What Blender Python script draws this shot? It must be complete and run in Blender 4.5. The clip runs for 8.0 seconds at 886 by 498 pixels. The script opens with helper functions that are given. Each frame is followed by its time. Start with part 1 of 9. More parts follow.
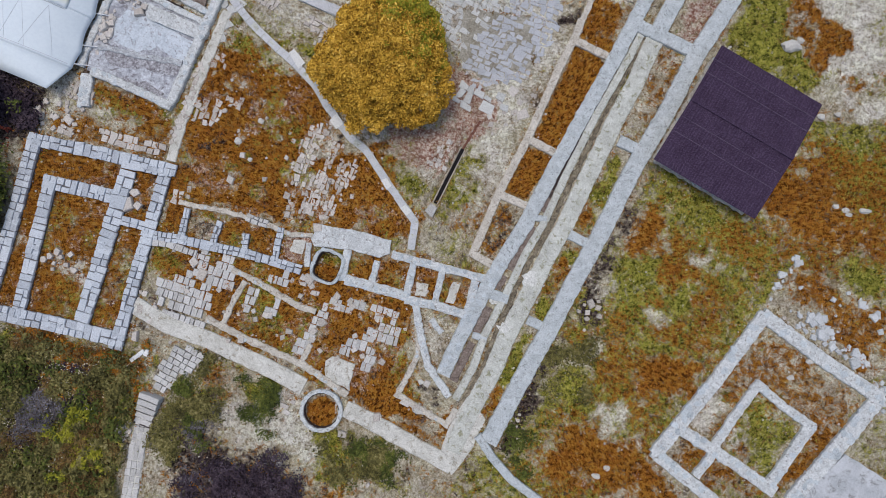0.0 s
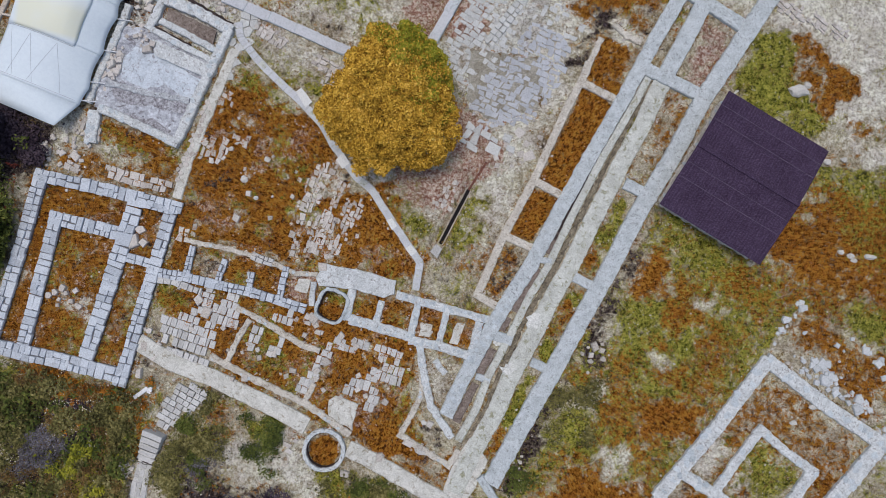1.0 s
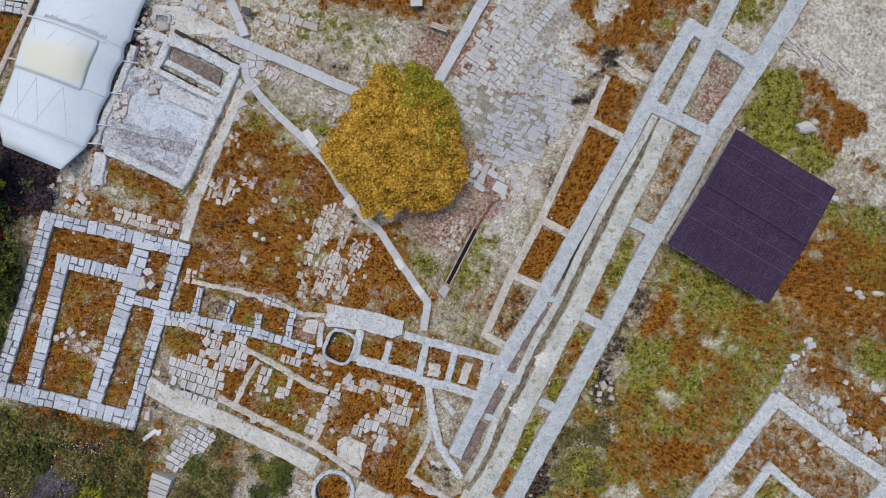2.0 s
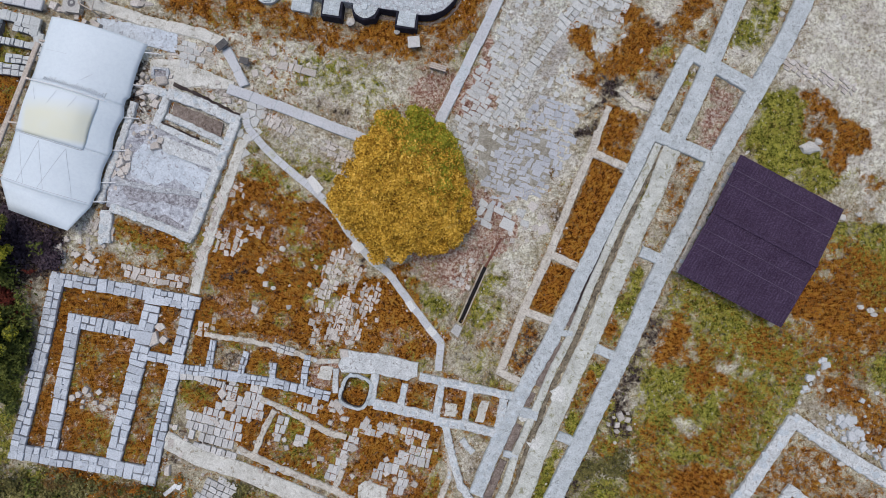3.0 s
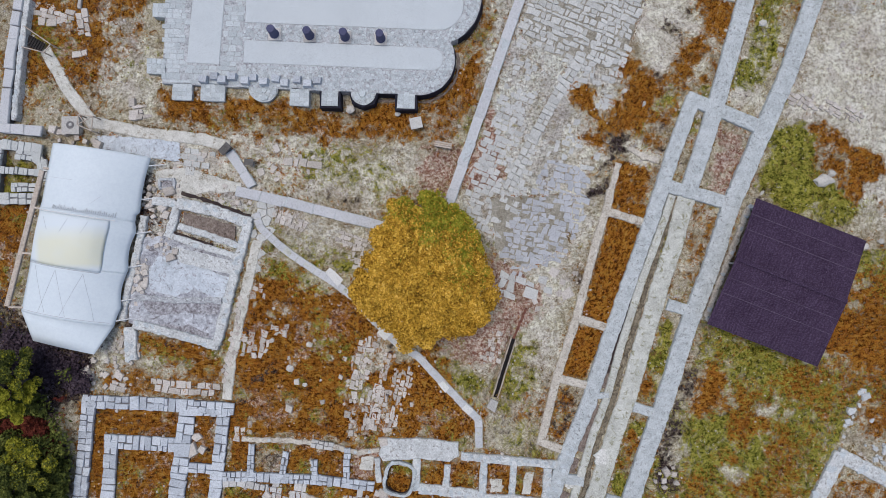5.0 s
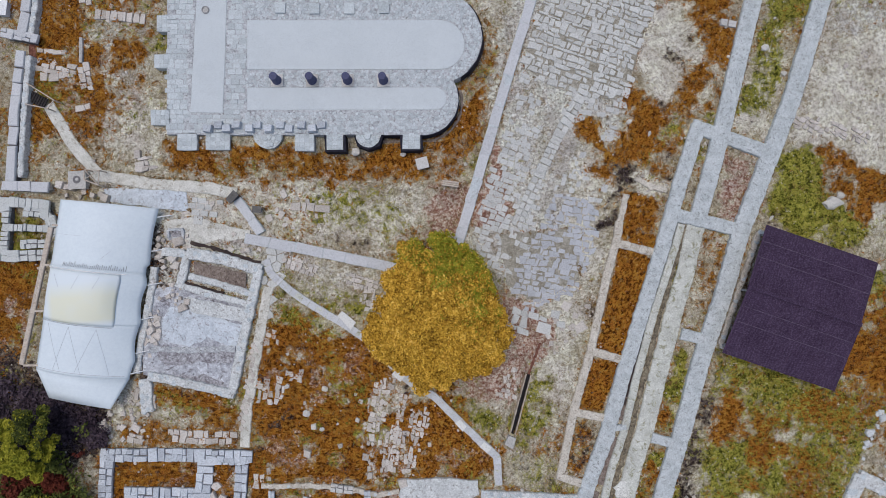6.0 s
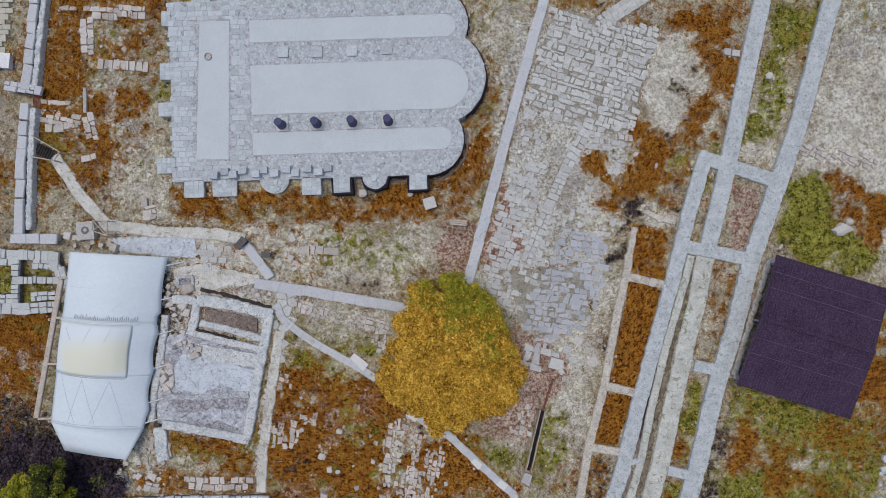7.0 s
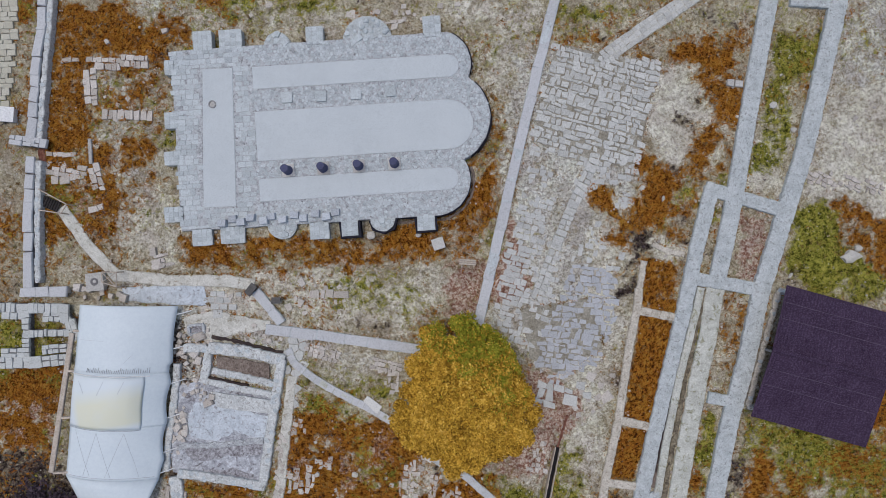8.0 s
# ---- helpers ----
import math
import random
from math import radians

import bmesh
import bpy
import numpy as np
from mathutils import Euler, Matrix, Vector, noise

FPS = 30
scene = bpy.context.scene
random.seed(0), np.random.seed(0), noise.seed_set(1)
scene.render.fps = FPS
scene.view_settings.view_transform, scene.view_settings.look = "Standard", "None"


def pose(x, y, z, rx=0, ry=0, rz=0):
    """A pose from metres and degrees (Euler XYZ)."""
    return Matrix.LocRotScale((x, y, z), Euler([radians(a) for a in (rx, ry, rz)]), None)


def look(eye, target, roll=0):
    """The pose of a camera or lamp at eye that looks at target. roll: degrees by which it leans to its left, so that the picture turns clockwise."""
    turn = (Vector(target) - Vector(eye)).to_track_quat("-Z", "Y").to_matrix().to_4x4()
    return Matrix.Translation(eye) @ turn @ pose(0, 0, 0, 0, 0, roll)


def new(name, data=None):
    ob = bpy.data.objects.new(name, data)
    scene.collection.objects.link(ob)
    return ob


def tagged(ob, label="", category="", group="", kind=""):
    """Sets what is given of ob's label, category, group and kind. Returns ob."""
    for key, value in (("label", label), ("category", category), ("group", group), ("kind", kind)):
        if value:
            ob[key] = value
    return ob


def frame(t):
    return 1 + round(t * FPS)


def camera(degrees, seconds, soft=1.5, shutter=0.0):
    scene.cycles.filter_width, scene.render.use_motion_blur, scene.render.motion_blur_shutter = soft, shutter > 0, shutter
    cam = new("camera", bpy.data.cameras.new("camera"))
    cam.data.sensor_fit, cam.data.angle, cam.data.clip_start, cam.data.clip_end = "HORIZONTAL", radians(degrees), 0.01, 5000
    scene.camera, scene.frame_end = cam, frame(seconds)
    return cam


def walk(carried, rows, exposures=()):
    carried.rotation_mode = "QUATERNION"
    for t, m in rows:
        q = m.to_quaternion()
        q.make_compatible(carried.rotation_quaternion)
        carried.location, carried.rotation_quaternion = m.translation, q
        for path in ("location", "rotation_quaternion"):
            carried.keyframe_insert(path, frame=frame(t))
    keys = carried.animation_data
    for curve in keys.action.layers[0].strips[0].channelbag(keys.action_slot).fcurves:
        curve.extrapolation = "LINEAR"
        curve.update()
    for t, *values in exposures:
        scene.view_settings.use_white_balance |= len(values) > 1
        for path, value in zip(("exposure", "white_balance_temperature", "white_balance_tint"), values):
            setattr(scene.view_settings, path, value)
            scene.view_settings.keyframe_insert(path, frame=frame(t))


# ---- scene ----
# ---------------------------------------------------------------- camera and its way
cam = camera(78.0, 8.0, soft=0.6)
ROWS = [
    (0, 0.807, -2.335, 33.212, 1.2, -0.64, 8.73),
    (0.5, 0.497, -1.127, 33.245, 1.09, -0.65, 9.35),
    (1, 0.148, 0.082, 33.279, 1.16, -0.61, 9.48),
    (1.5, -0.256, 1.29, 33.299, 1.06, -0.58, 9.44),
    (3, -1.607, 4.925, 33.325, 0.83, -0.55, 6.11),
    (3.5, -2.031, 6.127, 33.304, 0.72, -0.49, 3.2),
    (4, -2.4, 7.325, 33.269, 0.76, -0.37, 0.79),
    (4.5, -2.75, 8.48, 33.227, 0.76, -0.34, 0.16),
    (6, -3.562, 12.049, 33.212, 0.73, -0.16, -3.04),
    (6.5, -3.764, 13.242, 33.209, 0.64, -0.13, -3.95),
    (7, -3.914, 14.489, 33.212, 0.65, -0.04, -4.83),
    (7.5, -4.065, 15.698, 33.225, 0.62, -0.02, -5.64),
    (8, -4.267, 16.852, 33.23, 0.82, -0.06, -6.64),
]
walk(cam, [(t, pose(x, y, z, rx, ry, rz)) for t, x, y, z, rx, ry, rz in ROWS], exposures=[(0.0, -0.2), (4.5, -0.18), (8.0, -0.42)])

# ---------------------------------------------------------------- overcast sky and a veiled sun
SUN_FROM = Vector((-0.17, 0.14, 0.975)).normalized()
world = bpy.data.worlds.new("overcast")
scene.world = world
world.use_nodes = True
wn = world.node_tree.nodes
sky = wn.new("ShaderNodeTexSky")
sky.sky_type = "NISHITA"
sky.sun_disc = False
sky.sun_elevation = math.asin(SUN_FROM.z)
sky.sun_rotation = math.atan2(SUN_FROM.x, SUN_FROM.y)
sky.air_density, sky.dust_density, sky.ozone_density = 1.0, 3.0, 1.0
world.node_tree.links.new(sky.outputs[0], wn["Background"].inputs[0])
wn["Background"].inputs[1].default_value = 0.15
sun = new("sun", bpy.data.lights.new("sun", "SUN"))
sun.data.energy = 1.2
sun.data.angle = radians(24)
sun.data.color = (1.0, 0.96, 0.9)
sun.matrix_world = look(SUN_FROM * 60, (0, 0, 0))

# ---------------------------------------------------------------- materials


class Nodes:
    """A small writer for node trees."""

    def __init__(self, name, rough=0.9, metal=0.0, spec=0.3):
        self.mat = bpy.data.materials.new(name)
        self.mat.use_nodes = True
        self.tree = self.mat.node_tree
        self.bsdf = self.tree.nodes["Principled BSDF"]
        self.bsdf.inputs["Roughness"].default_value = rough
        self.bsdf.inputs["Metallic"].default_value = metal
        self.bsdf.inputs["Specular IOR Level"].default_value = spec

    def node(self, kind, **values):
        n = self.tree.nodes.new(kind)
        for key, value in values.items():
            n.inputs[key.replace("_", " ")].default_value = value
        return n

    def link(self, a, b):
        self.tree.links.new(a, b)

    def place(self):
        return self.node("ShaderNodeNewGeometry").outputs["Position"]

    def noise(self, scale, detail=4.0, rough=0.6, distortion=0.0):
        n = self.node("ShaderNodeTexNoise", Scale=scale, Detail=detail, Roughness=rough, Distortion=distortion)
        self.link(self.place(), n.inputs["Vector"])
        return n.outputs["Fac"]

    def voronoi(self, scale, what="Distance", feature="F1"):
        n = self.node("ShaderNodeTexVoronoi", Scale=scale)
        n.feature = feature
        self.link(self.place(), n.inputs["Vector"])
        return n.outputs[what]

    def attr(self, name):
        n = self.tree.nodes.new("ShaderNodeAttribute")
        n.attribute_name = name
        s = self.tree.nodes.new("ShaderNodeSeparateColor")
        self.link(n.outputs["Color"], s.inputs[0])
        return s.outputs

    def ramp(self, fac, *stops):
        n = self.tree.nodes.new("ShaderNodeValToRGB")
        e = n.color_ramp.elements
        while len(e) < len(stops):
            e.new(0.5)
        for k, (at, col) in enumerate(stops):
            e[k].position = at
            e[k].color = (*col, 1) if len(col) == 3 else col
        self.link(fac, n.inputs["Fac"])
        return n.outputs["Color"]

    def step(self, fac, a, b, lo=0.0, hi=1.0):
        n = self.node("ShaderNodeMapRange")
        for k, v in zip(("From Min", "From Max", "To Min", "To Max"), (a, b, lo, hi)):
            n.inputs[k].default_value = v
        self.link(fac, n.inputs["Value"])
        return n.outputs["Result"]

    def math(self, op, a, b):
        n = self.tree.nodes.new("ShaderNodeMath")
        n.operation = op
        for k, v in enumerate((a, b)):
            if isinstance(v, (int, float)):
                n.inputs[k].default_value = v
            else:
                self.link(v, n.inputs[k])
        return n.outputs[0]

    def mix(self, fac, a, b, mode="MIX"):
        n = self.tree.nodes.new("ShaderNodeMix")
        n.data_type, n.blend_type = "RGBA", mode
        for k, v in ((0, fac), (6, a), (7, b)):
            if isinstance(v, (int, float)):
                n.inputs[k].default_value = v
            elif isinstance(v, tuple):
                n.inputs[k].default_value = (*v, 1)
            else:
                self.link(v, n.inputs[k])
        return n.outputs[2]

    def random_piece(self):
        return self.node("ShaderNodeObjectInfo").outputs["Random"]

    def random_island(self):
        return self.node("ShaderNodeNewGeometry").outputs["Random Per Island"]

    def finish(self, color, bump=None, strength=0.4, distance=0.02):
        self.link(color, self.bsdf.inputs["Base Color"])
        if bump is not None:
            n = self.node("ShaderNodeBump", Strength=strength, Distance=distance)
            self.link(bump, n.inputs["Height"])
            self.link(n.outputs[0], self.bsdf.inputs["Normal"])
        return self.mat


def stone_material(name, dark, mid, light, stain=(0.2, 0.17, 0.13), stain_at=0.62, island=False, warm=0.0):
    """Weathered stone: a tone for each piece, grain, lichen and dirt stains."""
    n = Nodes(name, rough=0.92)
    one = n.random_island() if island else n.random_piece()
    tone = n.ramp(one, (0.0, dark), (0.45, mid), (1.0, light))
    grain = n.noise(14, 6, 0.8)
    tone = n.mix(0.5, tone, n.ramp(grain, (0.38, tuple(0.45 * v for v in dark)), (0.5, mid), (0.62, light)))
    blotch = n.noise(3.1, 5, 0.65)
    tone = n.mix(n.step(blotch, stain_at, stain_at + 0.16, 0, 0.6), tone, stain)
    pits = n.step(n.voronoi(17), 0.06, 0.2)
    tone = n.mix(pits, n.mix(0.5, tone, stain), tone)
    return n.finish(tone, n.math("ADD", grain, pits), 0.5, 0.02)


def surface_material(name, a, b, c, scale=1.0, fine=30.0, spots=None, rough=0.95, bump=0.2, grain=0.42, pits=0.0):
    """Laid ground, mortar and gravel: two scales of tone, and spots of dirt."""
    n = Nodes(name, rough=rough)
    big = n.noise(0.9 * scale, 6, 0.7, 0.4)
    small = n.noise(fine * 0.38, 6, 0.85)
    tone = n.ramp(big, (0.38, a), (0.5, b), (0.62, c))
    tone = n.mix(grain, tone, n.ramp(small, (0.38, tuple(0.35 * v for v in a)), (0.45, a), (0.52, b), (0.60, tuple(min(1, 1.28 * v) for v in c))))
    if spots:
        patch = n.noise(2.3 * scale, 6, 0.7, 0.8)
        tone = n.mix(n.step(patch, 0.54, 0.64, 0, 0.8), tone, n.mix(n.step(small, 0.42, 0.58), tuple(0.5 * v for v in spots), spots))
    if pits:
        holes = n.math("MULTIPLY", n.step(n.voronoi(pits), 0.10, 0.24, 1.0, 0.0), n.step(n.noise(1.7, 5, 0.7), 0.46, 0.60, 0.0, 0.85))
        tone = n.mix(holes, tone, tuple(0.35 * v for v in a))
    return n.finish(tone, n.math("ADD", small, big), bump, 0.03)


def plant_material(name, colours, rough=0.8, each=0.30):
    """Leaves and blades: every one its own tone, drifting in patches."""
    n = Nodes(name, rough=rough, spec=0.2)
    one = n.random_island()
    drift = n.mix(0.55, n.noise(0.8, 5, 0.7), n.noise(3.6, 4, 0.7))
    fac = n.math("ADD", n.math("MULTIPLY", one, each), n.step(drift, 0.36, 0.64, 0.0, 1.0 - each))
    tone = n.ramp(n.math("MULTIPLY", fac, 0.999), *[(k / (len(colours) - 1), c) for k, c in enumerate(colours)])
    n.bsdf.inputs["Subsurface Weight"].default_value = 0.0
    return n.finish(tone)


M_ASHLAR = stone_material("ashlar_limestone", (0.34, 0.365, 0.405), (0.52, 0.56, 0.61), (0.70, 0.74, 0.785), (0.24, 0.24, 0.25), 0.58)
M_ASHLAR_CORE = surface_material("wall_core_mortar", (0.09, 0.085, 0.09), (0.15, 0.145, 0.15), (0.24, 0.23, 0.24), 2.0)
M_STONE = stone_material("field_stone", (0.33, 0.29, 0.25), (0.54, 0.495, 0.45), (0.74, 0.695, 0.65), (0.26, 0.21, 0.16), 0.62)
M_STONE_BULK = stone_material("field_stone_small", (0.33, 0.29, 0.25), (0.54, 0.495, 0.45), (0.74, 0.695, 0.65), (0.26, 0.21, 0.16), 0.62, True)
M_RUBBLE = stone_material("rubble_wall_stone", (0.31, 0.345, 0.37), (0.51, 0.56, 0.585), (0.68, 0.73, 0.75), (0.22, 0.23, 0.25), 0.6, True)
M_PAVER = stone_material("grey_paver", (0.42, 0.42, 0.40), (0.55, 0.555, 0.535), (0.68, 0.685, 0.66), (0.33, 0.30, 0.26), 0.6)
M_PAVER_BULK = stone_material("grey_paver_small", (0.40, 0.40, 0.385), (0.53, 0.535, 0.52), (0.66, 0.665, 0.645), (0.33, 0.30, 0.26), 0.6, True)
M_SLAB = stone_material("pale_slab", (0.38, 0.37, 0.35), (0.54, 0.53, 0.51), (0.70, 0.69, 0.67), (0.33, 0.29, 0.25), 0.62)
M_MORTAR = surface_material("pale_wall_mortar", (0.38, 0.41, 0.42), (0.50, 0.54, 0.55), (0.60, 0.635, 0.645), 2.2, 40, (0.33, 0.34, 0.33), bump=0.35, pits=4.5)
M_EARTH_WALL = surface_material("earthen_wall_cap", (0.42, 0.38, 0.32), (0.56, 0.52, 0.45), (0.68, 0.64, 0.57), 2.0, 30, (0.30, 0.23, 0.16), pits=3.5)
M_GRAVEL = surface_material("grey_gravel_floor", (0.53, 0.575, 0.60), (0.555, 0.60, 0.625), (0.58, 0.625, 0.65), 0.6, 48, None, bump=0.15)
M_SAND = surface_material("sandy_gravel", (0.46, 0.45, 0.40), (0.60, 0.59, 0.54), (0.72, 0.71, 0.66), 1.4, 36, (0.36, 0.31, 0.22))
M_CONCRETE = surface_material("path_concrete", (0.42, 0.46, 0.48), (0.52, 0.56, 0.58), (0.62, 0.66, 0.68), 1.2, 40, (0.40, 0.39, 0.38), bump=0.3)
# dark earth, also laid where recesses and gaps lie in shadow
M_EARTH_AND_SHADE = surface_material("dark_earth_and_shade", (0.03, 0.022, 0.022), (0.055, 0.04, 0.038), (0.09, 0.07, 0.06), 2.0)
M_COURT = surface_material("mottled_court_mortar", (0.24, 0.24, 0.27), (0.48, 0.50, 0.54), (0.66, 0.69, 0.73), 1.0, 12, (0.15, 0.12, 0.13), grain=0.4, pits=3.0)
M_RUST = plant_material("rust_herb", [(0.05, 0.017, 0.004), (0.17, 0.056, 0.008), (0.32, 0.113, 0.013), (0.43, 0.175, 0.019), (0.38, 0.215, 0.028), (0.54, 0.34, 0.09)])
M_GREEN = plant_material("green_grass", [(0.03, 0.034, 0.005), (0.12, 0.132, 0.016), (0.24, 0.255, 0.036), (0.36, 0.345, 0.05), (0.50, 0.44, 0.10), (0.35, 0.19, 0.03)])
M_DRY = plant_material("dry_grass", [(0.30, 0.24, 0.15), (0.48, 0.42, 0.30), (0.62, 0.57, 0.45), (0.74, 0.70, 0.59), (0.52, 0.47, 0.32)])
# bramble tones, darkened to serve for the canopy's shade too
M_PURPLE = plant_material("bramble_and_shade", [(0.012, 0.008, 0.012), (0.035, 0.023, 0.034), (0.085, 0.062, 0.08), (0.19, 0.155, 0.185)])
M_LITTER = plant_material("fallen_leaves", [(0.24, 0.09, 0.06), (0.42, 0.21, 0.15), (0.56, 0.38, 0.31), (0.68, 0.55, 0.48)])


def ground_material():
    """Dry ground whose cover follows the attributes on its sheet, broken up at three scales."""
    n = Nodes("dry_ground", rough=1.0, spec=0.1)
    rust, green, pale = n.attr("cover_a")[:3]
    grey, dark, litter = n.attr("cover_b")[:3]
    fine, grit, mid, big = n.noise(21, 4, 0.75), n.noise(6.5, 5, 0.75), n.noise(2.9, 6, 0.7, 0.6), n.noise(0.8, 5, 0.65)
    speck = n.step(n.mix(0.5, fine, grit), 0.36, 0.64, 0.30, 0.70)
    base = n.ramp(mid, (0.36, (0.25, 0.20, 0.14)), (0.46, (0.43, 0.385, 0.295)), (0.54, (0.60, 0.565, 0.48)), (0.66, (0.75, 0.725, 0.65)))
    base = n.mix(0.5, base, n.ramp(speck, (0.41, (0.08, 0.075, 0.04)), (0.475, (0.38, 0.32, 0.21)), (0.525, (0.63, 0.58, 0.46)), (0.59, (0.88, 0.84, 0.74))))

    def cover(under, weight, scale, *stops):
        own = n.mix(0.3, n.noise(scale, 6, 0.7, 0.5), speck)
        top = n.ramp(n.step(n.mix(0.55, n.noise(scale * 1.7, 5, 0.72), speck), 0.36, 0.64, 0.26, 0.74), *stops)
        edge = n.math("ADD", weight, n.step(own, 0.36, 0.64, -0.5, 0.5))
        return n.mix(n.step(edge, 0.34, 0.66), under, top)

    base = cover(base, pale, 2.1, (0.40, (0.40, 0.365, 0.30)), (0.455, (0.62, 0.595, 0.525)), (0.51, (0.78, 0.76, 0.70)), (0.60, (0.88, 0.865, 0.82)))
    base = cover(base, grey, 2.7, (0.40, (0.32, 0.30, 0.27)), (0.46, (0.53, 0.525, 0.50)), (0.52, (0.69, 0.69, 0.67)), (0.60, (0.84, 0.84, 0.82)))
    clump = n.math("MULTIPLY", n.step(n.noise(1.25, 6, 0.75, 1.0), 0.52, 0.66), n.step(grit, 0.36, 0.56, 0.25, 0.65))
    clump = n.math("MULTIPLY", clump, n.step(pale, 0.3, 0.9, 1.0, 0.3))
    base = n.mix(clump, base, n.ramp(speck, (0.41, (0.07, 0.05, 0.02)), (0.49, (0.21, 0.15, 0.065)), (0.55, (0.36, 0.28, 0.145)), (0.60, (0.54, 0.47, 0.32))))
    turf = n.math("MULTIPLY", n.step(n.noise(1.9, 6, 0.75, 0.8), 0.54, 0.66), n.step(pale, 0.3, 1.0, 0.6, 0.2))
    base = n.mix(turf, base, n.ramp(speck, (0.41, (0.09, 0.045, 0.018)), (0.48, (0.25, 0.145, 0.06)), (0.54, (0.42, 0.29, 0.14)), (0.60, (0.62, 0.52, 0.36))))
    base = cover(base, green, 1.5, (0.40, (0.035, 0.038, 0.006)), (0.47, (0.13, 0.14, 0.02)), (0.53, (0.27, 0.26, 0.04)), (0.61, (0.46, 0.41, 0.10)))
    base = cover(base, rust, 1.9, (0.40, (0.05, 0.017, 0.004)), (0.47, (0.17, 0.058, 0.008)), (0.53, (0.34, 0.135, 0.015)), (0.61, (0.46, 0.25, 0.05)))
    base = cover(base, litter, 2.6, (0.40, (0.22, 0.09, 0.065)), (0.48, (0.37, 0.22, 0.17)), (0.54, (0.54, 0.41, 0.35)), (0.61, (0.70, 0.62, 0.56)))
    base = cover(base, dark, 2.4, (0.40, (0.012, 0.009, 0.009)), (0.48, (0.04, 0.027, 0.026)), (0.54, (0.09, 0.067, 0.06)), (0.61, (0.20, 0.16, 0.14)))
    base = n.mix(n.step(big, 0.40, 0.60, 0.0, 0.3), base, n.mix(1.0, base, (0.88, 0.92, 0.72), "MULTIPLY"))
    for scale, lo, hi in ((0.42, (0.84, 0.80, 0.78), (1.06, 1.06, 1.04)), (1.35, (0.82, 0.79, 0.76), (1.05, 1.05, 1.03))):
        base = n.mix(1.0, base, n.ramp(n.noise(scale, 5, 0.7, 0.6), (0.40, lo), (0.56, hi)), "MULTIPLY")
    return n.finish(base, n.math("ADD", fine, mid), 1.0, 0.08)


M_GROUND = ground_material()
M_OLD_WALL = surface_material("crumbled_old_wall", (0.30, 0.31, 0.33), (0.47, 0.49, 0.51), (0.62, 0.65, 0.67), 3.2, 26, (0.20, 0.19, 0.19), bump=0.35)
M_WALL_TOP = stone_material("wall_top_stone", (0.38, 0.42, 0.44), (0.53, 0.58, 0.60), (0.66, 0.71, 0.73), (0.34, 0.35, 0.35), 0.64)
M_BROWN = plant_material("brown_weed", [(0.025, 0.014, 0.006), (0.09, 0.05, 0.018), (0.19, 0.11, 0.035), (0.28, 0.20, 0.07), (0.40, 0.32, 0.16)])
M_PALE_WALL = surface_material("pale_court_wall", (0.44, 0.46, 0.46), (0.59, 0.61, 0.61), (0.71, 0.73, 0.725), 2.4, 28, (0.30, 0.28, 0.25), pits=4.0)

# ---------------------------------------------------------------- builders
RNG = np.random.default_rng(11)
BUILT = []  # footprints on which nothing grows


def thing(name, base, label, category, group="", kind=""):
    """A top-level Empty at its base, whose children are the parts."""
    ob = new(name)
    ob.location = base if len(base) == 3 else (*base, 0)
    ob.empty_display_size = 0.3
    return tagged(ob, label, category, group, kind)


def adopt(ob, parent):
    ob.parent = parent
    if parent.parent is None:
        ob.matrix_parent_inverse = Matrix.Translation(-Vector(parent.location))
    return ob


def mesh_of(name, verts, faces, material=None, smooth=False):
    me = bpy.data.meshes.new(name)
    me.from_pydata([tuple(map(float, v)) for v in verts], [], faces)
    me.update()
    if material:
        me.materials.append(material)
    if smooth:
        me.shade_smooth()
    return me


def part(name, shape, material, parent, label="", smooth=False):
    """One mesh object under a thing or a part; shape is a bmesh, a mesh, or verts and faces."""
    if isinstance(shape, bmesh.types.BMesh):
        me = bpy.data.meshes.new(name)
        bmesh.ops.recalc_face_normals(shape, faces=shape.faces)
        shape.to_mesh(me)
        shape.free()
    elif isinstance(shape, tuple):
        me = mesh_of(name, *shape)
    else:
        me = shape
    if material and not me.materials:
        me.materials.append(material)
    if smooth:
        me.shade_smooth()
    ob = new(name, me)
    if parent is not None:
        adopt(ob, parent)
    return tagged(ob, label)


def stone_proto(seed, corners=4, rough=0.06, inset=0.10):
    """A unit stone on z = 0: an uneven outline, upright sides, a worn upper edge."""
    r = np.random.default_rng(seed)
    if corners == 4:
        ring = np.array([(-0.5, -0.5), (0.5, -0.5), (0.5, 0.5), (-0.5, 0.5)]) + r.uniform(-rough, rough, (4, 2))
    else:
        ang = (np.arange(corners) + r.uniform(-0.28, 0.28, corners)) * 2 * np.pi / corners
        ring = np.c_[np.cos(ang), np.sin(ang)] * (0.5 + r.uniform(-rough, rough, (corners, 1)))
    n = len(ring)
    lean = r.uniform(-0.12, 0.12, 2)
    top = ring * (1 - inset - r.uniform(0, inset, (n, 1)))
    v = [(*p, 0.0) for p in ring] + [(*p, 0.72 + p @ lean + r.uniform(-0.05, 0.05)) for p in ring] + [(*p, 1.0 + p @ lean) for p in top]
    f = [(k, (k + 1) % n, n + (k + 1) % n, n + k) for k in range(n)]
    f += [(n + k, n + (k + 1) % n, 2 * n + (k + 1) % n, 2 * n + k) for k in range(n)]
    f.append(tuple(range(2 * n, 3 * n)))
    return np.array(v), f


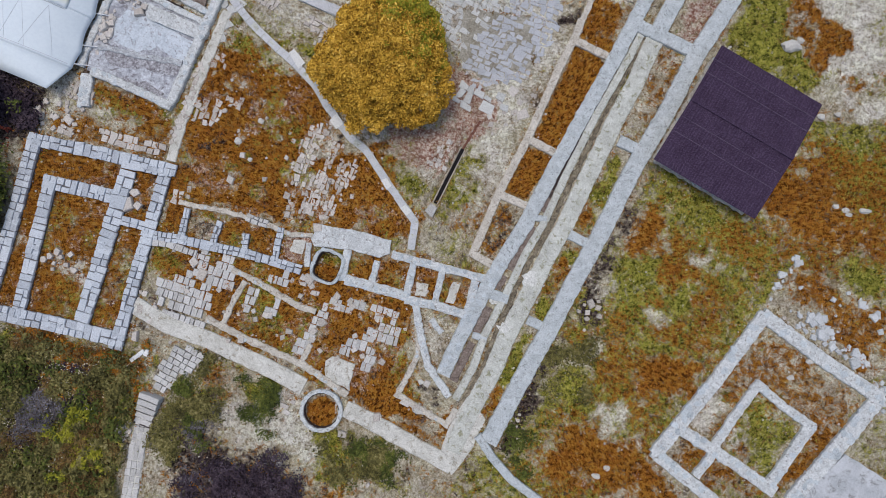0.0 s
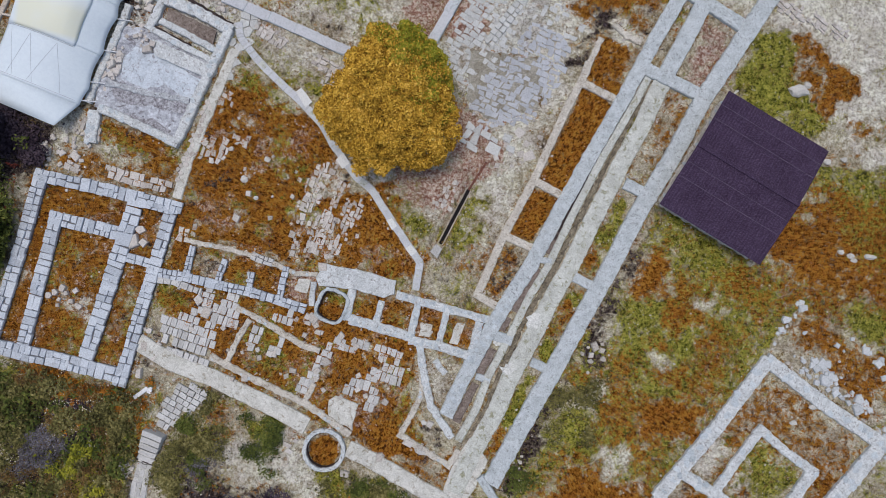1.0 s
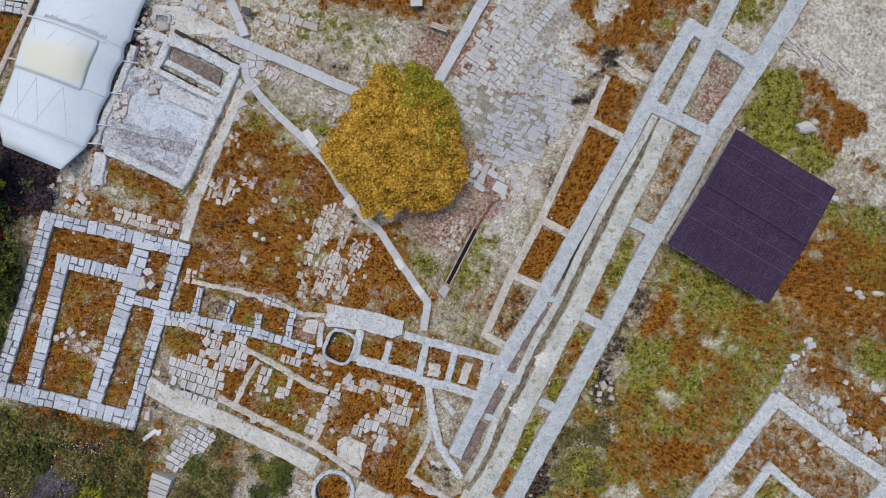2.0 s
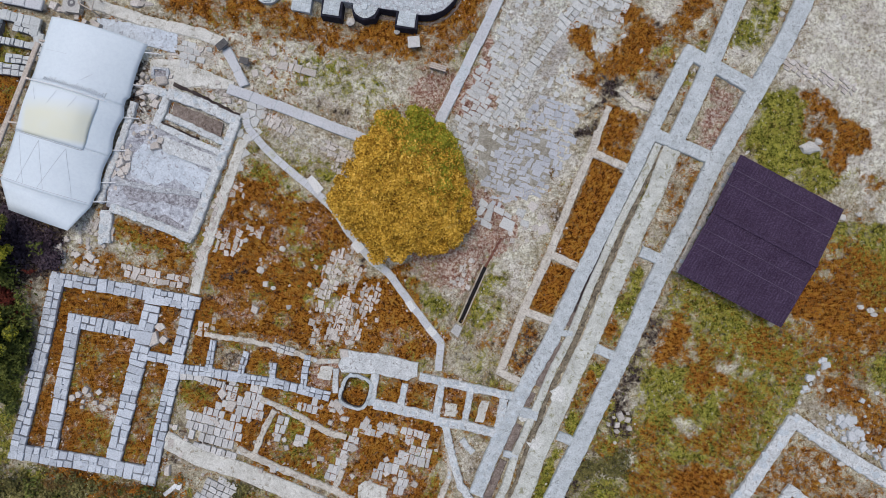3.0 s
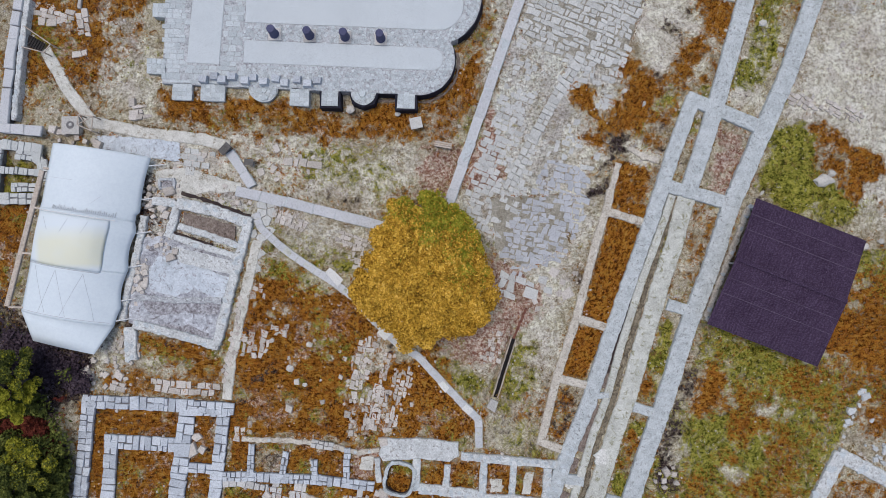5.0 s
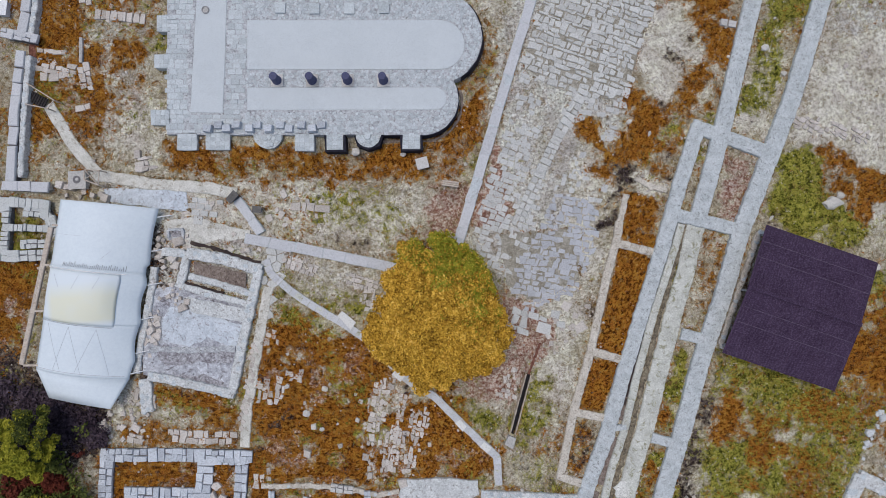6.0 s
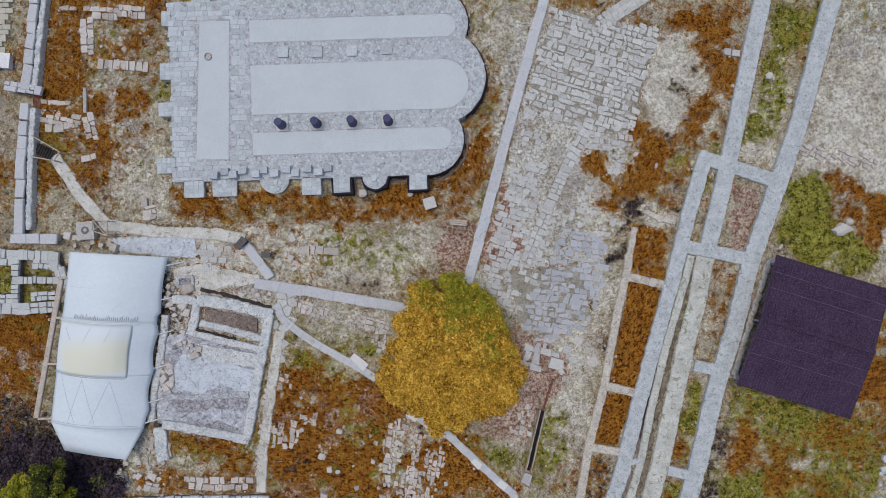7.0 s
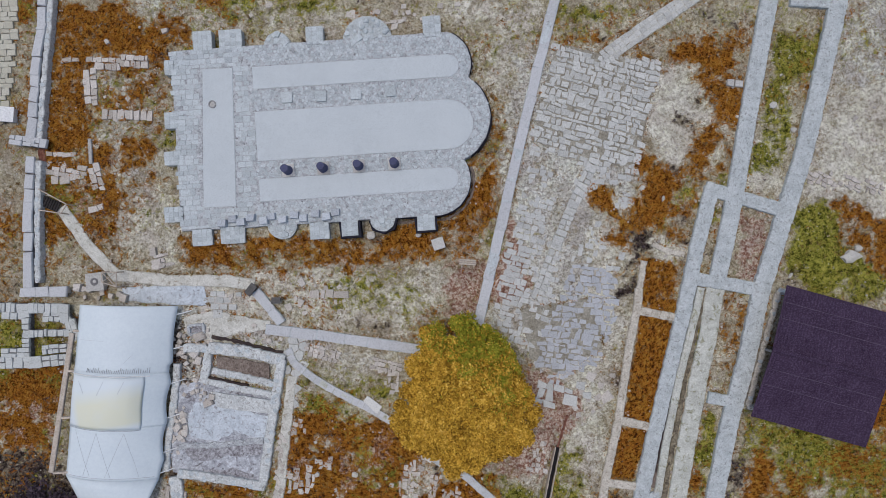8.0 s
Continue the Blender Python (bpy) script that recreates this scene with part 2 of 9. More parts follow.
CHUNKS = [stone_proto(150 + k, 4, 0.11, 0.09) for k in range(9)]
BLOCKS = [stone_proto(100 + k, 4, 0.05, 0.05) for k in range(8)]
ROUGH = [stone_proto(200 + k, 4 + k % 3, 0.12, 0.06) for k in range(9)]


def bulk(name, protos, rows, material):
    """Many pieces joined into one mesh. rows: proto, x, y, z, sx, sy, sz, turn."""
    rows = np.asarray(rows, float)
    verts, loops, starts, base, at = [], [], [], 0, 0
    for k, (v, faces) in enumerate(protos):
        mine = rows[rows[:, 0].astype(int) == k]
        if not len(mine):
            continue
        c, s = np.cos(mine[:, 7])[:, None], np.sin(mine[:, 7])[:, None]
        x, y, z = v[None, :, 0] * mine[:, 4:5], v[None, :, 1] * mine[:, 5:6], v[None, :, 2] * mine[:, 6:7]
        co = np.stack([c * x - s * y + mine[:, 1:2], s * x + c * y + mine[:, 2:3], z + mine[:, 3:4]], -1).reshape(-1, 3)
        flat = np.concatenate([np.array(f) for f in faces])
        begin = np.cumsum([0] + [len(f) for f in faces[:-1]])
        order = np.arange(len(mine))[:, None]
        verts.append(co)
        loops.append((flat[None] + order * len(v) + base).ravel())
        starts.append((begin[None] + order * len(flat) + at).ravel())
        base += len(co)
        at += len(flat) * len(mine)
    verts, loops, starts = np.concatenate(verts), np.concatenate(loops), np.concatenate(starts)
    me = bpy.data.meshes.new(name)
    me.vertices.add(len(verts))
    me.vertices.foreach_set("co", verts.astype(np.float32).ravel())
    me.loops.add(len(loops))
    me.loops.foreach_set("vertex_index", loops.astype(np.int32))
    me.polygons.add(len(starts))
    me.polygons.foreach_set("loop_start", starts.astype(np.int32))
    me.update(calc_edges=True)
    me.materials.append(material)
    return me


PROTO_MESH = {}


def lay(parent, rows, protos, material, name, bulk_material, limit=300, rest="stone_rest"):
    """Lays stones under a thing or part: the first ones as objects of their own, the rest joined."""
    for k, x, y, z, sx, sy, sz, turn in rows[:limit]:
        key = (id(protos), int(k), material.name)
        if key not in PROTO_MESH:
            PROTO_MESH[key] = mesh_of(name, *protos[int(k)], material)
        ob = new(name, PROTO_MESH[key])
        ob.matrix_basis = Matrix.LocRotScale((x, y, z), Euler((0, 0, turn)), (sx, sy, sz))
        adopt(ob, parent)
    if len(rows) > limit:
        tagged(part(rest, bulk(rest, protos, rows[limit:], bulk_material), None, parent), kind="stuff")


def inside(px, py, poly):
    """Which of the points lie in a polygon."""
    hit = np.zeros(np.shape(px), bool)
    for (x0, y0), (x1, y1) in zip(poly, [*poly[1:], poly[0]]):
        if y0 != y1:
            hit ^= ((y0 > py) != (y1 > py)) & (px < (x1 - x0) * (py - y0) / (y1 - y0) + x0)
    return hit


def edge_gap(px, py, poly, closed=True):
    """Distance of points from a polygon's outline or a line."""
    gap = np.full(np.shape(px), 1e9)
    ends = zip(poly, [*poly[1:], poly[0]]) if closed else zip(poly, poly[1:])
    for (x0, y0), (x1, y1) in ends:
        dx, dy = x1 - x0, y1 - y0
        u = np.clip(((px - x0) * dx + (py - y0) * dy) / (dx * dx + dy * dy + 1e-9), 0, 1)
        gap = np.minimum(gap, np.hypot(px - x0 - u * dx, py - y0 - u * dy))
    return gap


def stations(pts, step):
    """Points and mitred normals along a line."""
    pts = [Vector(p) for p in pts]
    nor = []
    for k in range(len(pts)):
        a = (pts[k] - pts[k - 1]).normalized() if k else None
        b = (pts[k + 1] - pts[k]).normalized() if k + 1 < len(pts) else None
        d = (a or b) if not (a and b) else (a + b).normalized()
        m = Vector((-d.y, d.x))
        if a and b:
            m /= max(0.4, m.dot(Vector((-a.y, a.x))))
        nor.append(m)
    out = []
    for k in range(len(pts) - 1):
        n = max(1, round((pts[k + 1] - pts[k]).length / step))
        for j in range(n):
            out.append((pts[k].lerp(pts[k + 1], j / n), nor[k].lerp(nor[k + 1], j / n)))
    out.append((pts[-1], nor[-1]))
    return out


def strip_shape(pts, width, z0, z1, wob=0.035, step=0.22, wave=0.02):
    """A wall or path along a line, with uneven edges and a worn upper arris."""
    BUILT.append((list(pts), width / 2, False))
    bm = bmesh.new()
    rings = []
    for p, m in stations(pts, step):
        l, r = (width / 2 + RNG.uniform(-wob, wob) for _ in range(2))
        h = z1 + RNG.uniform(-wave, wave)
        c = min(0.05, width * 0.12, (z1 - z0) * 0.4)
        prof = [(l, z0), (l, h - c), (l - c, h), (0, h + RNG.uniform(0, wave)), (-r + c, h), (-r, h - c), (-r, z0)]
        rings.append([bm.verts.new((p.x + m.x * o, p.y + m.y * o, z)) for o, z in prof])
    for a, b in zip(rings, rings[1:]):
        for k in range(len(a) - 1):
            bm.faces.new((a[k], b[k], b[k + 1], a[k + 1]))
    bm.faces.new(rings[0])
    bm.faces.new(rings[-1][::-1])
    return bm


def plate_shape(poly, z0, z1, wob=0.0, step=0.4, inset=0.03):
    """A slab over a polygon with a worn upper edge."""
    BUILT.append((list(poly), 0.0, True))
    bm = bmesh.new()
    ring = []
    for (x0, y0), (x1, y1) in zip(poly, [*poly[1:], poly[0]]):
        n = max(1, round(math.hypot(x1 - x0, y1 - y0) / step))
        for j in range(n):
            ring.append(Vector((x0 + (x1 - x0) * j / n + RNG.uniform(-wob, wob), y0 + (y1 - y0) * j / n + RNG.uniform(-wob, wob))))
    c = sum(ring, Vector((0, 0))) / len(ring)
    n = len(ring)
    low = [bm.verts.new((*p, z0)) for p in ring]
    mid = [bm.verts.new((*p, z1 - inset)) for p in ring]
    top = []
    for k, p in enumerate(ring):
        a, b = ring[k - 1], ring[(k + 1) % n]
        d = (b - a).normalized()
        m = Vector((-d.y, d.x))
        area = sum(q.x * r.y - r.x * q.y for q, r in zip(ring, ring[1:]))
        top.append(bm.verts.new((*(p + m * inset * (1 if area > 0 else -1)), z1)))
    for k in range(n):
        j = (k + 1) % n
        bm.faces.new((low[k], low[j], mid[j], mid[k]))
        bm.faces.new((mid[k], mid[j], top[j], top[k]))
    bm.faces.new(top)
    bmesh.ops.triangulate(bm, faces=[f for f in bm.faces if len(f.verts) > 4])
    return bm


def arc(center, radius, a0, a1, n=14, squash=1.0, turn=0.0):
    """Points on an arc, in degrees."""
    out = []
    for k in range(n + 1):
        a = radians(a0 + (a1 - a0) * k / n)
        x, y = radius * math.cos(a), radius * squash * math.sin(a)
        out.append((center[0] + x * math.cos(turn) - y * math.sin(turn), center[1] + x * math.sin(turn) + y * math.cos(turn)))
    return out


def ashlar_rows(pts, width, z, height=0.12, length=0.5, courses=2, gap=0.024, over=0.035, ext=None):
    """Squared blocks bedded along a wall's top, in courses side by side with breaking joints."""
    rows = []
    for (x0, y0), (x1, y1) in zip(pts, pts[1:]):
        full = math.hypot(x1 - x0, y1 - y0)
        ux, uy = (x1 - x0) / full, (y1 - y0) / full
        turn = math.atan2(uy, ux)
        beyond = width / 2 if ext is None else ext
        s = -beyond
        while s < full + beyond - 0.1:
            run = length * RNG.uniform(1.6, 2.4)
            run = min(run, full + beyond - s)
            split = RNG.uniform(0.38, 0.62) if courses == 2 else 0
            cuts = ([0, 1] if RNG.random() < 0.2 else [0, split, 1]) if courses == 2 else list(np.linspace(0, 1, courses + 1))
            for a, b in zip(cuts, cuts[1:]):
                n = max(1, round(run / (length * RNG.uniform(0.7, 1.35))))
                marks = np.r_[0, np.sort((np.arange(1, n) + RNG.uniform(-0.2, 0.2, n - 1)) / n), 1] * run
                for p, q in zip(marks, marks[1:]):
                    o = ((a + b) / 2 - 0.5) * width + RNG.normal(0, 0.012)
                    along = s + (p + q) / 2
                    rows.append((RNG.integers(8), x0 + ux * along - uy * o, y0 + uy * along + ux * o, z, q - p - gap + over * RNG.uniform(-1.1, 0.5),
                                 (b - a) * width - gap + over * RNG.uniform(-1.6, 0.9), height * RNG.uniform(0.75, 1.35), turn + RNG.normal(0, 0.04)))
            s += run
    return rows


def scatter(poly, spacing, size, height, z=0.0, keep=1.0, flat=0.75, turn=None, protos=9, spread=0.35):
    """Loose stones over a polygon: a jittered lattice, thinned out."""
    xs, ys = [p[0] for p in poly], [p[1] for p in poly]
    gx, gy = np.meshgrid(np.arange(min(xs), max(xs), spacing), np.arange(min(ys), max(ys), spacing))
    gx = gx.ravel() + RNG.uniform(-0.42, 0.42, gx.size) * spacing
    gy = gy.ravel() + RNG.uniform(-0.42, 0.42, gy.size) * spacing
    ok = inside(gx, gy, poly) & (RNG.random(gx.size) < keep)
    rows = []
    for x, y in zip(gx[ok], gy[ok]):
        s = size * math.exp(RNG.normal(0, spread))
        rows.append((RNG.integers(protos), x, y, z - 0.02, s, s * RNG.uniform(flat, 1), height * RNG.uniform(0.6, 1.4) * min(1.5, s / size), RNG.uniform(0, 6.28) if turn is None else turn + RNG.normal(0, 0.12)))
    return rows


def cut_cells(seeds, gap):
    """For each seed the cell nearer to it than to any other, less half a joint: crazy paving."""
    cells = []
    for k, c in enumerate(seeds):
        d = seeds - c
        near = np.argsort((d ** 2).sum(1))[1:15]
        reach = np.sqrt((d[near[5]] ** 2).sum()) if len(near) > 5 else 1.0
        poly = [c + reach * np.array(q) for q in ((-1, -1), (1, -1), (1, 1), (-1, 1))]
        for m in near:
            v = seeds[m] - c
            l = math.hypot(*v)
            v = v / l
            lim = l / 2 - gap / 2
            cut, side = [], [(p - c) @ v - lim for p in poly]
            for a in range(len(poly)):
                b = (a + 1) % len(poly)
                if side[a] <= 0:
                    cut.append(poly[a])
                if (side[a] < 0) != (side[b] < 0):
                    t = side[a] / (side[a] - side[b])
                    cut.append(poly[a] + t * (poly[b] - poly[a]))
            poly = cut
            if len(poly) < 3:
                break
        cells.append(poly)
    return cells


def slab_piece(w, z, thick, tilt=0.015, worn=0.93):
    """One slab over a convex outline, a little tilted, with a worn edge."""
    w = np.array(w)
    n, m = len(w), np.mean(w, axis=0)
    h = z + thick + RNG.uniform(-0.012, 0.015) + (w - m) @ RNG.normal(0, tilt, 2)
    verts = np.r_[np.c_[w, np.full(n, z - 0.06)], np.c_[w, h - 0.018], np.c_[m + (w - m) * worn, h]]
    faces = [(k, (k + 1) % n, n + (k + 1) % n, n + k) for k in range(n)] + [(n + k, n + (k + 1) % n, 2 * n + (k + 1) % n, 2 * n + k) for k in range(n)] + [tuple(range(2 * n, 3 * n))]
    return verts, faces


def paving(parent, turn, du, dv, poly, z, thick, material, bulk_material, name="paver", gap=0.02, jig=0.22, keep=1.0, limit=300, square=False, avoid=(), rest="paving_rest", skew=0.06):
    """Hand-laid paving over a polygon: rows of uneven slabs with open joints, each cut to its neighbours."""
    xs, ys = np.array([p[0] for p in poly]), np.array([p[1] for p in poly])
    c, s = math.cos(turn), math.sin(turn)
    us, vs = c * xs + s * ys, -s * xs + c * ys
    u0, v0 = us.min() - 2 * du, vs.min() - 2 * dv
    nu, nv = int((us.max() - u0) / du) + 3, int((vs.max() - v0) / dv) + 3
    shapes = []
    if square:
        line = RNG.uniform(-0.2, 0.2, nv + 1) * dv
        for j in range(nv):
            marks = (np.arange(nu + 1) + RNG.uniform(-jig, jig, nu + 1) + RNG.uniform(0, 1)) * du
            for i in range(nu):
                g = gap / 2
                a0, a1, b0, b1 = u0 + marks[i] + g, u0 + marks[i + 1] - g, v0 + j * dv + line[j] + g, v0 + (j + 1) * dv + line[j + 1] - g
                shapes.append(np.array([(a0, b0), (a1, b0), (a1, b1), (a0, b1)]) + RNG.uniform(-skew, skew, (4, 2)) * du)
    else:
        i, j = np.meshgrid(np.arange(nu), np.arange(nv))
        seeds = np.stack([u0 + (i + 0.5 * (j % 2) + RNG.uniform(-jig, jig, i.shape)) * du, v0 + (j + RNG.uniform(-jig, jig, i.shape)) * dv], -1).reshape(-1, 2)
        xy = np.stack([c * seeds[:, 0] - s * seeds[:, 1], s * seeds[:, 0] + c * seeds[:, 1]], -1)
        near = inside(xy[:, 0], xy[:, 1], poly) | (edge_gap(xy[:, 0], xy[:, 1], poly) < 1.6 * max(du, dv))
        shapes = cut_cells(seeds[near], gap)
    made, joined_v, joined_f, base = 0, [], [], 0
    for q in shapes:
        if len(q) < 3:
            continue
        q = np.array(q)
        w = np.stack([c * q[:, 0] - s * q[:, 1], s * q[:, 0] + c * q[:, 1]], -1)
        m = w.mean(0)
        px, py = np.array([m[0]]), np.array([m[1]])
        if RNG.random() > keep or not inside(px, py, poly)[0] or any(inside(w[:, 0], w[:, 1], a).any() for a in avoid):
            continue
        verts, faces = slab_piece(w, z, thick)
        if made < limit:
            part(name, (verts, faces), material, parent)
            made += 1
        else:
            joined_f += [tuple(base + k for k in f) for f in faces]
            joined_v.append(verts)
            base += len(verts)
    if joined_v:
        tagged(part(rest, (np.concatenate(joined_v), joined_f), bulk_material, parent), kind="stuff")


def wall(parent, pts, width, z1=0.4, z0=-0.15, material=None, label="", wob=0.035, rubble=0.0, small=0.24, wave=0.012, name="wall"):
    """A low ruined wall under its thing; rubble: how much of its top shows bedded stones."""
    w = part(name, strip_shape(pts, width, z0, z1, wob * 0.8, 0.2, wave), material or M_MORTAR, parent, label)
    if rubble >= 0.2:
        for a, b in zip(pts, pts[1:]):
            a, b = Vector(a), Vector(b)
            d = (b - a).normalized()
            m = Vector((-d.y, d.x)) * (width / 2 - 0.13)
            poly = [tuple(a + m), tuple(b + m), tuple(b - m), tuple(a - m)]
            paving(w, math.atan2(d.y, d.x), small * 1.15, small * 0.9, poly, z1 - 0.035, 0.045, M_WALL_TOP, M_RUBBLE, "top_stone", 0.016, 0.3, rubble, 0, False, (), "top_stone_rest")
    return w


def ashlar_wall(parent, pts, width, z1=0.45, limit=60, length=0.5, material=None, name="wall", courses=2):
    """A wall core with squared blocks on it."""
    w = part(name, strip_shape(pts, width - 0.06, -0.15, z1 - 0.06, 0.01), M_ASHLAR_CORE, parent)
    lay(w, ashlar_rows(pts, width, z1 - 0.1, 0.13, length, courses), BLOCKS, material or M_ASHLAR, "block", M_RUBBLE, limit)
    return w

# ---------------------------------------------------------------- the ground: one sheet with its cover
core_x, core_y = np.arange(-36, 34.01, 0.16), np.arange(-24, 40.01, 0.16)
far = 0.3 * 1.42 ** np.arange(1, 22)
GX = np.concatenate([core_x[0] - np.cumsum(far)[::-1], core_x, core_x[-1] + np.cumsum(far)])
GY = np.concatenate([core_y[0] - np.cumsum(far)[::-1], core_y, core_y[-1] + np.cumsum(far)])
gx, gy = np.meshgrid(GX, GY)


def lattice_noise(x, y, size, seed):
    """Smooth value noise in numpy."""
    r = np.random.default_rng(seed).random((256, 256))
    u, v = x / size, y / size
    i, j = np.floor(u).astype(int), np.floor(v).astype(int)
    a, b = u - i, v - j
    a, b = a * a * (3 - 2 * a), b * b * (3 - 2 * b)
    i, j, i1, j1 = i % 256, j % 256, (i + 1) % 256, (j + 1) % 256
    return (r[i, j] * (1 - a) + r[i1, j] * a) * (1 - b) + (r[i, j1] * (1 - a) + r[i1, j1] * a) * b


def cloud(x, y, size, seed):
    return (lattice_noise(x, y, size, seed) + 0.5 * lattice_noise(x, y, size / 2.1, seed + 1) + 0.25 * lattice_noise(x, y, size / 4.3, seed + 2)) / 1.75


KINDS = ("rust", "green", "pale", "grey", "dark", "litter")
cover = {k: np.zeros(gx.shape) for k in KINDS}
RAG = cloud(gx, gy, 1.6, 5) - 0.5
RAG2 = cloud(gx, gy, 0.7, 25) - 0.5


def region(kind, poly, soft=0.6, amount=1.0, rag=1.6, clear=True):
    """Ground cover over a polygon with ragged soft edges; it takes the place of what was there."""
    poly = [tuple(p) for p in poly]
    xs, ys = [p[0] for p in poly], [p[1] for p in poly]
    i0, i1 = np.searchsorted(GX, (min(xs) - 2, max(xs) + 2))
    j0, j1 = np.searchsorted(GY, (min(ys) - 2, max(ys) + 2))
    s = (slice(j0, j1), slice(i0, i1))
    d = edge_gap(gx[s], gy[s], poly) * np.where(inside(gx[s], gy[s], poly), 1, -1)
    w = np.clip((d + 1.25 * rag * (RAG[s] + 0.8 * RAG2[s])) / (soft * 1.9) + 0.5, 0, 1) * amount
    for k in KINDS:
        if k == kind:
            cover[k][s] = np.maximum(cover[k][s], w)
        elif clear:
            cover[k][s] *= 1 - w


def spot(kind, at, rx, ry=None, amount=1.0, soft=0.5, rag=1.2):
    """A patch of cover round a point."""
    region(kind, [(at[0] + rx * math.cos(a), at[1] + (ry or rx) * math.sin(a)) for a in np.linspace(0, 2 * math.pi, 10)[:-1]], soft, amount, rag)


# far ground: dry grass with rust and green drifts
drift, drift2 = cloud(gx, gy, 7.0, 41), cloud(gx, gy, 4.0, 61)
out = np.clip((np.maximum(np.abs(gx + 1) - 30, np.abs(gy - 6) - 25)) / 4, 0, 1)
cover["green"][:] = np.clip((drift - 0.5) * 6, 0, 1) * (0.3 + 0.7 * out)
cover["rust"][:] = np.clip((drift2 - 0.56) * 7, 0, 1) * (0.25 + 0.5 * out)

# field south and east of the street
region("rust", [(9.01, -4.5), (11.86, 2.2), (14.55, 5.42), (19.46, 3.02), (26.78, 10.85), (29.93, 6.4), (30.95, -1.16), (22.25, 0.65), (19.45, -4.3), (15.26, -11.49), (10.34, -18.04), (7.19, -15.44)], 1.2, 0.55)
region("green", [(9.01, -4.5), (11.86, 2.2), (14.55, 5.42), (19.46, 3.02), (26.78, 10.85), (29.93, 6.4), (30.95, -1.16), (22.25, 0.65), (19.45, -4.3), (15.26, -11.49), (10.34, -18.04), (7.19, -15.44)], 1.2, 0.72, clear=False)
for spec in ([(11.12, -1.06), (13.14, 0.65), (15.29, -2.16), (14.66, -5.03), (12.57, -5)], [(12.31, 1.57), (14.65, 4.73), (18.04, 3.15), (16.96, 0.89), (13.53, 0.36)], [(8.11, -7.75), (10.24, -5.7), (10.97, -8.35), (9.04, -9.33)],
             [(17.01, 0.54), (19.61, 1.99), (20.09, -1.42), (17.69, -1.79)], [(22.93, 8.48), (26.92, 9.81), (28.09, 1.2), (23.99, 3.37)], [(12.18, -4.71), (14.47, -3.67), (15.54, -6.28), (13.21, -6.98)]):
    region("green", spec, 1.0, 0.75, 2.0)
for spec in ([(15.02, 0.94), (16.86, 1.57), (16.88, 0.18), (15.32, 0.11)], [(8.47, -6.66), (9.95, -6.09), (10.49, -7.39), (9.13, -7.6)], [(10.27, -1.19), (11.68, -1.32), (11.44, -2.05), (10.41, -2.21)], [(13.54, -3.29), (14.98, -3.6), (14.71, -4.16), (13.83, -4.12)]):
    region("pale", spec, 0.5, 0.8)
region("rust", [(20.55, 5.29), (27.06, 8.77), (27.43, 6.01), (23.74, 2.63), (21.37, 1.92)], 0.9, 0.9)
region("rust", [(13.83, -4.12), (16.66, -1.95), (16.91, -6.07), (14.43, -10.59), (12.53, -9.49)], 0.9, 0.8, 2.2)
region("rust", [(12.26, 1.91), (13.72, 3.88), (14.46, 1.2), (12.26, -0.53)], 0.8, 0.9)
region("rust", [(7.7, -11.94), (11.95, -10.27), (15.3, -11.83), (17.4, -14.33), (10.62, -15.33), (8.44, -14.57)], 0.8, 0.85)
# dark cover joins brambles with the street wall's black shadow
region("dark", [(12.06, 3.28), (12.64, 4.07), (12.31, 1.57), (10.71, -1.82), (9.12, -5.18), (8.5, -4.58), (10.51, -0.46)], 0.6, 0.75)
region("dark", [(8.06, -7.41), (8.71, -5.93), (7.16, -10.65), (6.63, -11.76), (6.28, -12.84), (6.01, -12.19)], 0.5, 0.6)
region("litter", [(9.06, -3.63), (11.37, -2.76), (11.5, -4.82), (9.72, -5.78)], 0.6, 0.5)

# north-east: bare pale ground with green hollow
region("pale", [(20.97, 14.91), (22.76, 17.34), (28.06, 20.33), (28.9, 14.03), (24.32, 11.18), (22.05, 12.24)], 0.9, 0.75, 2.2)
region("pale", [(18.13, 16.84), (18.86, 19.88), (20.62, 22.8), (26.33, 23.88), (24.87, 12.59), (22.31, 14.27), (20.44, 15.88)], 0.8, 1.0, 1.8)
region("pale", [(10.68, 26.75), (12.82, 25.8), (13.56, 19.1), (11.46, 19), (8.38, 22.14)], 0.8, 0.7, 2.0)
region("pale", [(22.02, 31.03), (27.27, 31.13), (25.93, 20.79), (19.21, 21.23)], 1.0, 0.8, 1.6)
region("grey", [(22.02, 31.03), (27.27, 31.13), (26.11, 22.16), (20.37, 23.53)], 1.0, 0.7, 2.0)
region("green", [(17.11, 16.96), (19.88, 16.98), (20.01, 15.23), (21.67, 14.69), (22.24, 11.52), (18.94, 12.25), (16.34, 13.59)], 0.7, 1.0, 1.6)
for at in ([(19.65, 16.49), (20.7, 16.61), (20.42, 15.71), (19.68, 15.89)], [(20.97, 15.99), (22.76, 15.61), (22.61, 14.41), (20.99, 14.77)], [(22.02, 17.42), (23, 17.48), (22.83, 16.12)]):
    region("rust", at, 0.5, 0.9)
region("rust", [(19.04, 16.03), (20.03, 16.54), (20.62, 14.86), (19.63, 14.34)], 0.6, 0.6)

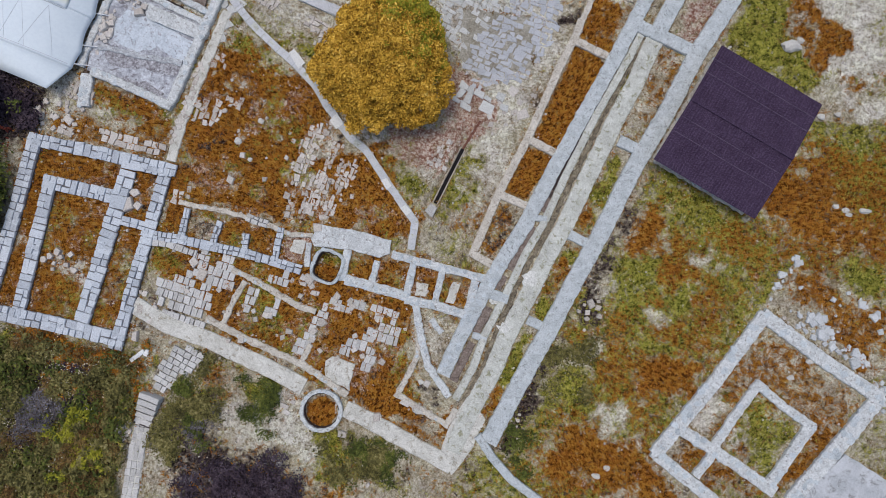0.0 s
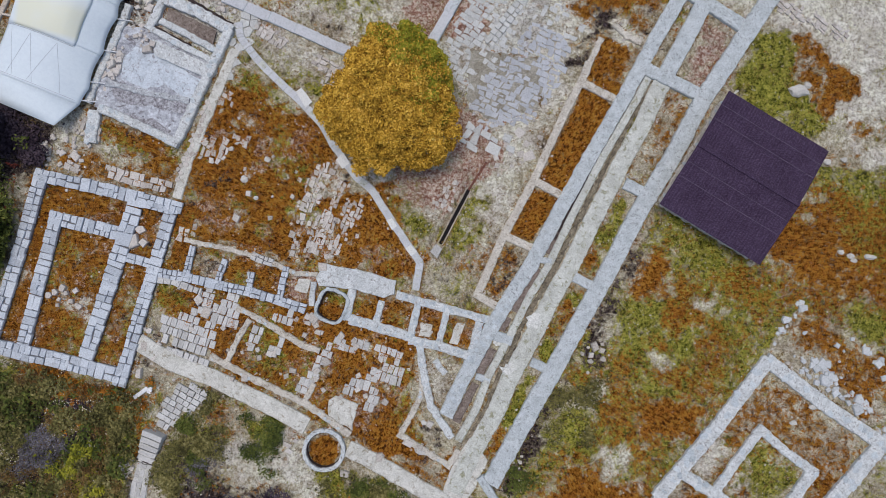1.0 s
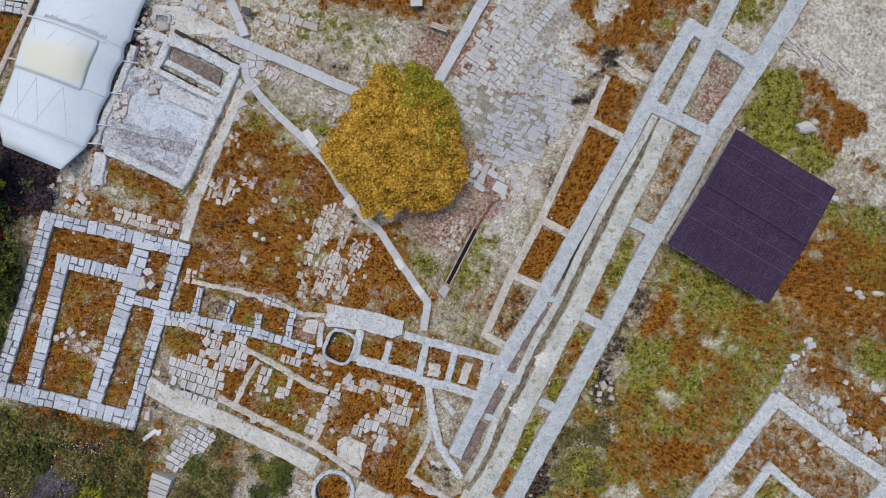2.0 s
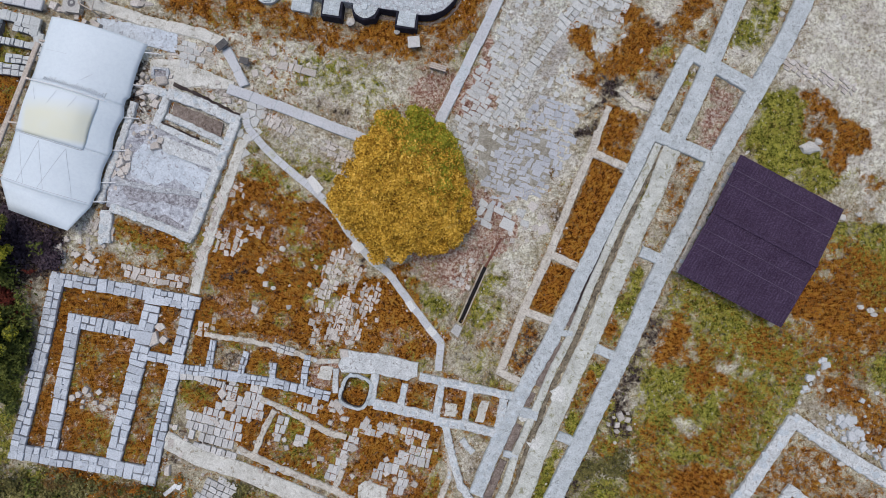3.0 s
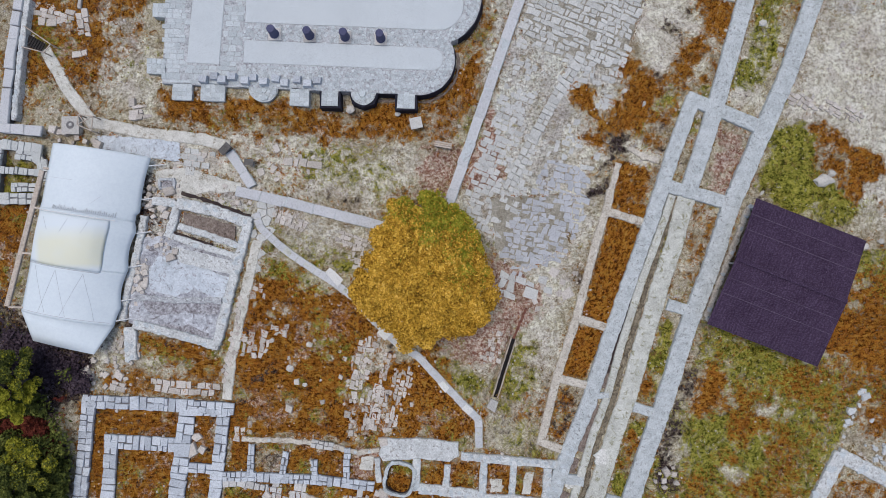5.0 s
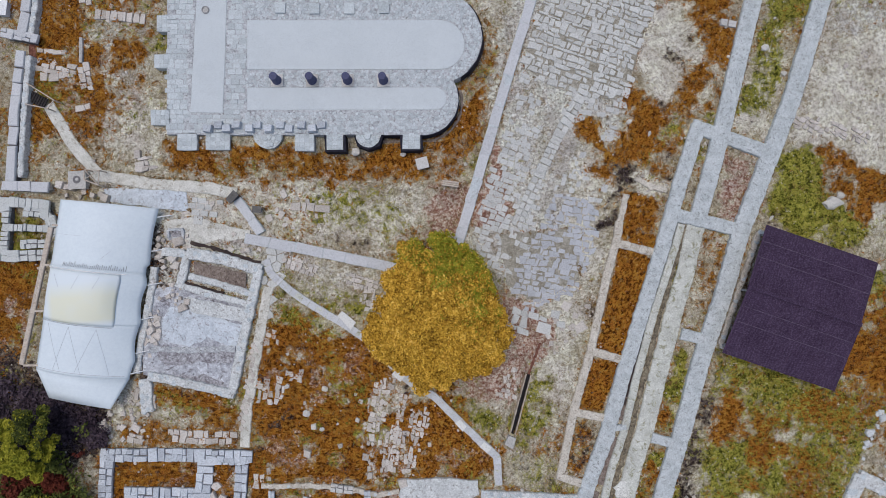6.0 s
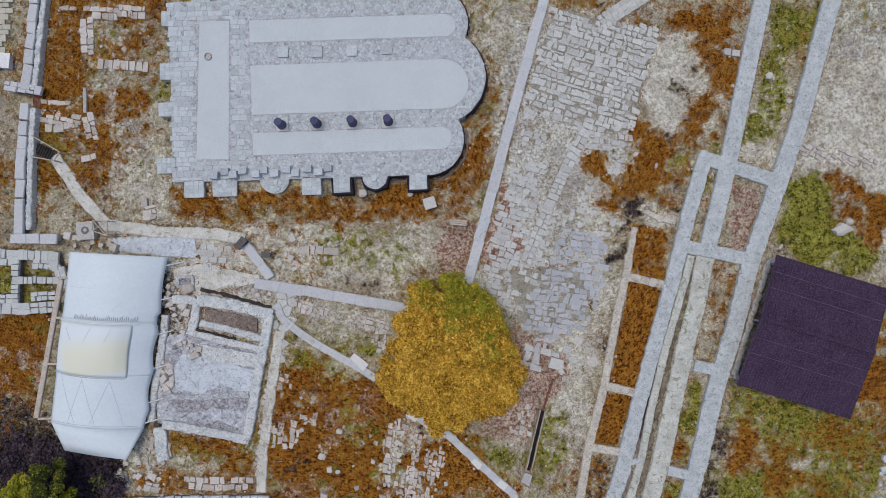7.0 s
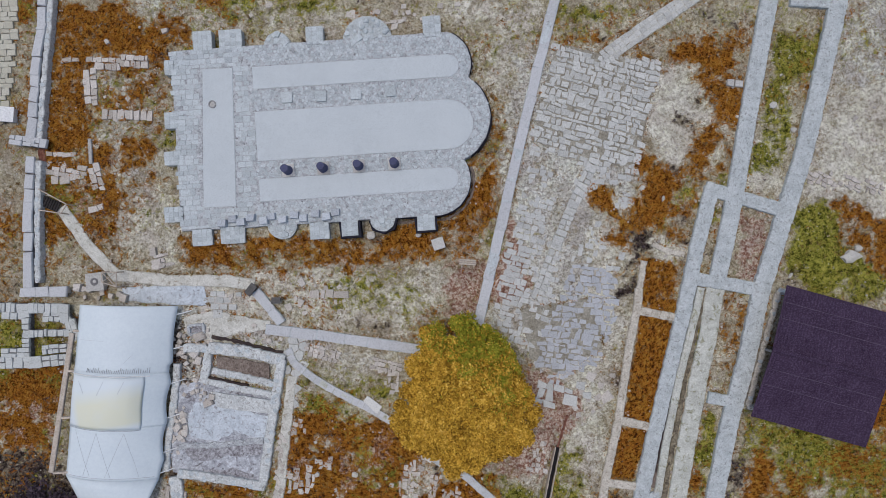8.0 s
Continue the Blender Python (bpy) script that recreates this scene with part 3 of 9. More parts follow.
# beds along the street
region("rust", [(7.33, 12.04), (9.12, 11.34), (7.19, 5.39), (5.44, 5.89)], 0.15, 1, 0.5)
region("rust", [(4.92, 5.6), (6.98, 4.94), (5.6, 2), (4.27, 2.49)], 0.15, 1, 0.5)
region("rust", [(4.14, 1.98), (5.6, 1.58), (4.08, -1.79), (3.01, -1.61)], 0.2, 0.55, 1.2)
region("dark", [(7.34, 13.82), (9.51, 13.45), (9.22, 11.81), (7.72, 12.46)], 0.5, 0.45)
region("rust", [(7.34, 13.82), (9.81, 13.85), (9.41, 11.73), (7.56, 12.36)], 0.4, 0.75)
for spec in ([(17.63, 28.04), (20.89, 27.66), (19.56, 25.37), (16.17, 23.32), (15.05, 19.97)], [(10.63, 5.86), (11.71, 5.68), (9.65, 0.63), (9.23, 1.09)], [(8.75, -0.38), (9.29, -0.47), (7.63, -4.54), (7.07, -4.28)], [(6.57, -5.57), (7.3, -5.8), (5.35, -11.26), (4.79, -11)]):
    region("green", spec, 0.4, 0.85, 1.2)
for spec in ([(8.89, -0.18), (9.43, -0.27), (8.3, -3.23), (7.74, -2.96)], [(5.55, -9.17), (5.94, -9.46), (5.06, -11.65), (4.7, -11.53)], [(7.58, -4.2), (7.77, -3.65), (7.14, -4.79)]):
    region("rust", spec, 0.3, 0.8, 0.8)
region("litter", [(14.12, 17.48), (16, 17.02), (14.74, 13.25), (13.18, 13.78)], 0.3, 0.6, 1.4)
region("dark", [(14.12, 17.48), (15.4, 17.16), (14.71, 15.85), (13.83, 16.3)], 0.4, 0.5, 1.6)
region("rust", [(12.56, 12.47), (14.25, 12.1), (12.72, 6.77), (11.04, 7.14)], 0.4, 0.4, 2.2)

# the strip of red weeds beside the plaza
region("rust", [(10.55, 28.51), (13.7, 28.67), (14.84, 26.61), (15.27, 24.47), (14.07, 20.43), (11.85, 19.3), (9.12, 16.85), (6.61, 16.1), (6.1, 14.78), (5.46, 15.2), (7.46, 17.39), (7.4, 19.82), (8.08, 22.52), (9.11, 22.4), (10.9, 22.89), (12.4, 22.36), (12.7, 26.16), (10.68, 26.75)], 0.6, 0.9, 1.4)
region("dark", [(9.28, 22.38), (10.86, 22.54), (11.16, 20.77), (9.28, 20.99)], 0.5, 0.7)
region("dark", [(7.37, 16.7), (8.44, 16.93), (7.85, 14.92), (6.19, 14.08), (6.52, 15.42)], 0.5, 0.7)
region("pale", [(11.24, 25.64), (13.25, 25.05), (13.58, 23.45), (12.31, 23.07), (11.07, 24.26)], 0.4, 0.8)
region("pale", [(8.78, 16.89), (10.53, 15.64), (10.29, 15.12), (8.31, 15.9)], 0.2, 0.9, 0.6)
region("rust", [(4.99, 19.93), (6.38, 19.94), (6.4, 18.72), (5.15, 18.35)], 0.4, 0.9)

# plaza and the open ground round the tree
region("grey", [(4.16, 28.9), (7.18, 28.03), (10.38, 27.13), (8.21, 20.77), (7.03, 16.74), (6.45, 11.98), (4.22, 7.76), (0.78, 7.82), (-0.86, 11.45), (-2.4, 13.01), (-0.01, 17.22), (1.92, 23.23)], 0.7, 0.8, 1.2)
region("grey", [(-0.7, 13.6), (4.78, 14.48), (5.06, 10.27), (4.95, 6.38), (2.79, 6.74), (0.48, 8.14)], 0.8, 0.8, 1.4)
region("pale", [(5.57, 18.99), (7.11, 17.43), (4.72, 9.08), (2.18, 8), (4.07, 12.25)], 0.8, 0.6, 2.0)
region("green", [(2.06, 21.48), (3.81, 21.62), (2.67, 17.94), (0.89, 17.46)], 0.9, 0.5, 2.4)
region("green", [(-1.4, 2.24), (0.53, 3.24), (0.17, 1.09), (-1.07, 1.24)], 0.6, 0.6, 1.2)
region("green", [(0.87, 3.29), (3.05, 5.03), (3.07, 2.58), (1.4, -0.12)], 0.6, 0.6, 2.0)
region("pale", [(-4.72, 3.47), (-1.01, 6.5), (3.66, 7.94), (4.23, 4.16), (1.5, -0.8), (-0.46, 0.64)], 0.9, 0.6, 1.6)
region("litter", [(-2.56, 5.21), (-0.96, 6.16), (1.16, 8.25), (2.55, 6), (1.79, 4.13), (0.3, 2.5), (-1.56, 3.26)], 0.8, 0.9, 2.4)
region("green", [(-4.28, 2.84), (-2.52, 2.76), (-0.33, 2.06), (-0.48, 0.81), (-1.61, 1.33)], 0.6, 0.6, 1.8)
region("litter", [(-0.85, 10.07), (2.04, 9.74), (2.06, 6.99), (0.46, 5.12), (-1.24, 5.32)], 0.8, 0.8, 2.4)
region("litter", [(-0.46, 20.73), (-0.14, 17.58), (-0.42, 15.19), (-2.4, 13.01), (-1.7, 16.03)], 0.5, 0.8, 1.6)
spot("litter", (0.17, 14.95), 0.8, 0.5)
region("rust", [(1.44, 2.11), (2.64, 2.46), (4.53, 2.12), (3.5, -0.61), (1.45, -1.3)], 0.6, 0.4, 2.2)
region("dark", [(0.35, -0.1), (2.42, 0.04), (1.89, -1.08), (0.48, -0.95)], 0.5, 0.5, 2.0)

# the large rust field
region("rust", [(-15.48, 5.63), (-14.37, 8.44), (-13.33, 9.48), (-11.13, 8.77), (-8.03, 6.8), (-6.65, 5.09), (-8.16, 3.28), (-8.46, 0.8), (-8.81, -1.34), (-14.59, -0.85), (-15.47, -0.29), (-15.54, 2.83)], 0.5, 1.0, 1.6)
region("rust", [(-6.19, 3.94), (-4.04, 3.58), (-0.89, 0.05), (-1.19, -1.38), (-2.24, -1.3), (-6.28, -0.95), (-8.19, -0.9), (-7.89, 2.63)], 0.4, 0.85, 1.8)
region("pale", [(-13.84, 6.24), (-12.32, 7.53), (-12.1, 6.16), (-13.06, 5.66)], 0.8, 0.5, 2.0)
region("green", [(-8.25, 8.17), (-7.62, 8.62), (-8.08, 7.15)], 0.6, 0.5)
region("green", [(-11.95, 10.3), (-8.87, 10.31), (-7.49, 8.6), (-8.86, 8.25)], 0.8, 0.6, 2.4)
region("pale", [(-13.68, 12.7), (-8.19, 11.34), (-7.5, 11), (-10.23, 9.28), (-13.32, 10.64)], 0.9, 0.5, 2.2)

# central ruin
region("rust", [(-16.05, 0.66), (-14.62, -0.68), (-8.76, -1.68), (-6.63, -2.05), (-0.82, -2.61), (3.61, -3.25), (3.24, -5.38), (-0.31, -5.92), (0.2, -10.32), (3.26, -12.26), (-0.55, -12.15), (-10.7, -8.88), (-13.82, -6.61), (-16.11, -5.24)], 0.4, 0.9, 1.2)
for spec in ([(-14.29, -1.67), (-12.66, -2.11), (-12.83, -3.18), (-14.33, -3.06)], [(-8.51, -2.17), (-7.03, -2.11), (-7.09, -3.5), (-8.46, -3.54)]):
    region("litter", spec, 0.3, 0.7, 0.8)
region("dark", [(-14.3, -1.57), (-12.58, -2), (-12.71, -3.26), (-14.33, -3.06)], 0.4, 0.5, 1.2)
region("pale", [(-0.13, -4.86), (2.23, -5.54), (2.2, -7.61), (0.78, -8.52)], 0.4, 0.6)
region("green", [(-1.71, -2.5), (-0.88, -2.9), (-1.01, -4.3), (-2.32, -4.16)], 0.3, 0.6, 1.4)

# ashlar house
region("rust", [(-24.61, 1.41), (-16.05, 0.66), (-17.34, -10.23), (-25.67, -9.45)], 0.4, 0.8, 1.6)
region("pale", [(-22.44, -5.34), (-19.82, -5.63), (-20.12, -6.88), (-22.57, -6.57)], 0.4, 0.8, 1.2)
region("green", [(-18.68, -4.25), (-17.28, -4.38), (-17.5, -7.17), (-18.45, -6.63)], 0.4, 0.5, 1.4)
region("litter", [(-18.23, 0.32), (-17.2, 0.31), (-17.73, -2.72), (-18.45, -2.49)], 0.3, 0.5)
region("pale", [(-25.19, 5.85), (-21.66, 5.36), (-16.32, 2.36), (-16.58, 1.8), (-22.49, 2.09), (-24.56, 2.12)], 0.6, 0.5, 1.8)
region("rust", [(-21.09, 5.1), (-17, 4.35), (-16.52, 3.55), (-17.53, 3.39), (-21.23, 3.86)], 0.3, 0.85, 1.0)

# south-west slope: scrub, green and dark
region("green", [(-26.49, -10.6), (-23.11, -10.43), (-16.92, -10.68), (-14.84, -10.88), (-15.51, -15.08), (-15.67, -19.24), (-24.33, -23.16)], 0.6, 0.5, 2.4)
region("rust", [(-22.39, -10.66), (-18.28, -10.72), (-16.95, -12.57), (-19.56, -13.3)], 0.5, 0.7, 1.8)
region("dark", [(-26.38, -11.26), (-22.28, -11.33), (-17.78, -11.67), (-16.18, -15.18), (-16.13, -19.58), (-24.45, -22.5)], 0.8, 0.6, 3.2, False)
region("rust", [(-13.89, -12.45), (-11.55, -10.04), (-9.6, -11.46), (-11.62, -13.81)], 0.5, 0.5, 2.0)
region("green", [(-13.84, -12.78), (-11.55, -12.1), (-11.4, -15.14), (-13.63, -16.16)], 0.6, 0.8, 1.8)
region("green", [(-9.65, -11.12), (-7.25, -11.11), (-6.93, -13.11), (-8.97, -13.24)], 0.5, 0.8)
region("pale", [(-10.72, -13), (-5.8, -11.57), (-2.75, -13.51), (-3.11, -15.61), (-7.28, -15.21), (-10.06, -14.94)], 0.7, 0.7, 2.0)
region("dark", [(-12.68, -15.68), (-9.96, -15.61), (-6.35, -16.77), (-5.42, -18.33), (-11.75, -19.27)], 0.6, 0.9, 2.0)
region("green", [(-4.09, -13.71), (0.04, -13.77), (0.02, -15.82), (-3.72, -16.04)], 0.6, 0.75, 2.0)
region("dark", [(-1.97, -14.07), (0.15, -14.44), (0.02, -15.82), (-1.76, -15.41)], 0.6, 0.6, 2.0)
region("rust", [(-2.23, -12.4), (3.46, -13.6), (3.31, -12.6), (-0.58, -11.98)], 0.4, 0.6, 1.4)

# house in the south-east
region("rust", [(21.38, -3.14), (28.2, -6.79), (24.79, -12.47), (18.75, -14.06), (16.15, -11.7)], 0.4, 0.5, 2.0)
region("pale", [(20.56, -7.25), (24.61, -8.71), (23.03, -12.39), (19.34, -10.88)], 0.4, 0.6, 2.2)
region("green", [(21.05, -8.21), (23.63, -9.21), (22.6, -11.77), (20.02, -10.78)], 0.5, 0.7, 2.2)
region("pale", [(17.83, -10.08), (20.67, -5.5), (20.27, -7.64), (18.95, -10.6)], 0.4, 0.6)
region("pale", [(22.99, 0.41), (28.46, -1.54), (29.02, -5.63), (22.68, -2.42)], 0.8, 0.6, 2.6)

region("pale", [(21.5, -3.99), (24.78, -4.88), (26.87, -7.34), (25, -9), (23.01, -7.23), (21.11, -6.13)], 0.8, 0.55, 2.6)
# left of the shelter and west walkway
# dark cover paints the deep shade south-west of the canopy
region("dark", [(-31.36, 7.51), (-27.59, 5.47), (-24.18, 3.77), (-24.84, 2.07), (-27.19, 0.03), (-31.28, 2.06)], 0.6, 0.95, 1.6)
region("dark", [(-29.16, 4.88), (-24.26, 4.43), (-23.39, 3.34), (-25.11, 1.33), (-28.34, 0.14)], 0.6, 0.9, 1.4)
region("rust", [(-32.32, 13.4), (-27.89, 13.06), (-29.13, 6.18), (-28.47, 4.4), (-33.27, 4.28)], 0.4, 1.0, 1.0)
region("dark", [(-32.85, 8.32), (-29.09, 8.23), (-28.47, 4.4), (-33.27, 4.28)], 0.6, 0.7, 1.6)
region("rust", [(-26.57, 35.26), (-21.43, 34.67), (-18.68, 31.2), (-19.63, 28.87), (-20.61, 23.08), (-22.98, 20.24), (-27.15, 20.03), (-28.63, 17.44), (-28.45, 23.99), (-26.84, 31.1)], 0.5, 0.72, 1.8)
region("grey", [(-21.35, 35.36), (-17.92, 34.96), (-18.22, 32.2), (-21.34, 32.21)], 0.8, 0.6, 2.2)
region("grey", [(-24.71, 31.55), (-19.78, 30.63), (-20.15, 24.06), (-21.29, 23.16), (-25.04, 23.59), (-24.22, 28.01)], 0.8, 0.62, 2.6)
region("rust", [(-24.34, 30.12), (-21.3, 29.41), (-20.63, 27.59), (-24.56, 28.05)], 0.5, 0.55, 2.4)
region("pale", [(-24.09, 22.79), (-20.26, 23.04), (-19.31, 19.12), (-22.18, 18.07), (-24.12, 19.33)], 0.8, 0.6, 2.2)
region("pale", [(-19.1, 33.7), (-10.83, 33.09), (-7.52, 31.66), (-19.25, 32.32)], 0.9, 0.5, 2.0)
region("dark", [(-26.98, 35.31), (-26.16, 35.22), (-27.23, 28.36), (-28.11, 23.95), (-28.93, 17.48), (-29.14, 17.5), (-28.13, 26.38)], 0.3, 0.75, 0.6)

# round the basilica
region("rust", [(-19.31, 19.12), (-16.21, 19.03), (-10.39, 18.6), (-4.51, 18.61), (-1.82, 20.89), (-0.34, 21.76), (-0.96, 19.41), (-1.88, 17.43), (-4.01, 16.99), (-9.09, 17.93), (-13.25, 17.72), (-17.42, 17.52)], 0.5, 0.95, 1.4)
region("pale", [(-15.03, 17.24), (-11.25, 17.14), (-7.28, 15.64), (-3.03, 16.53), (-2.5, 15.09), (-6.31, 12.09), (-12.35, 13.48), (-15, 14.48)], 1.0, 0.75, 2.2)
region("green", [(-10.64, 16.38), (-6.51, 16.25), (-4.63, 14.65), (-7.63, 12.58), (-10.91, 14)], 1.0, 0.3, 2.8)
region("litter", [(-4.23, 18.05), (-1.34, 19.1), (-1.7, 16.03), (-3.08, 13.09), (-5.39, 14.04)], 0.8, 0.55, 2.2)
region("pale", [(-2.55, 32.48), (3.63, 31.76), (2.37, 27.01), (-0.01, 24.5), (-0.56, 28.75)], 1.0, 0.5, 2.4)
region("green", [(4.66, 31.64), (9.12, 31.12), (7.5, 29.21), (4.75, 29.53)], 0.8, 0.6, 2.2)
region("rust", [(4.84, 30.22), (7.62, 30.25), (7.09, 28.74), (4.69, 29.01)], 0.6, 0.5, 1.8)
region("grey", [(-23.75, 17.91), (-17.49, 16.84), (-18.74, 14.91), (-21.05, 15.87), (-24.13, 16.06)], 0.4, 0.8)
region("grey", [(-14.37, 13.38), (-7.85, 11.69), (-7.5, 10.83), (-10.24, 10.31), (-13.67, 11.33)], 0.8, 0.45, 2.4)

region("grey", [(-23.75, 17.91), (-19.88, 17.11), (-15, 14.48), (-14.28, 11.64), (-15.87, 9.77), (-21.6, 10.78), (-24.45, 16.27)], 0.5, 1.0, 1.4)
region("pale", [(-18.86, 16.99), (-14.85, 15.84), (-14.39, 13.72), (-17.15, 13.69), (-19.08, 14.95)], 0.6, 0.9, 1.6)
region("dark", [(-21.3, 14.9), (-20.0, 14.9), (-20.2, 11.5), (-20.9, 8.5), (-21.8, 5.6), (-22.5, 5.8), (-21.6, 10.0)], 0.3, 0.6, 1.0, False)
region("green", [(-31.96, 16.8), (-27.58, 15.94), (-27.9, 13.57), (-32.28, 13.74)], 0.3, 0.75, 1.0)
region("pale", [(0.05, 12.75), (5.22, 13.8), (6.94, 11.74), (4.87, 6.23), (2.81, 4.85), (1.44, 6.91)], 0.9, 0.6, 2.0)
region("pale", [(0.75, 4.85), (3.5, 6.23), (4.87, 4.86), (2.81, 0.75), (1.44, 0.07)], 0.9, 0.5, 2.2)

# beds north of the long rust beds, with burgundy weeds between pale scrapes
region("rust", [(7.84, 15.26), (10.24, 15.02), (9.6, 12.16), (7.09, 12.92)], 0.4, 0.75, 1.4)
region("dark", [(7.32, 17.56), (8.73, 17.18), (8.79, 16.03), (7.33, 16.28)], 0.4, 0.8, 1.2)
region("pale", [(-8.9, 4.6), (-6.0, 4.4), (-4.8, 2.6), (-5.6, 0.2), (-6.4, -1.0), (-8.6, -1.0), (-8.4, 2.0)], 0.5, 0.5, 1.8, False)
region("dark", [(6.34, 15.75), (7.45, 15.47), (6.82, 13.64), (6, 14.06)], 0.4, 0.75, 1.4)
region("dark", [(9.69, 14.73), (10.37, 14.67), (9.65, 12.67), (9.24, 12.71)], 0.4, 0.5, 1.2)
region("pale", [(8.79, 17.03), (9.46, 16.83), (9.66, 16.12), (10.78, 15.59), (10.5, 14.93), (9.08, 15.55), (8.65, 16.36)], 0.25, 1.0, 0.6)
region("rust", [(7.62, 19.78), (10.08, 20.23), (10.93, 18.41), (9.75, 16.97), (7.37, 17.38)], 0.6, 0.7, 1.8)

# drifts of everything over everything
patch = np.clip((cloud(gx, gy, 1.5, 171) - 0.55) * 6, 0, 0.7) * cover["rust"]
scrape = np.clip((cloud(gx, gy, 1.1, 181) - 0.62) * 6, 0, 0.6) * cover["rust"]
wine = np.clip((cloud(gx, gy, 1.3, 191) - 0.57) * 6, 0, 0.45) * cover["rust"]
cover["green"] = np.maximum(cover["green"], patch)
cover["litter"] = np.maximum(cover["litter"], wine)
cover["pale"] = np.maximum(cover["pale"], scrape)
cover["rust"] *= (1 - 0.75 * patch) * (1 - 0.8 * scrape) * (1 - 0.6 * wine)
cover["rust"] = np.clip(cover["rust"] * (0.85 + 0.4 * cloud(gx, gy, 1.7, 141)) + 0.42 * np.clip(cloud(gx, gy, 3.1, 101) - 0.42, 0, 1) * 2, 0, 1)
cover["green"] = np.clip(cover["green"] * (0.6 + 0.7 * cloud(gx, gy, 2.2, 151)) + 0.42 * np.clip(cloud(gx, gy, 2.7, 111) - 0.42, 0, 1) * 2, 0, 1)
cover["pale"] = np.clip(cover["pale"] + np.clip(cloud(gx, gy, 2.3, 121) - 0.4, 0, 1) * (1 - 0.7 * np.maximum(cover["rust"], cover["green"])), 0, 1)
cover["dark"] = np.maximum(cover["dark"], np.clip((cloud(gx, gy, 1.0, 161) - 0.62) * 5, 0, 0.45) * (1 - 0.7 * cover["pale"]) * (1 - 0.85 * cover["grey"]) * (1 - 0.5 * cover["green"]))
cover["grey"] = np.clip(cover["grey"] * (0.7 + 0.4 * cloud(gx, gy, 1.9, 131)), 0, 1)

PIT0 = (-4.72, -12.37)
# weeds that hold their ground beside the plaza and along the walls
region("rust", [(23.06, 0.57), (28.26, -1.68), (30.28, -2.92), (28.49, -3.21), (23.63, -0.88)], 0.4, 0.75, 1.6)
region("green", [(24.95, -0.31), (28.29, -1.85), (28.44, -2.87), (25.48, -1.44)], 0.4, 0.6, 1.6)
# dark cover at the wall's foot: brambles, and its shadow painted in
for spec in ([(11.55, 2.71), (12.61, 2.67), (12.03, 1.04), (11.15, 1.24)], [(9.83, -2.29), (11.14, -2.6), (11.21, -4.32), (9.96, -5.22), (9.45, -4.26)], [(7.86, -6.26), (9.2, -6.38), (8.87, -8.16), (7.71, -8.53)], [(6.38, -9.95), (7.37, -8.58), (8.01, -9.34), (7.44, -12.18), (6.37, -13.04)]):
    region("dark", spec, 0.3, 0.95, 1.0)
for spec in ([(9.1, -6.4), (10.85, -6.46), (10.73, -7.86), (9.35, -7.91)], [(11.68, -9.43), (13.32, -8.81), (13.93, -10.44), (12.29, -11.05)], [(14.83, 1.5), (16.93, 1.51), (16.81, 0.09), (15.38, 0.2)], [(13.82, -3.19), (15.19, -2.97), (15, -4.04), (13.96, -4.04)]):
    region("pale", spec, 0.6, 0.5, 2.4)
for spec in ([(11.12, -0.51), (13.51, 0.94), (14.29, -1.73), (12.01, -2.8)], [(8.36, -8.25), (10.73, -7.86), (11.39, -9.82), (9.08, -10.54)], [(19.14, 14.58), (21.61, 14.64), (21.69, 11.81), (19.91, 11.87)]):
    region("green", spec, 0.4, 0.95, 1.4)
region("rust", [(PIT0[0] + 0.95 * math.cos(a), PIT0[1] + 0.95 * math.sin(a)) for a in np.linspace(0, 6.0, 14)], 0.2, 1.0, 0.3)
# canopy shade again, painted as dark cover
region("dark", [(-27.25, 4.79), (-24.86, 3.77), (-25.01, 2.07), (-27.21, 2.07), (-30.64, 4.78)], 0.4, 1.0, 1.0)
region("rust", [(-23.94, 3.3), (-16.76, 2.9), (-16.5, 1.3), (-24.17, 1.5)], 0.4, 0.6, 1.4)
region("rust", [(10.65, 28.78), (15.04, 28.27), (14.92, 25.56), (13.96, 22.36), (12.89, 22.66), (13.36, 25.39), (11.37, 26.67)], 0.5, 0.95, 1.6)
region("rust", [(8.42, 22.48), (12.98, 22.3), (12.36, 19.24), (10.2, 17.17), (7.37, 17.5), (7.79, 20.12)], 0.5, 0.95, 1.6)
region("green", [(12.6, 19.21), (14.01, 22.18), (14.16, 20.07), (12.3, 16.82), (11.6, 17.25)], 0.4, 0.7, 1.6)
region("dark", [(11.53, 24.35), (12.7, 24.21), (12.5, 22.63), (11.36, 22.9)], 0.3, 0.85, 1.0)
region("dark", [(9.33, 22.79), (11.42, 22.62), (11.06, 20.78), (9.23, 21.17)], 0.4, 0.8, 1.4)
region("dark", [(12.95, 28.23), (14.64, 27.86), (14.15, 26.69), (12.97, 27)], 0.4, 0.6, 1.6)
region("dark", [(14.45, 26.31), (15.1, 25.89), (14.33, 22.49), (13.83, 22.72)], 0.3, 0.6, 1.2)

# bare pale ground in the north-east, on the plaza and between the street walls
region("pale", [(20.1, 24.11), (26.05, 24.75), (26.08, 16.42), (23.52, 15.56), (20.58, 16.8), (19.41, 19.65)], 0.5, 1.0, 1.6)
region("pale", [(10.29, 26.34), (13.66, 25.07), (13.24, 23.12), (10.68, 23.19)], 0.3, 1.0, 1.0)
region("pale", [(15.01, 21.85), (17.87, 22.18), (16.59, 18.04), (14.15, 18.62)], 0.3, 0.8, 1.4, False)
region("pale", [(17.41, 27.42), (19.3, 27.29), (17.87, 22.18), (15.78, 21.97)], 0.3, 0.7, 1.4, False)
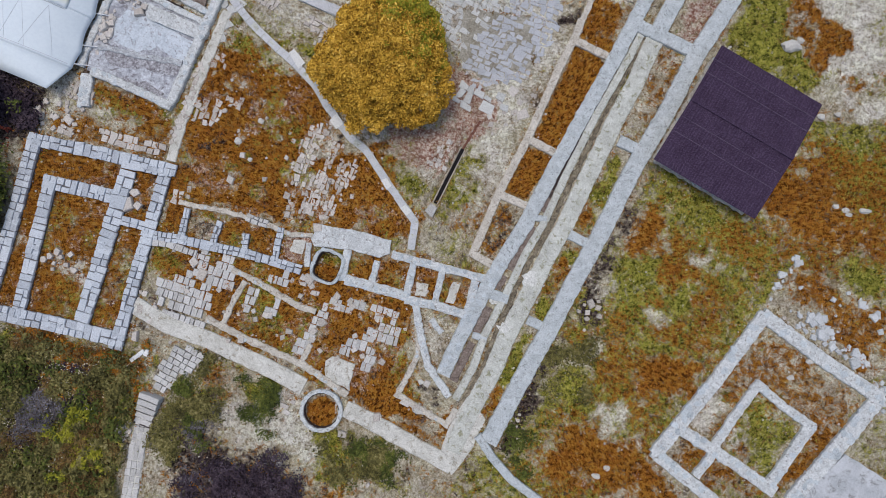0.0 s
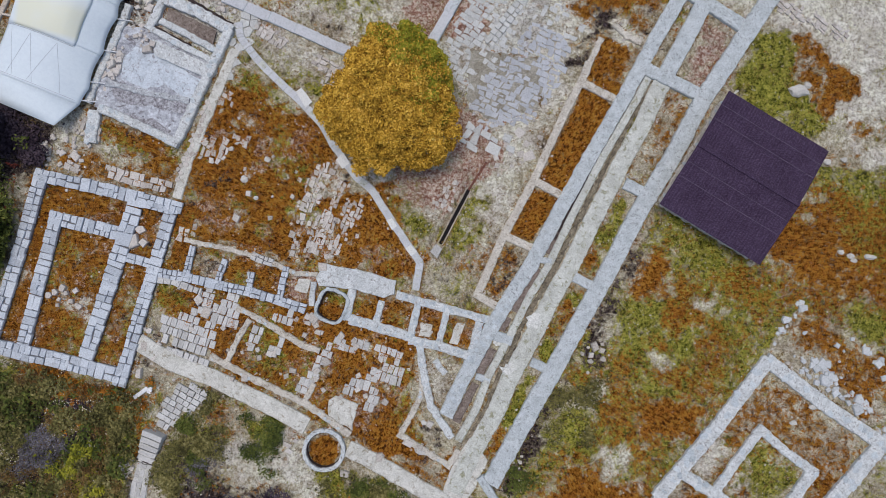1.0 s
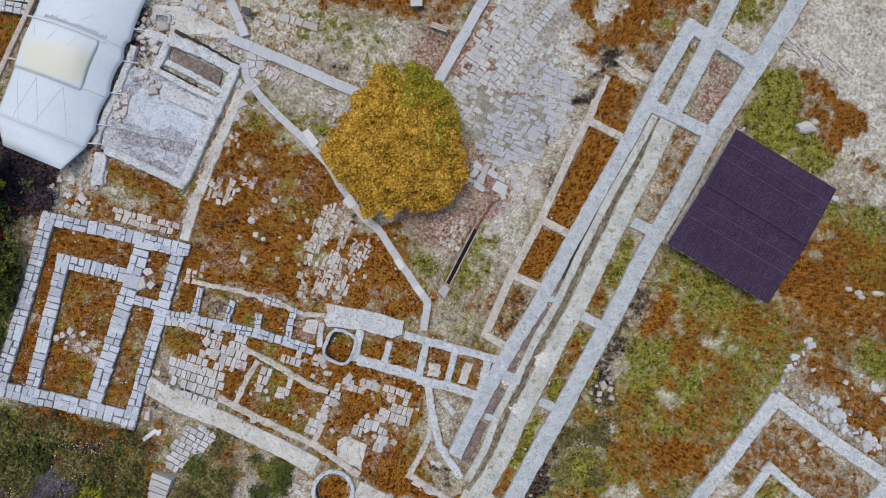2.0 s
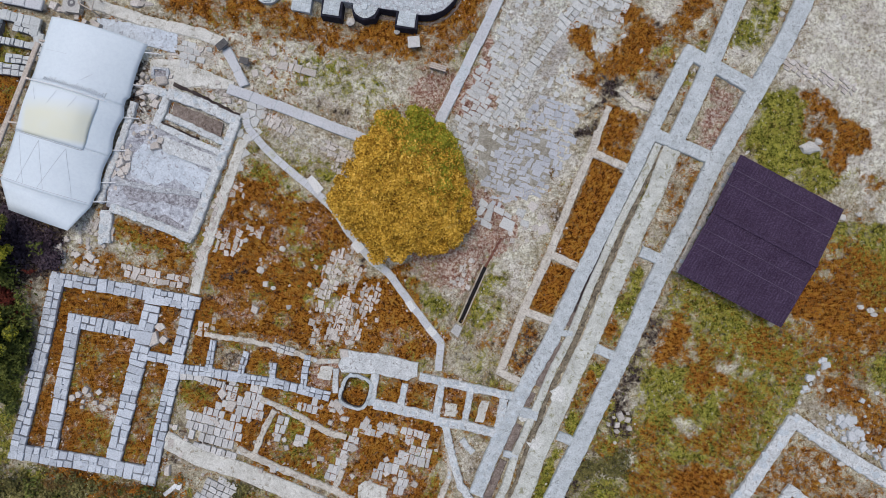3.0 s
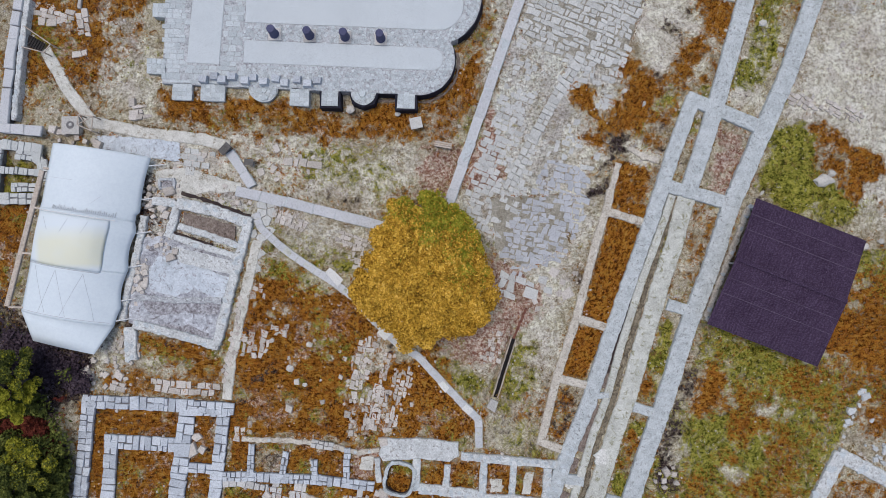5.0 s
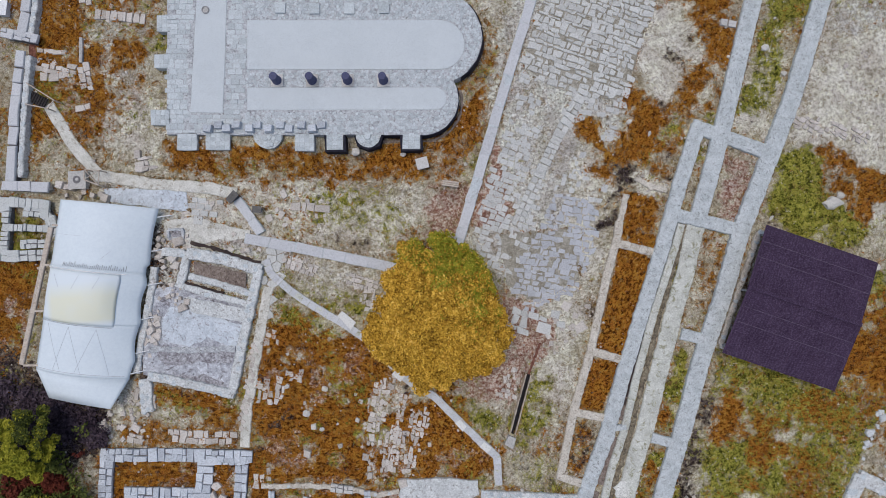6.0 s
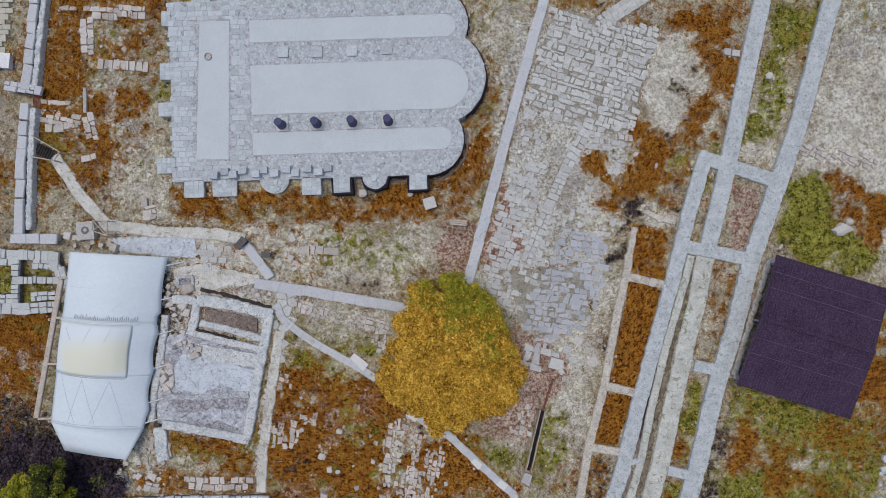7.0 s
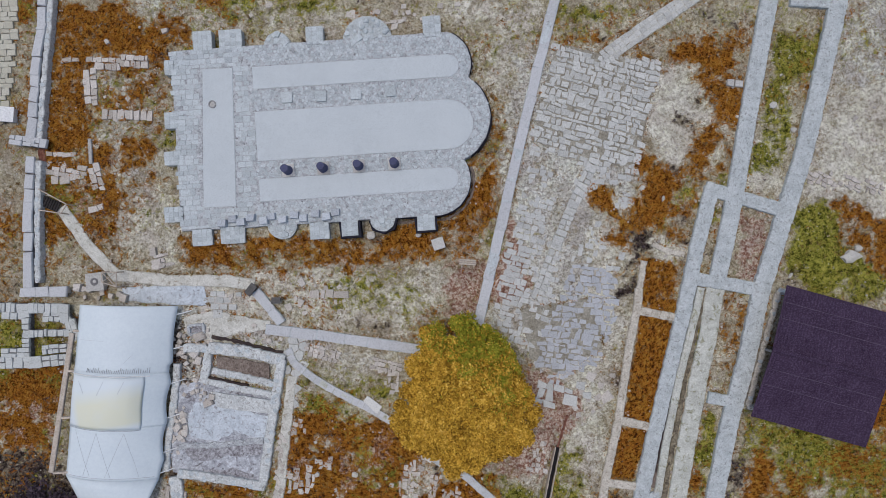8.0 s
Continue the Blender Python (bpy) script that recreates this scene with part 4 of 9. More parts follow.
region("pale", [(19.81, 15.81), (22.19, 15.31), (23.72, 12.79), (21.04, 13.83)], 0.3, 0.9, 1.4)
region("grey", [(1.55, 28.5), (10.63, 27.19), (8.28, 18.68), (7.1, 16.69), (6.53, 13.63), (3.79, 9), (0.76, 9.9), (-1.35, 14.17)], 0.5, 0.85, 1.4)
region("pale", [(5.6, 19.9), (7.62, 19.07), (6.53, 13.63), (3.59, 6.27), (1.88, 6.39), (3.64, 11.76)], 0.4, 0.8, 2.0)
region("litter", [(0.19, 9.25), (3.37, 8), (2.73, 6.33), (1.42, 4.71), (-0.07, 3.11), (-0.66, 4.52)], 0.4, 0.85, 1.8)
region("litter", [(-0.19, 19.95), (0.48, 19.73), (0.6, 15.07), (1.14, 14.34), (-0.35, 13.69), (-1.4, 13.49), (-1.58, 14.88), (-0.73, 17.23)], 0.3, 0.8, 1.4)
region("green", [(0.93, 5.09), (3.13, 4.59), (2.35, 0.89), (0.74, -0.02), (-0.19, 1.41)], 0.4, 0.6, 2.0)

def band(kind, pts, width, soft=0.9, amount=0.85, rag=2.4):
    """Cover along a line."""
    for (x0, y0), (x1, y1) in zip(pts, pts[1:]):
        l = math.hypot(x1 - x0, y1 - y0)
        ux, uy = (x1 - x0) / l, (y1 - y0) / l
        a, b, h = -0.3 * width, l + 0.3 * width, width / 2
        region(kind, [(x0 + ux * q - uy * o, y0 + uy * q + ux * o) for q, o in ((a, -h), (b, -h), (b, h), (a, h))], soft, amount, rag)


# the east field: a close tan and olive sward with green hollows, bare scrapes and rust drifts
field = inside(gx, gy, [(8.6, -4.5), (11.86, 2.2), (13.0, 5.0), (19.3, 2.6), (23.0, 9.8), (31.0, 9.8), (31.0, 2.0), (22.25, 0.65), (20.8, -2.2), (15.3, -11.6), (10.34, -18.04), (5.6, -15.0)])
cover["pale"][field] *= 0.35
cover["grey"][field] *= 0.3
cover["green"][field] = np.maximum(cover["green"][field], 0.62)
for spec in ([(10.49, -0.26), (13.05, 0.14), (13.52, -1.88), (11.33, -2.39)], [(14.41, -1.99), (16.72, -1.74), (16.95, -4.31), (15.26, -4.22)], [(8.45, -7.16), (10.95, -6.95), (10.69, -8.71), (8.51, -9.21)], [(24.88, 2.09), (27.87, 2.94), (28.38, -0.83), (25.94, -0.51)]):
    region("green", spec, 0.6, 1.0, 1.6)
for spec in ([(16.6, 15.85), (19.77, 16.0), (21.97, 12.96), (20.73, 11.7), (17.71, 13.0)], [(21.8, 9.04), (26.63, 9.97), (27.08, 6.68), (23.32, 5.75)], [(13.6, -4.82), (16.38, -4.74), (16.23, -6.15), (14.14, -6.12)], [(18.46, -0.95), (20.1, -1.4), (19.26, -2.92)]):
    region("green", spec, 0.6, 0.95, 1.6)
for spec in ([(19.5, 15.42), (21.95, 15.63), (22.89, 14.0), (20.36, 14.31)], [(23.66, 13.59), (25.09, 13.46), (24.94, 12.01), (23.48, 12.31)], [(19.72, 5.01), (23.87, 6.89), (24.49, 2.42), (20.65, 2.18)], [(11.56, 2.0), (14.27, 2.59), (14.57, 0.54), (12.22, -0.17)], [(14.19, -6.46), (18.23, -5.5), (17.64, -8.7), (13.8, -8.59)], [(9.93, -10.55), (14.24, -11.62), (14.59, -13.96), (9.12, -14.43), (8.2, -12.86)]):
    region("rust", spec, 0.6, 0.95, 1.8)
for spec in ([(8.94, -6.22), (11.0, -6.08), (10.86, -7.48), (8.97, -7.6)], [(11.67, -9.43), (13.75, -9.46), (13.49, -11.21), (12.11, -11.25)], [(13.72, -3.24), (15.33, -3.52), (14.96, -4.61)], [(10.66, -1.45), (11.4, -1.69), (11.38, -2.73), (10.5, -2.69)], [(15.03, 0.96), (17.31, 0.96), (16.77, -0.17), (15.36, -0.1)]):
    region("pale", spec, 0.6, 0.62, 2.2)
for spec in ([(21.56, 15.92), (25.11, 15.95), (26.42, 13.66), (23.8, 12.54), (22.22, 13.71)], [(24.64, 11.61), (26.7, 11.58), (26.59, 10.32), (25.17, 10.27)], [(17.84, -7.8), (19.42, -6.7), (19.76, -9.06), (18.25, -10.66), (17.45, -9.92)]):
    region("pale", spec, 0.35, 0.9, 1.2)
region("green", [(20.0, -8.33), (21.57, -7.06), (24.33, -9.4), (22.23, -11.78), (19.95, -10.4)], 0.5, 0.55, 1.6, False)




band("rust", [(20.3, 17.16), (21.65, 16.11), (23.4, 14.58)], 0.9, 0.5, 0.9, 1.6)
band("rust", [(21.28, 14.07), (22.4, 13.12)], 0.8, 0.5, 0.8, 1.6)
region("green", [(17.04, 16.67), (19.28, 16.66), (19.76, 14.37), (21.24, 11.84), (17.82, 12.12), (16.78, 13.93)], 0.4, 1.0, 1.4)
region("pale", [(17.71, 18.35), (20.11, 18.14), (23.07, 16.51), (23.44, 17.52), (18.8, 18.95)], 0.4, 0.9, 1.4)

# the street beds and the large field keep a close carpet of rust weeds
for spec in ([(7.29, 11.92), (9.22, 11.33), (8.38, 7.48), (7.1, 5.6), (5.5, 6.1)], [(4.92, 5.6), (6.98, 4.94), (5.6, 2), (4.27, 2.49)]):
    region("rust", spec, 0.12, 1.0, 0.3)
region("dark", [(4.14, 1.98), (5.6, 1.58), (4.08, -1.79), (3.01, -1.61)], 0.3, 0.45, 1.0, False)

# brambles plus painted shadow along the street wall's eastern foot; dark hollows in scrub
band("dark", [(12.3, 3.4), (11.4, 1.0), (10.1, -2.6), (8.7, -6.3), (8.0, -8.2), (6.3, -12.8)], 0.75, 0.5, 0.62, 1.6)
region("dark", [(-26.4, -11.3), (-22.3, -11.3), (-17.8, -11.7), (-16.2, -15.2), (-16.1, -19.6), (-24.4, -22.5)], 0.6, 0.85, 2.2, False)
region("dark", [(-13.4, -12.0), (-11.0, -12.2), (-10.6, -15.4), (-13.2, -16.2)], 0.5, 0.6, 2.0, False)
# the far side of the east field, and the yellow-green beds between the street walls
region("rust", [(20.2, 6.6), (24.0, 8.6), (30.5, 8.0), (31.0, 2.0), (24.5, 1.4), (20.6, 2.0)], 0.8, 0.75, 2.2)
region("green", [(23.5, 8.8), (31.0, 9.6), (31.0, 4.4), (26.0, 4.8), (24.0, 6.2)], 0.8, 0.8, 2.4, False)
region("rust", [(22.6, 0.4), (30.0, -2.0), (30.5, -5.0), (27.5, -4.2), (22.4, -1.6)], 0.5, 0.7, 1.8)
region("rust", [(21.0, -3.6), (27.6, -7.0), (26.0, -9.6), (24.6, -8.2), (21.2, -6.0), (19.4, -8.6), (18.2, -8.0)], 0.5, 0.5, 2.2)
for spec in ([(10.2, 5.6), (11.5, 5.5), (9.7, 0.75), (8.6, 0.9)], [(8.6, -0.4), (9.35, -0.5), (7.9, -4.9), (7.0, -4.7)], [(6.6, -5.6), (7.4, -5.8), (5.3, -11.6), (4.7, -11.2)]):
    region("green", spec, 0.2, 0.9, 0.8)
for spec in ([(9.2, 2.6), (10.2, 2.6), (9.6, 1.0), (8.8, 1.0)], [(8.5, -1.2), (9.0, -1.6), (8.2, -3.6), (7.6, -3.4)], [(5.4, -9.2), (6.2, -9.4), (5.3, -11.4), (4.8, -11.2)]):
    region("rust", spec, 0.3, 0.75, 1.0)
for spec in ([(16.5, 25.2), (18.6, 25.0), (16.9, 19.6), (15.0, 20.2)], [(10.9, 11.6), (11.3, 11.5), (10.6, 9.2), (10.3, 9.3)]):
    region("green", spec, 0.4, 0.7, 1.6, False)
# dim scrubby ground at the western edge
region("dark", [(-32.0, 2.0), (-25.6, 1.0), (-25.4, -4.0), (-26.2, -10.4), (-33.0, -10.0)], 0.5, 0.7, 1.8)
region("green", [(-30.0, -3.4), (-25.8, -3.6), (-26.2, -10.4), (-31.0, -10.0)], 0.5, 0.7, 2.2)

# the ribbon of red weeds that winds round a bare scrape east of the plaza
region("pale", [(9.0, 27.2), (12.4, 27.0), (14.6, 25.2), (14.2, 21.8), (12.0, 19.2), (9.0, 21.0), (8.5, 23.5)], 0.5, 1.0, 1.0)
band("rust", [(10.84, 28.11), (12.88, 27.7), (13.93, 26.36), (13.91, 23.92), (12.52, 21.99), (11.24, 20.06), (9.07, 19.27), (7.67, 16.9)], 1.7)
band("rust", [(8.9, 21.6), (9.6, 20.6), (9.6, 18.0)], 1.8)
band("dark", [(9.2, 22.1), (10.3, 21.1), (10.0, 19.6)], 0.7, 0.6, 0.5)
band("green", [(10.0, 18.6), (11.4, 19.0)], 1.0, 0.6, 0.5)
band("dark", [(12.43, 24.09), (11.6, 23.4)], 0.6, 0.4, 0.55)
band("rust", [(13.6, 27.4), (14.6, 25.2), (14.2, 22.4)], 0.6, 0.4, 0.7)
for spec in ([(7.38, 16.78), (8.74, 17.21), (8.82, 15.65), (7.59, 15.93)], [(6.31, 13.94), (7.33, 14.35), (7.04, 13.29), (5.84, 13.05)]):
    region("dark", spec, 0.3, 0.85, 0.8)
region("rust", [(7.81, 15.07), (10.07, 15.03), (9.34, 12.38), (7.42, 12.62)], 0.3, 0.8, 1.2)
region("pale", [(8.43, 16.5), (9.3, 16.55), (9.69, 15.7), (10.39, 15.57), (10.25, 15.04), (9.2, 15.22), (8.49, 15.46)], 0.2, 1.0, 0.6)
region("rust", [(5.03, 20.26), (6.33, 19.59), (6.36, 18.37), (5.01, 18.7)], 0.3, 0.9, 0.8)
region("litter", [(13.96, 17.34), (16.24, 16.95), (15.04, 13.05), (13.1, 13.64)], 0.3, 0.7, 1.2)
region("rust", [(-19.61, 19.49), (-12.43, 18.83), (-9.08, 17.92), (-5.67, 17.52), (-0.88, 20.08), (-0.7, 18.67), (-3.07, 16.18), (-5.79, 16.5), (-10.56, 17.05), (-19.38, 18.43)], 0.7, 0.66, 2.2)
for spec in ([(-1.06, 15.6), (0.96, 15.2), (0.84, 14.17), (-1.03, 14.39)], [(-2.73, 16.14), (-1.4, 15.64), (-2.57, 13.02), (-4.79, 13.28), (-4.89, 15.36)]):
    region("litter", spec, 0.4, 0.8, 1.6)
for spec in ([(-25.91, 34.82), (-18.1, 33.22), (-18.25, 31.84), (-22.82, 31.32), (-25.9, 31.68)], [(-26.45, 31.39), (-24.57, 31.17), (-25.42, 26.4), (-27.65, 24.93)], [(-23.03, 26.12), (-20.23, 26.49), (-20.41, 24.78), (-22.88, 24.37)]):
    region("rust", spec, 0.6, 0.72, 2.2)
for spec in ([(-10.36, 17.0), (-6.2, 16.0), (-4.9, 14.0), (-8.2, 12.8), (-12.6, 14.2)], [(0.5, 5.6), (3.2, 6.4), (3.0, 3.0), (1.4, 1.0), (0.9, 3.0)]):
    region("pale", spec, 0.6, 0.6, 2.0, False)

# relief: gentle unevenness, the trench along the basilica, scrub hollow
relief = 0.10 * (cloud(gx, gy, 3.5, 71) - 0.5) + 0.05 * (cloud(gx, gy, 0.8, 81) - 0.5)


def dip(poly, depth, soft=0.8):
    d = edge_gap(gx, gy, poly) * np.where(inside(gx, gy, poly), 1, -1)
    u = np.clip(d / soft + 0.5, 0, 1)
    relief[:] -= depth * u * u * (3 - 2 * u)


dip([(-10.56, 20.18), (-4.05, 19.59), (-2.17, 20.93), (-2.5, 22.53), (-0.34, 24.71), (0.67, 24.42), (-0.46, 20.73), (-3.47, 18.66), (-4.93, 17.96), (-10.77, 18.3)], 0.25)
dip([(-21.2, 21.5), (-20.9, 18.1), (-10.9, 17.7), (-10.5, 20.5), (-19.0, 21.5)], -0.3, 1.4)
PIT = Vector((-4.72, -12.37))
dip([(PIT.x + 1.0 * math.cos(a), PIT.y + 1.0 * math.sin(a)) for a in np.linspace(0, 6.0, 14)], 0.22, 0.25)
dip([(-6.48, -3), (-5.24, -2.94), (-5.16, -4.32), (-6.25, -4.41)], 0.4, 0.3)
dip([(-0.44, 0.99), (-0.16, 0.97), (1.44, 4.6), (1.08, 4.65)], 0.35, 0.3)
relief += 0.12 * cover["rust"] * cloud(gx, gy, 0.5, 91) * 0.6

for spec in ([(4.18, 29.07), (10.46, 27.19), (8.19, 21.12), (2.09, 23.21)], [(-0.2, 13.5), (5.3, 13.5), (4.9, 9.9), (2.08, 8.6), (-0.1, 10.0)]):
    relief[inside(gx, gy, spec)] *= 0.35

n_y, n_x = gx.shape
index = np.arange(n_x * n_y).reshape(n_y, n_x)
me = bpy.data.meshes.new("ground")
me.vertices.add(n_x * n_y)
me.vertices.foreach_set("co", np.stack([gx, gy, relief - 0.03], -1).astype(np.float32).ravel())
quads = np.stack([index[:-1, :-1], index[:-1, 1:], index[1:, 1:], index[1:, :-1]], -1).reshape(-1, 4)
me.loops.add(quads.size)
me.loops.foreach_set("vertex_index", quads.astype(np.int32).ravel())
me.polygons.add(len(quads))
me.polygons.foreach_set("loop_start", np.arange(0, quads.size, 4, dtype=np.int32))
me.update(calc_edges=True)
for key, kinds in (("cover_a", KINDS[:3]), ("cover_b", KINDS[3:])):
    layer = me.attributes.new(key, "FLOAT_COLOR", "POINT")
    rgba = np.stack([cover[k] for k in kinds] + [np.ones(gx.shape)], -1)
    layer.data.foreach_set("color", rgba.astype(np.float32).ravel())
me.materials.append(M_GROUND)
me.shade_smooth()
ground = tagged(new("ground", me), "dry uneven ground with rust weeds, grass and bare earth", "ground", kind="structure")


def ground_at(x, y):
    """Height and cover at points of the dense middle of the sheet."""
    i = np.clip(np.searchsorted(GX, x), 0, n_x - 1)
    j = np.clip(np.searchsorted(GY, y), 0, n_y - 1)
    return relief[j, i] - 0.03, {k: cover[k][j, i] for k in KINDS}

# ---------------------------------------------------------------- the ashlar house in the west
def ashlar_house():
    h = thing("ashlar_house_ruin", (-21.02, -4.61), "ruined house of pale squared limestone blocks with rust weeds inside", "ruin")
    for pts, w in (([(-24.22, 1.18), (-20.08, 0.96), (-15.92, 0.64)], 0.8), ([(-24.24, 0.9), (-24.71, -3.99), (-25.41, -9.38)], 0.85), ([(-16.15, 0.33), (-16.76, -4.65), (-17.35, -10.13)], 0.78),
                   ([(-25.29, -9.33), (-21.21, -9.56), (-17.46, -9.88)], 0.95), ([(-22.93, -1.21), (-18.85, -1.5)], 0.85), ([(-22.89, -1.48), (-23.19, -5.29), (-23.45, -9.36)], 0.8),
                   ([(-18.38, 0.19), (-19.01, -4.48), (-19.65, -9.36)], 0.98), ([(-18.02, -2.85), (-17.04, -2.94)], 0.6), ([(-17.95, 0.5), (-16.23, 0.39)], 0.5)):
        ashlar_wall(h, pts, w, 0.22, 60)
    rows = scatter([(-22.51, -5.12), (-19.69, -5.37), (-19.98, -6.69), (-22.66, -6.24)], 0.42, 0.3, 0.15, 0, 0.6) + scatter([(-18.18, -0.02), (-17.04, -0.01), (-17.89, -3.78), (-18.43, -3.69)], 0.9, 0.4, 0.2, 0, 0.5)
    lay(h, rows, ROUGH, M_STONE, "stone", M_STONE_BULK, 40)


ashlar_house()


# ---------------------------------------------------------------- the central ruin with its cells
def central_ruin():
    h = thing("central_ruin", (-5.98, -6.1), "low ruin of small rooms with pale walls and slab floors", "ruin")
    ashlar_wall(h, [(-16.59, -3.44), (-14.63, -3.42), (-12.71, -3.56), (-10.63, -3.66), (-7.45, -4.11)], 0.6, 0.2, 60, 0.42)
    for pts in ([(-14.52, -1.68), (-14.6, -3.21)], [(-12.47, -2.17), (-12.7, -3.45)], [(-10.76, -2.68), (-10.75, -3.54)], [(-8.78, -1.98), (-8.85, -3.79)]):
        ashlar_wall(h, pts, 0.42, 0.205, 20, 0.36, None, "wall", 2)
    for pts in ([(-15.12, -1.19), (-14.14, -1.3), (-12.41, -1.33), (-10.72, -1.53)], [(-9.64, -1.77), (-8.13, -2.11), (-6.84, -1.97)]):
        wall(h, pts, 0.3, 0.12, material=M_EARTH_WALL, wob=0.06, rubble=0.25, small=0.2)
    ashlar_wall(h, [(-10.72, -1.53), (-9.79, -1.73)], 0.5, 0.16, 12, 0.36, M_SLAB)
    ashlar_wall(h, [(-16.45, -3.83), (-15.14, -3.85), (-13.75, -4.14)], 0.42, 0.14, 20, 0.42, M_SLAB, "wall", 1)
    for q in ([(-0.18, -3.83), (0.51, -3.86), (0.49, -4.63), (-0.2, -4.59)], [(1.91, -3.44), (2.46, -3.43), (2.26, -4.84), (1.7, -4.79)], [(-7.95, -2.42), (-7.26, -2.42), (-7.35, -3.13), (-8.05, -3.1)]):
        part("floor_patch", plate_shape(q, -0.1, 0.05, 0.06), M_SAND, h, "pale patch of mortar floor")
    # platform with pits
    part("platform", plate_shape([(-6.88, -2.15), (-6.48, -1.25), (-4.12, -1.28), (-2.1, -1.57), (-2.1, -2.35), (-2.67, -2.72), (-4.34, -2.49), (-5.81, -2.59), (-6.67, -2.6)], -0.1, 0.2, 0.04), M_PALE_WALL, h, "broad worn platform of pale mortar")
    for pts, w, z, cob in (([(-7.0, -2.45), (-6.9, -3.9)], 0.34, 0.16, 0.3), ([(-4.62, -2.5), (-4.66, -4.4)], 0.5, 0.2, 0.3), ([(-2.75, -2.9), (-2.88, -4.3)], 0.4, 0.17, 0.7), ([(-4.5, -4.3), (-2.72, -4.5), (-0.71, -4.76)], 0.62, 0.18, 0.5),
                           ([(-0.55, -2.75), (-0.7, -4.75)], 0.46, 0.2, 0.9), ([(-1.93, -2.37), (0.25, -2.62), (3.85, -2.98)], 0.5, 0.21, 0.9), ([(1.26, -2.9), (1.08, -4.75)], 0.42, 0.203, 0.9), ([(-0.75, -4.93), (1.18, -5.04), (3.23, -5.33)], 0.55, 0.206, 0.9), ([(3.3, -3.2), (3.12, -5.1)], 0.5, 0.2, 0.5)):
        wall(h, pts, w, z, material=M_PALE_WALL, wob=0.045, rubble=cob, small=0.22)
    c = (-5.66, -3.7)
    ring = [(c[0] + 0.86 * math.copysign(abs(math.cos(a)) ** 0.6, math.cos(a)) * math.cos(-0.24) - 0.95 * math.copysign(abs(math.sin(a)) ** 0.6, math.sin(a)) * math.sin(-0.24),
             c[1] + 0.86 * math.copysign(abs(math.cos(a)) ** 0.6, math.cos(a)) * math.sin(-0.24) + 0.95 * math.copysign(abs(math.sin(a)) ** 0.6, math.sin(a)) * math.cos(-0.24)) for a in np.linspace(0.1, 2 * math.pi + 0.1, 25)]
    wall(h, ring, 0.2, 0.26, rubble=0.6, small=0.2, label="rounded masonry basin rim")
    # near-black band puts the shade inside the basin into colour
    part("lining", strip_shape([(c[0] + 0.86 * (x - c[0]), c[1] + 0.87 * (y - c[1])) for x, y in ring], 0.05, -0.5, 0.1, 0.015), M_EARTH_AND_SHADE, h, "dark lining painting the basin's inner shade")
    # curbs and partitions to the south
    for pts, w, m in (([(-11.3, -4.74), (-10.04, -5.12), (-8.56, -5.7), (-7.08, -6.29), (-5.94, -6.52)], 0.36, M_EARTH_WALL), ([(-10.41, -5.32), (-10.86, -6.36), (-11.34, -8.12)], 0.36, M_EARTH_WALL), ([(-12.38, -7.88), (-11.15, -8.26), (-9.76, -8.76), (-6.14, -9.78), (-3.29, -11.17)], 0.42, M_EARTH_WALL),
                      ([(-5.92, -8.47), (-6.37, -9.65)], 0.34, M_EARTH_WALL), ([(0.39, -6.81), (0.54, -8.22), (-0.31, -10.67), (2.87, -12.02), (3.33, -11)], 0.36, M_EARTH_WALL),
                      ([(-0.07, -5.17), (0.58, -7.12), (1.22, -8.66), (2.78, -10.33)], 0.46, M_PALE_WALL), ([(1, -5.9), (1.76, -6.6)], 0.36, M_PALE_WALL)):
        wall(h, pts, w, 0.13 if m is M_EARTH_WALL else 0.18, material=m, wob=0.06, rubble=0.22, small=0.2)
    part("mosaic_bed", plate_shape([(-4.95, -9.38), (-4.49, -9.04), (-3.14, -9.28), (-3.24, -10.84), (-4.8, -10.32)], -0.1, 0.06, 0.06), M_SAND, h)
    # floor slabs
    turn = radians(-9)
    slabs = [[(-13.65, -4.09), (-13.05, -3.79), (-12.75, -4.77), (-12.87, -5.48), (-13.41, -5.5)], [(-15.63, -6.0), (-14.91, -5.75), (-14.32, -5.2), (-13.59, -5.08), (-13.4, -6.19), (-12.42, -5.86), (-12.2, -7.37), (-12.76, -7.7), (-13.71, -7.75), (-14.93, -7.47), (-15.35, -7.19)],
             [(-12.76, -4.88), (-11.06, -4.94), (-11.08, -5.88), (-12.17, -5.74), (-12.61, -5.78)], [(-12.2, -4.15), (-11.2, -4.0), (-11.2, -4.85), (-12.1, -4.85)], [(-15.02, -7.72), (-12.2, -8.12), (-12.29, -8.62), (-14.92, -8.29)]]
    slabs += [[(-10.5, -6.0), (-9.5, -5.5), (-9.5, -6.9), (-10.36, -7.1)], [(-8.98, -6.3), (-8.15, -6.38), (-8.18, -7.08), (-8.93, -7.03)], [(-9.2, -4.45), (-7.9, -4.42), (-7.9, -5.1), (-9.05, -5.1)], [(-5.18, -5.67), (-4.2, -5.37), (-4.45, -6.34), (-5.13, -6.62), (-5.64, -7.47), (-5.72, -8.61), (-6.53, -8.74), (-6.25, -7.15), (-5.66, -6.54)],
              [(-4.78, -5.6), (-3.2, -5.58), (-3.25, -6.25), (-4.68, -6.25)]]
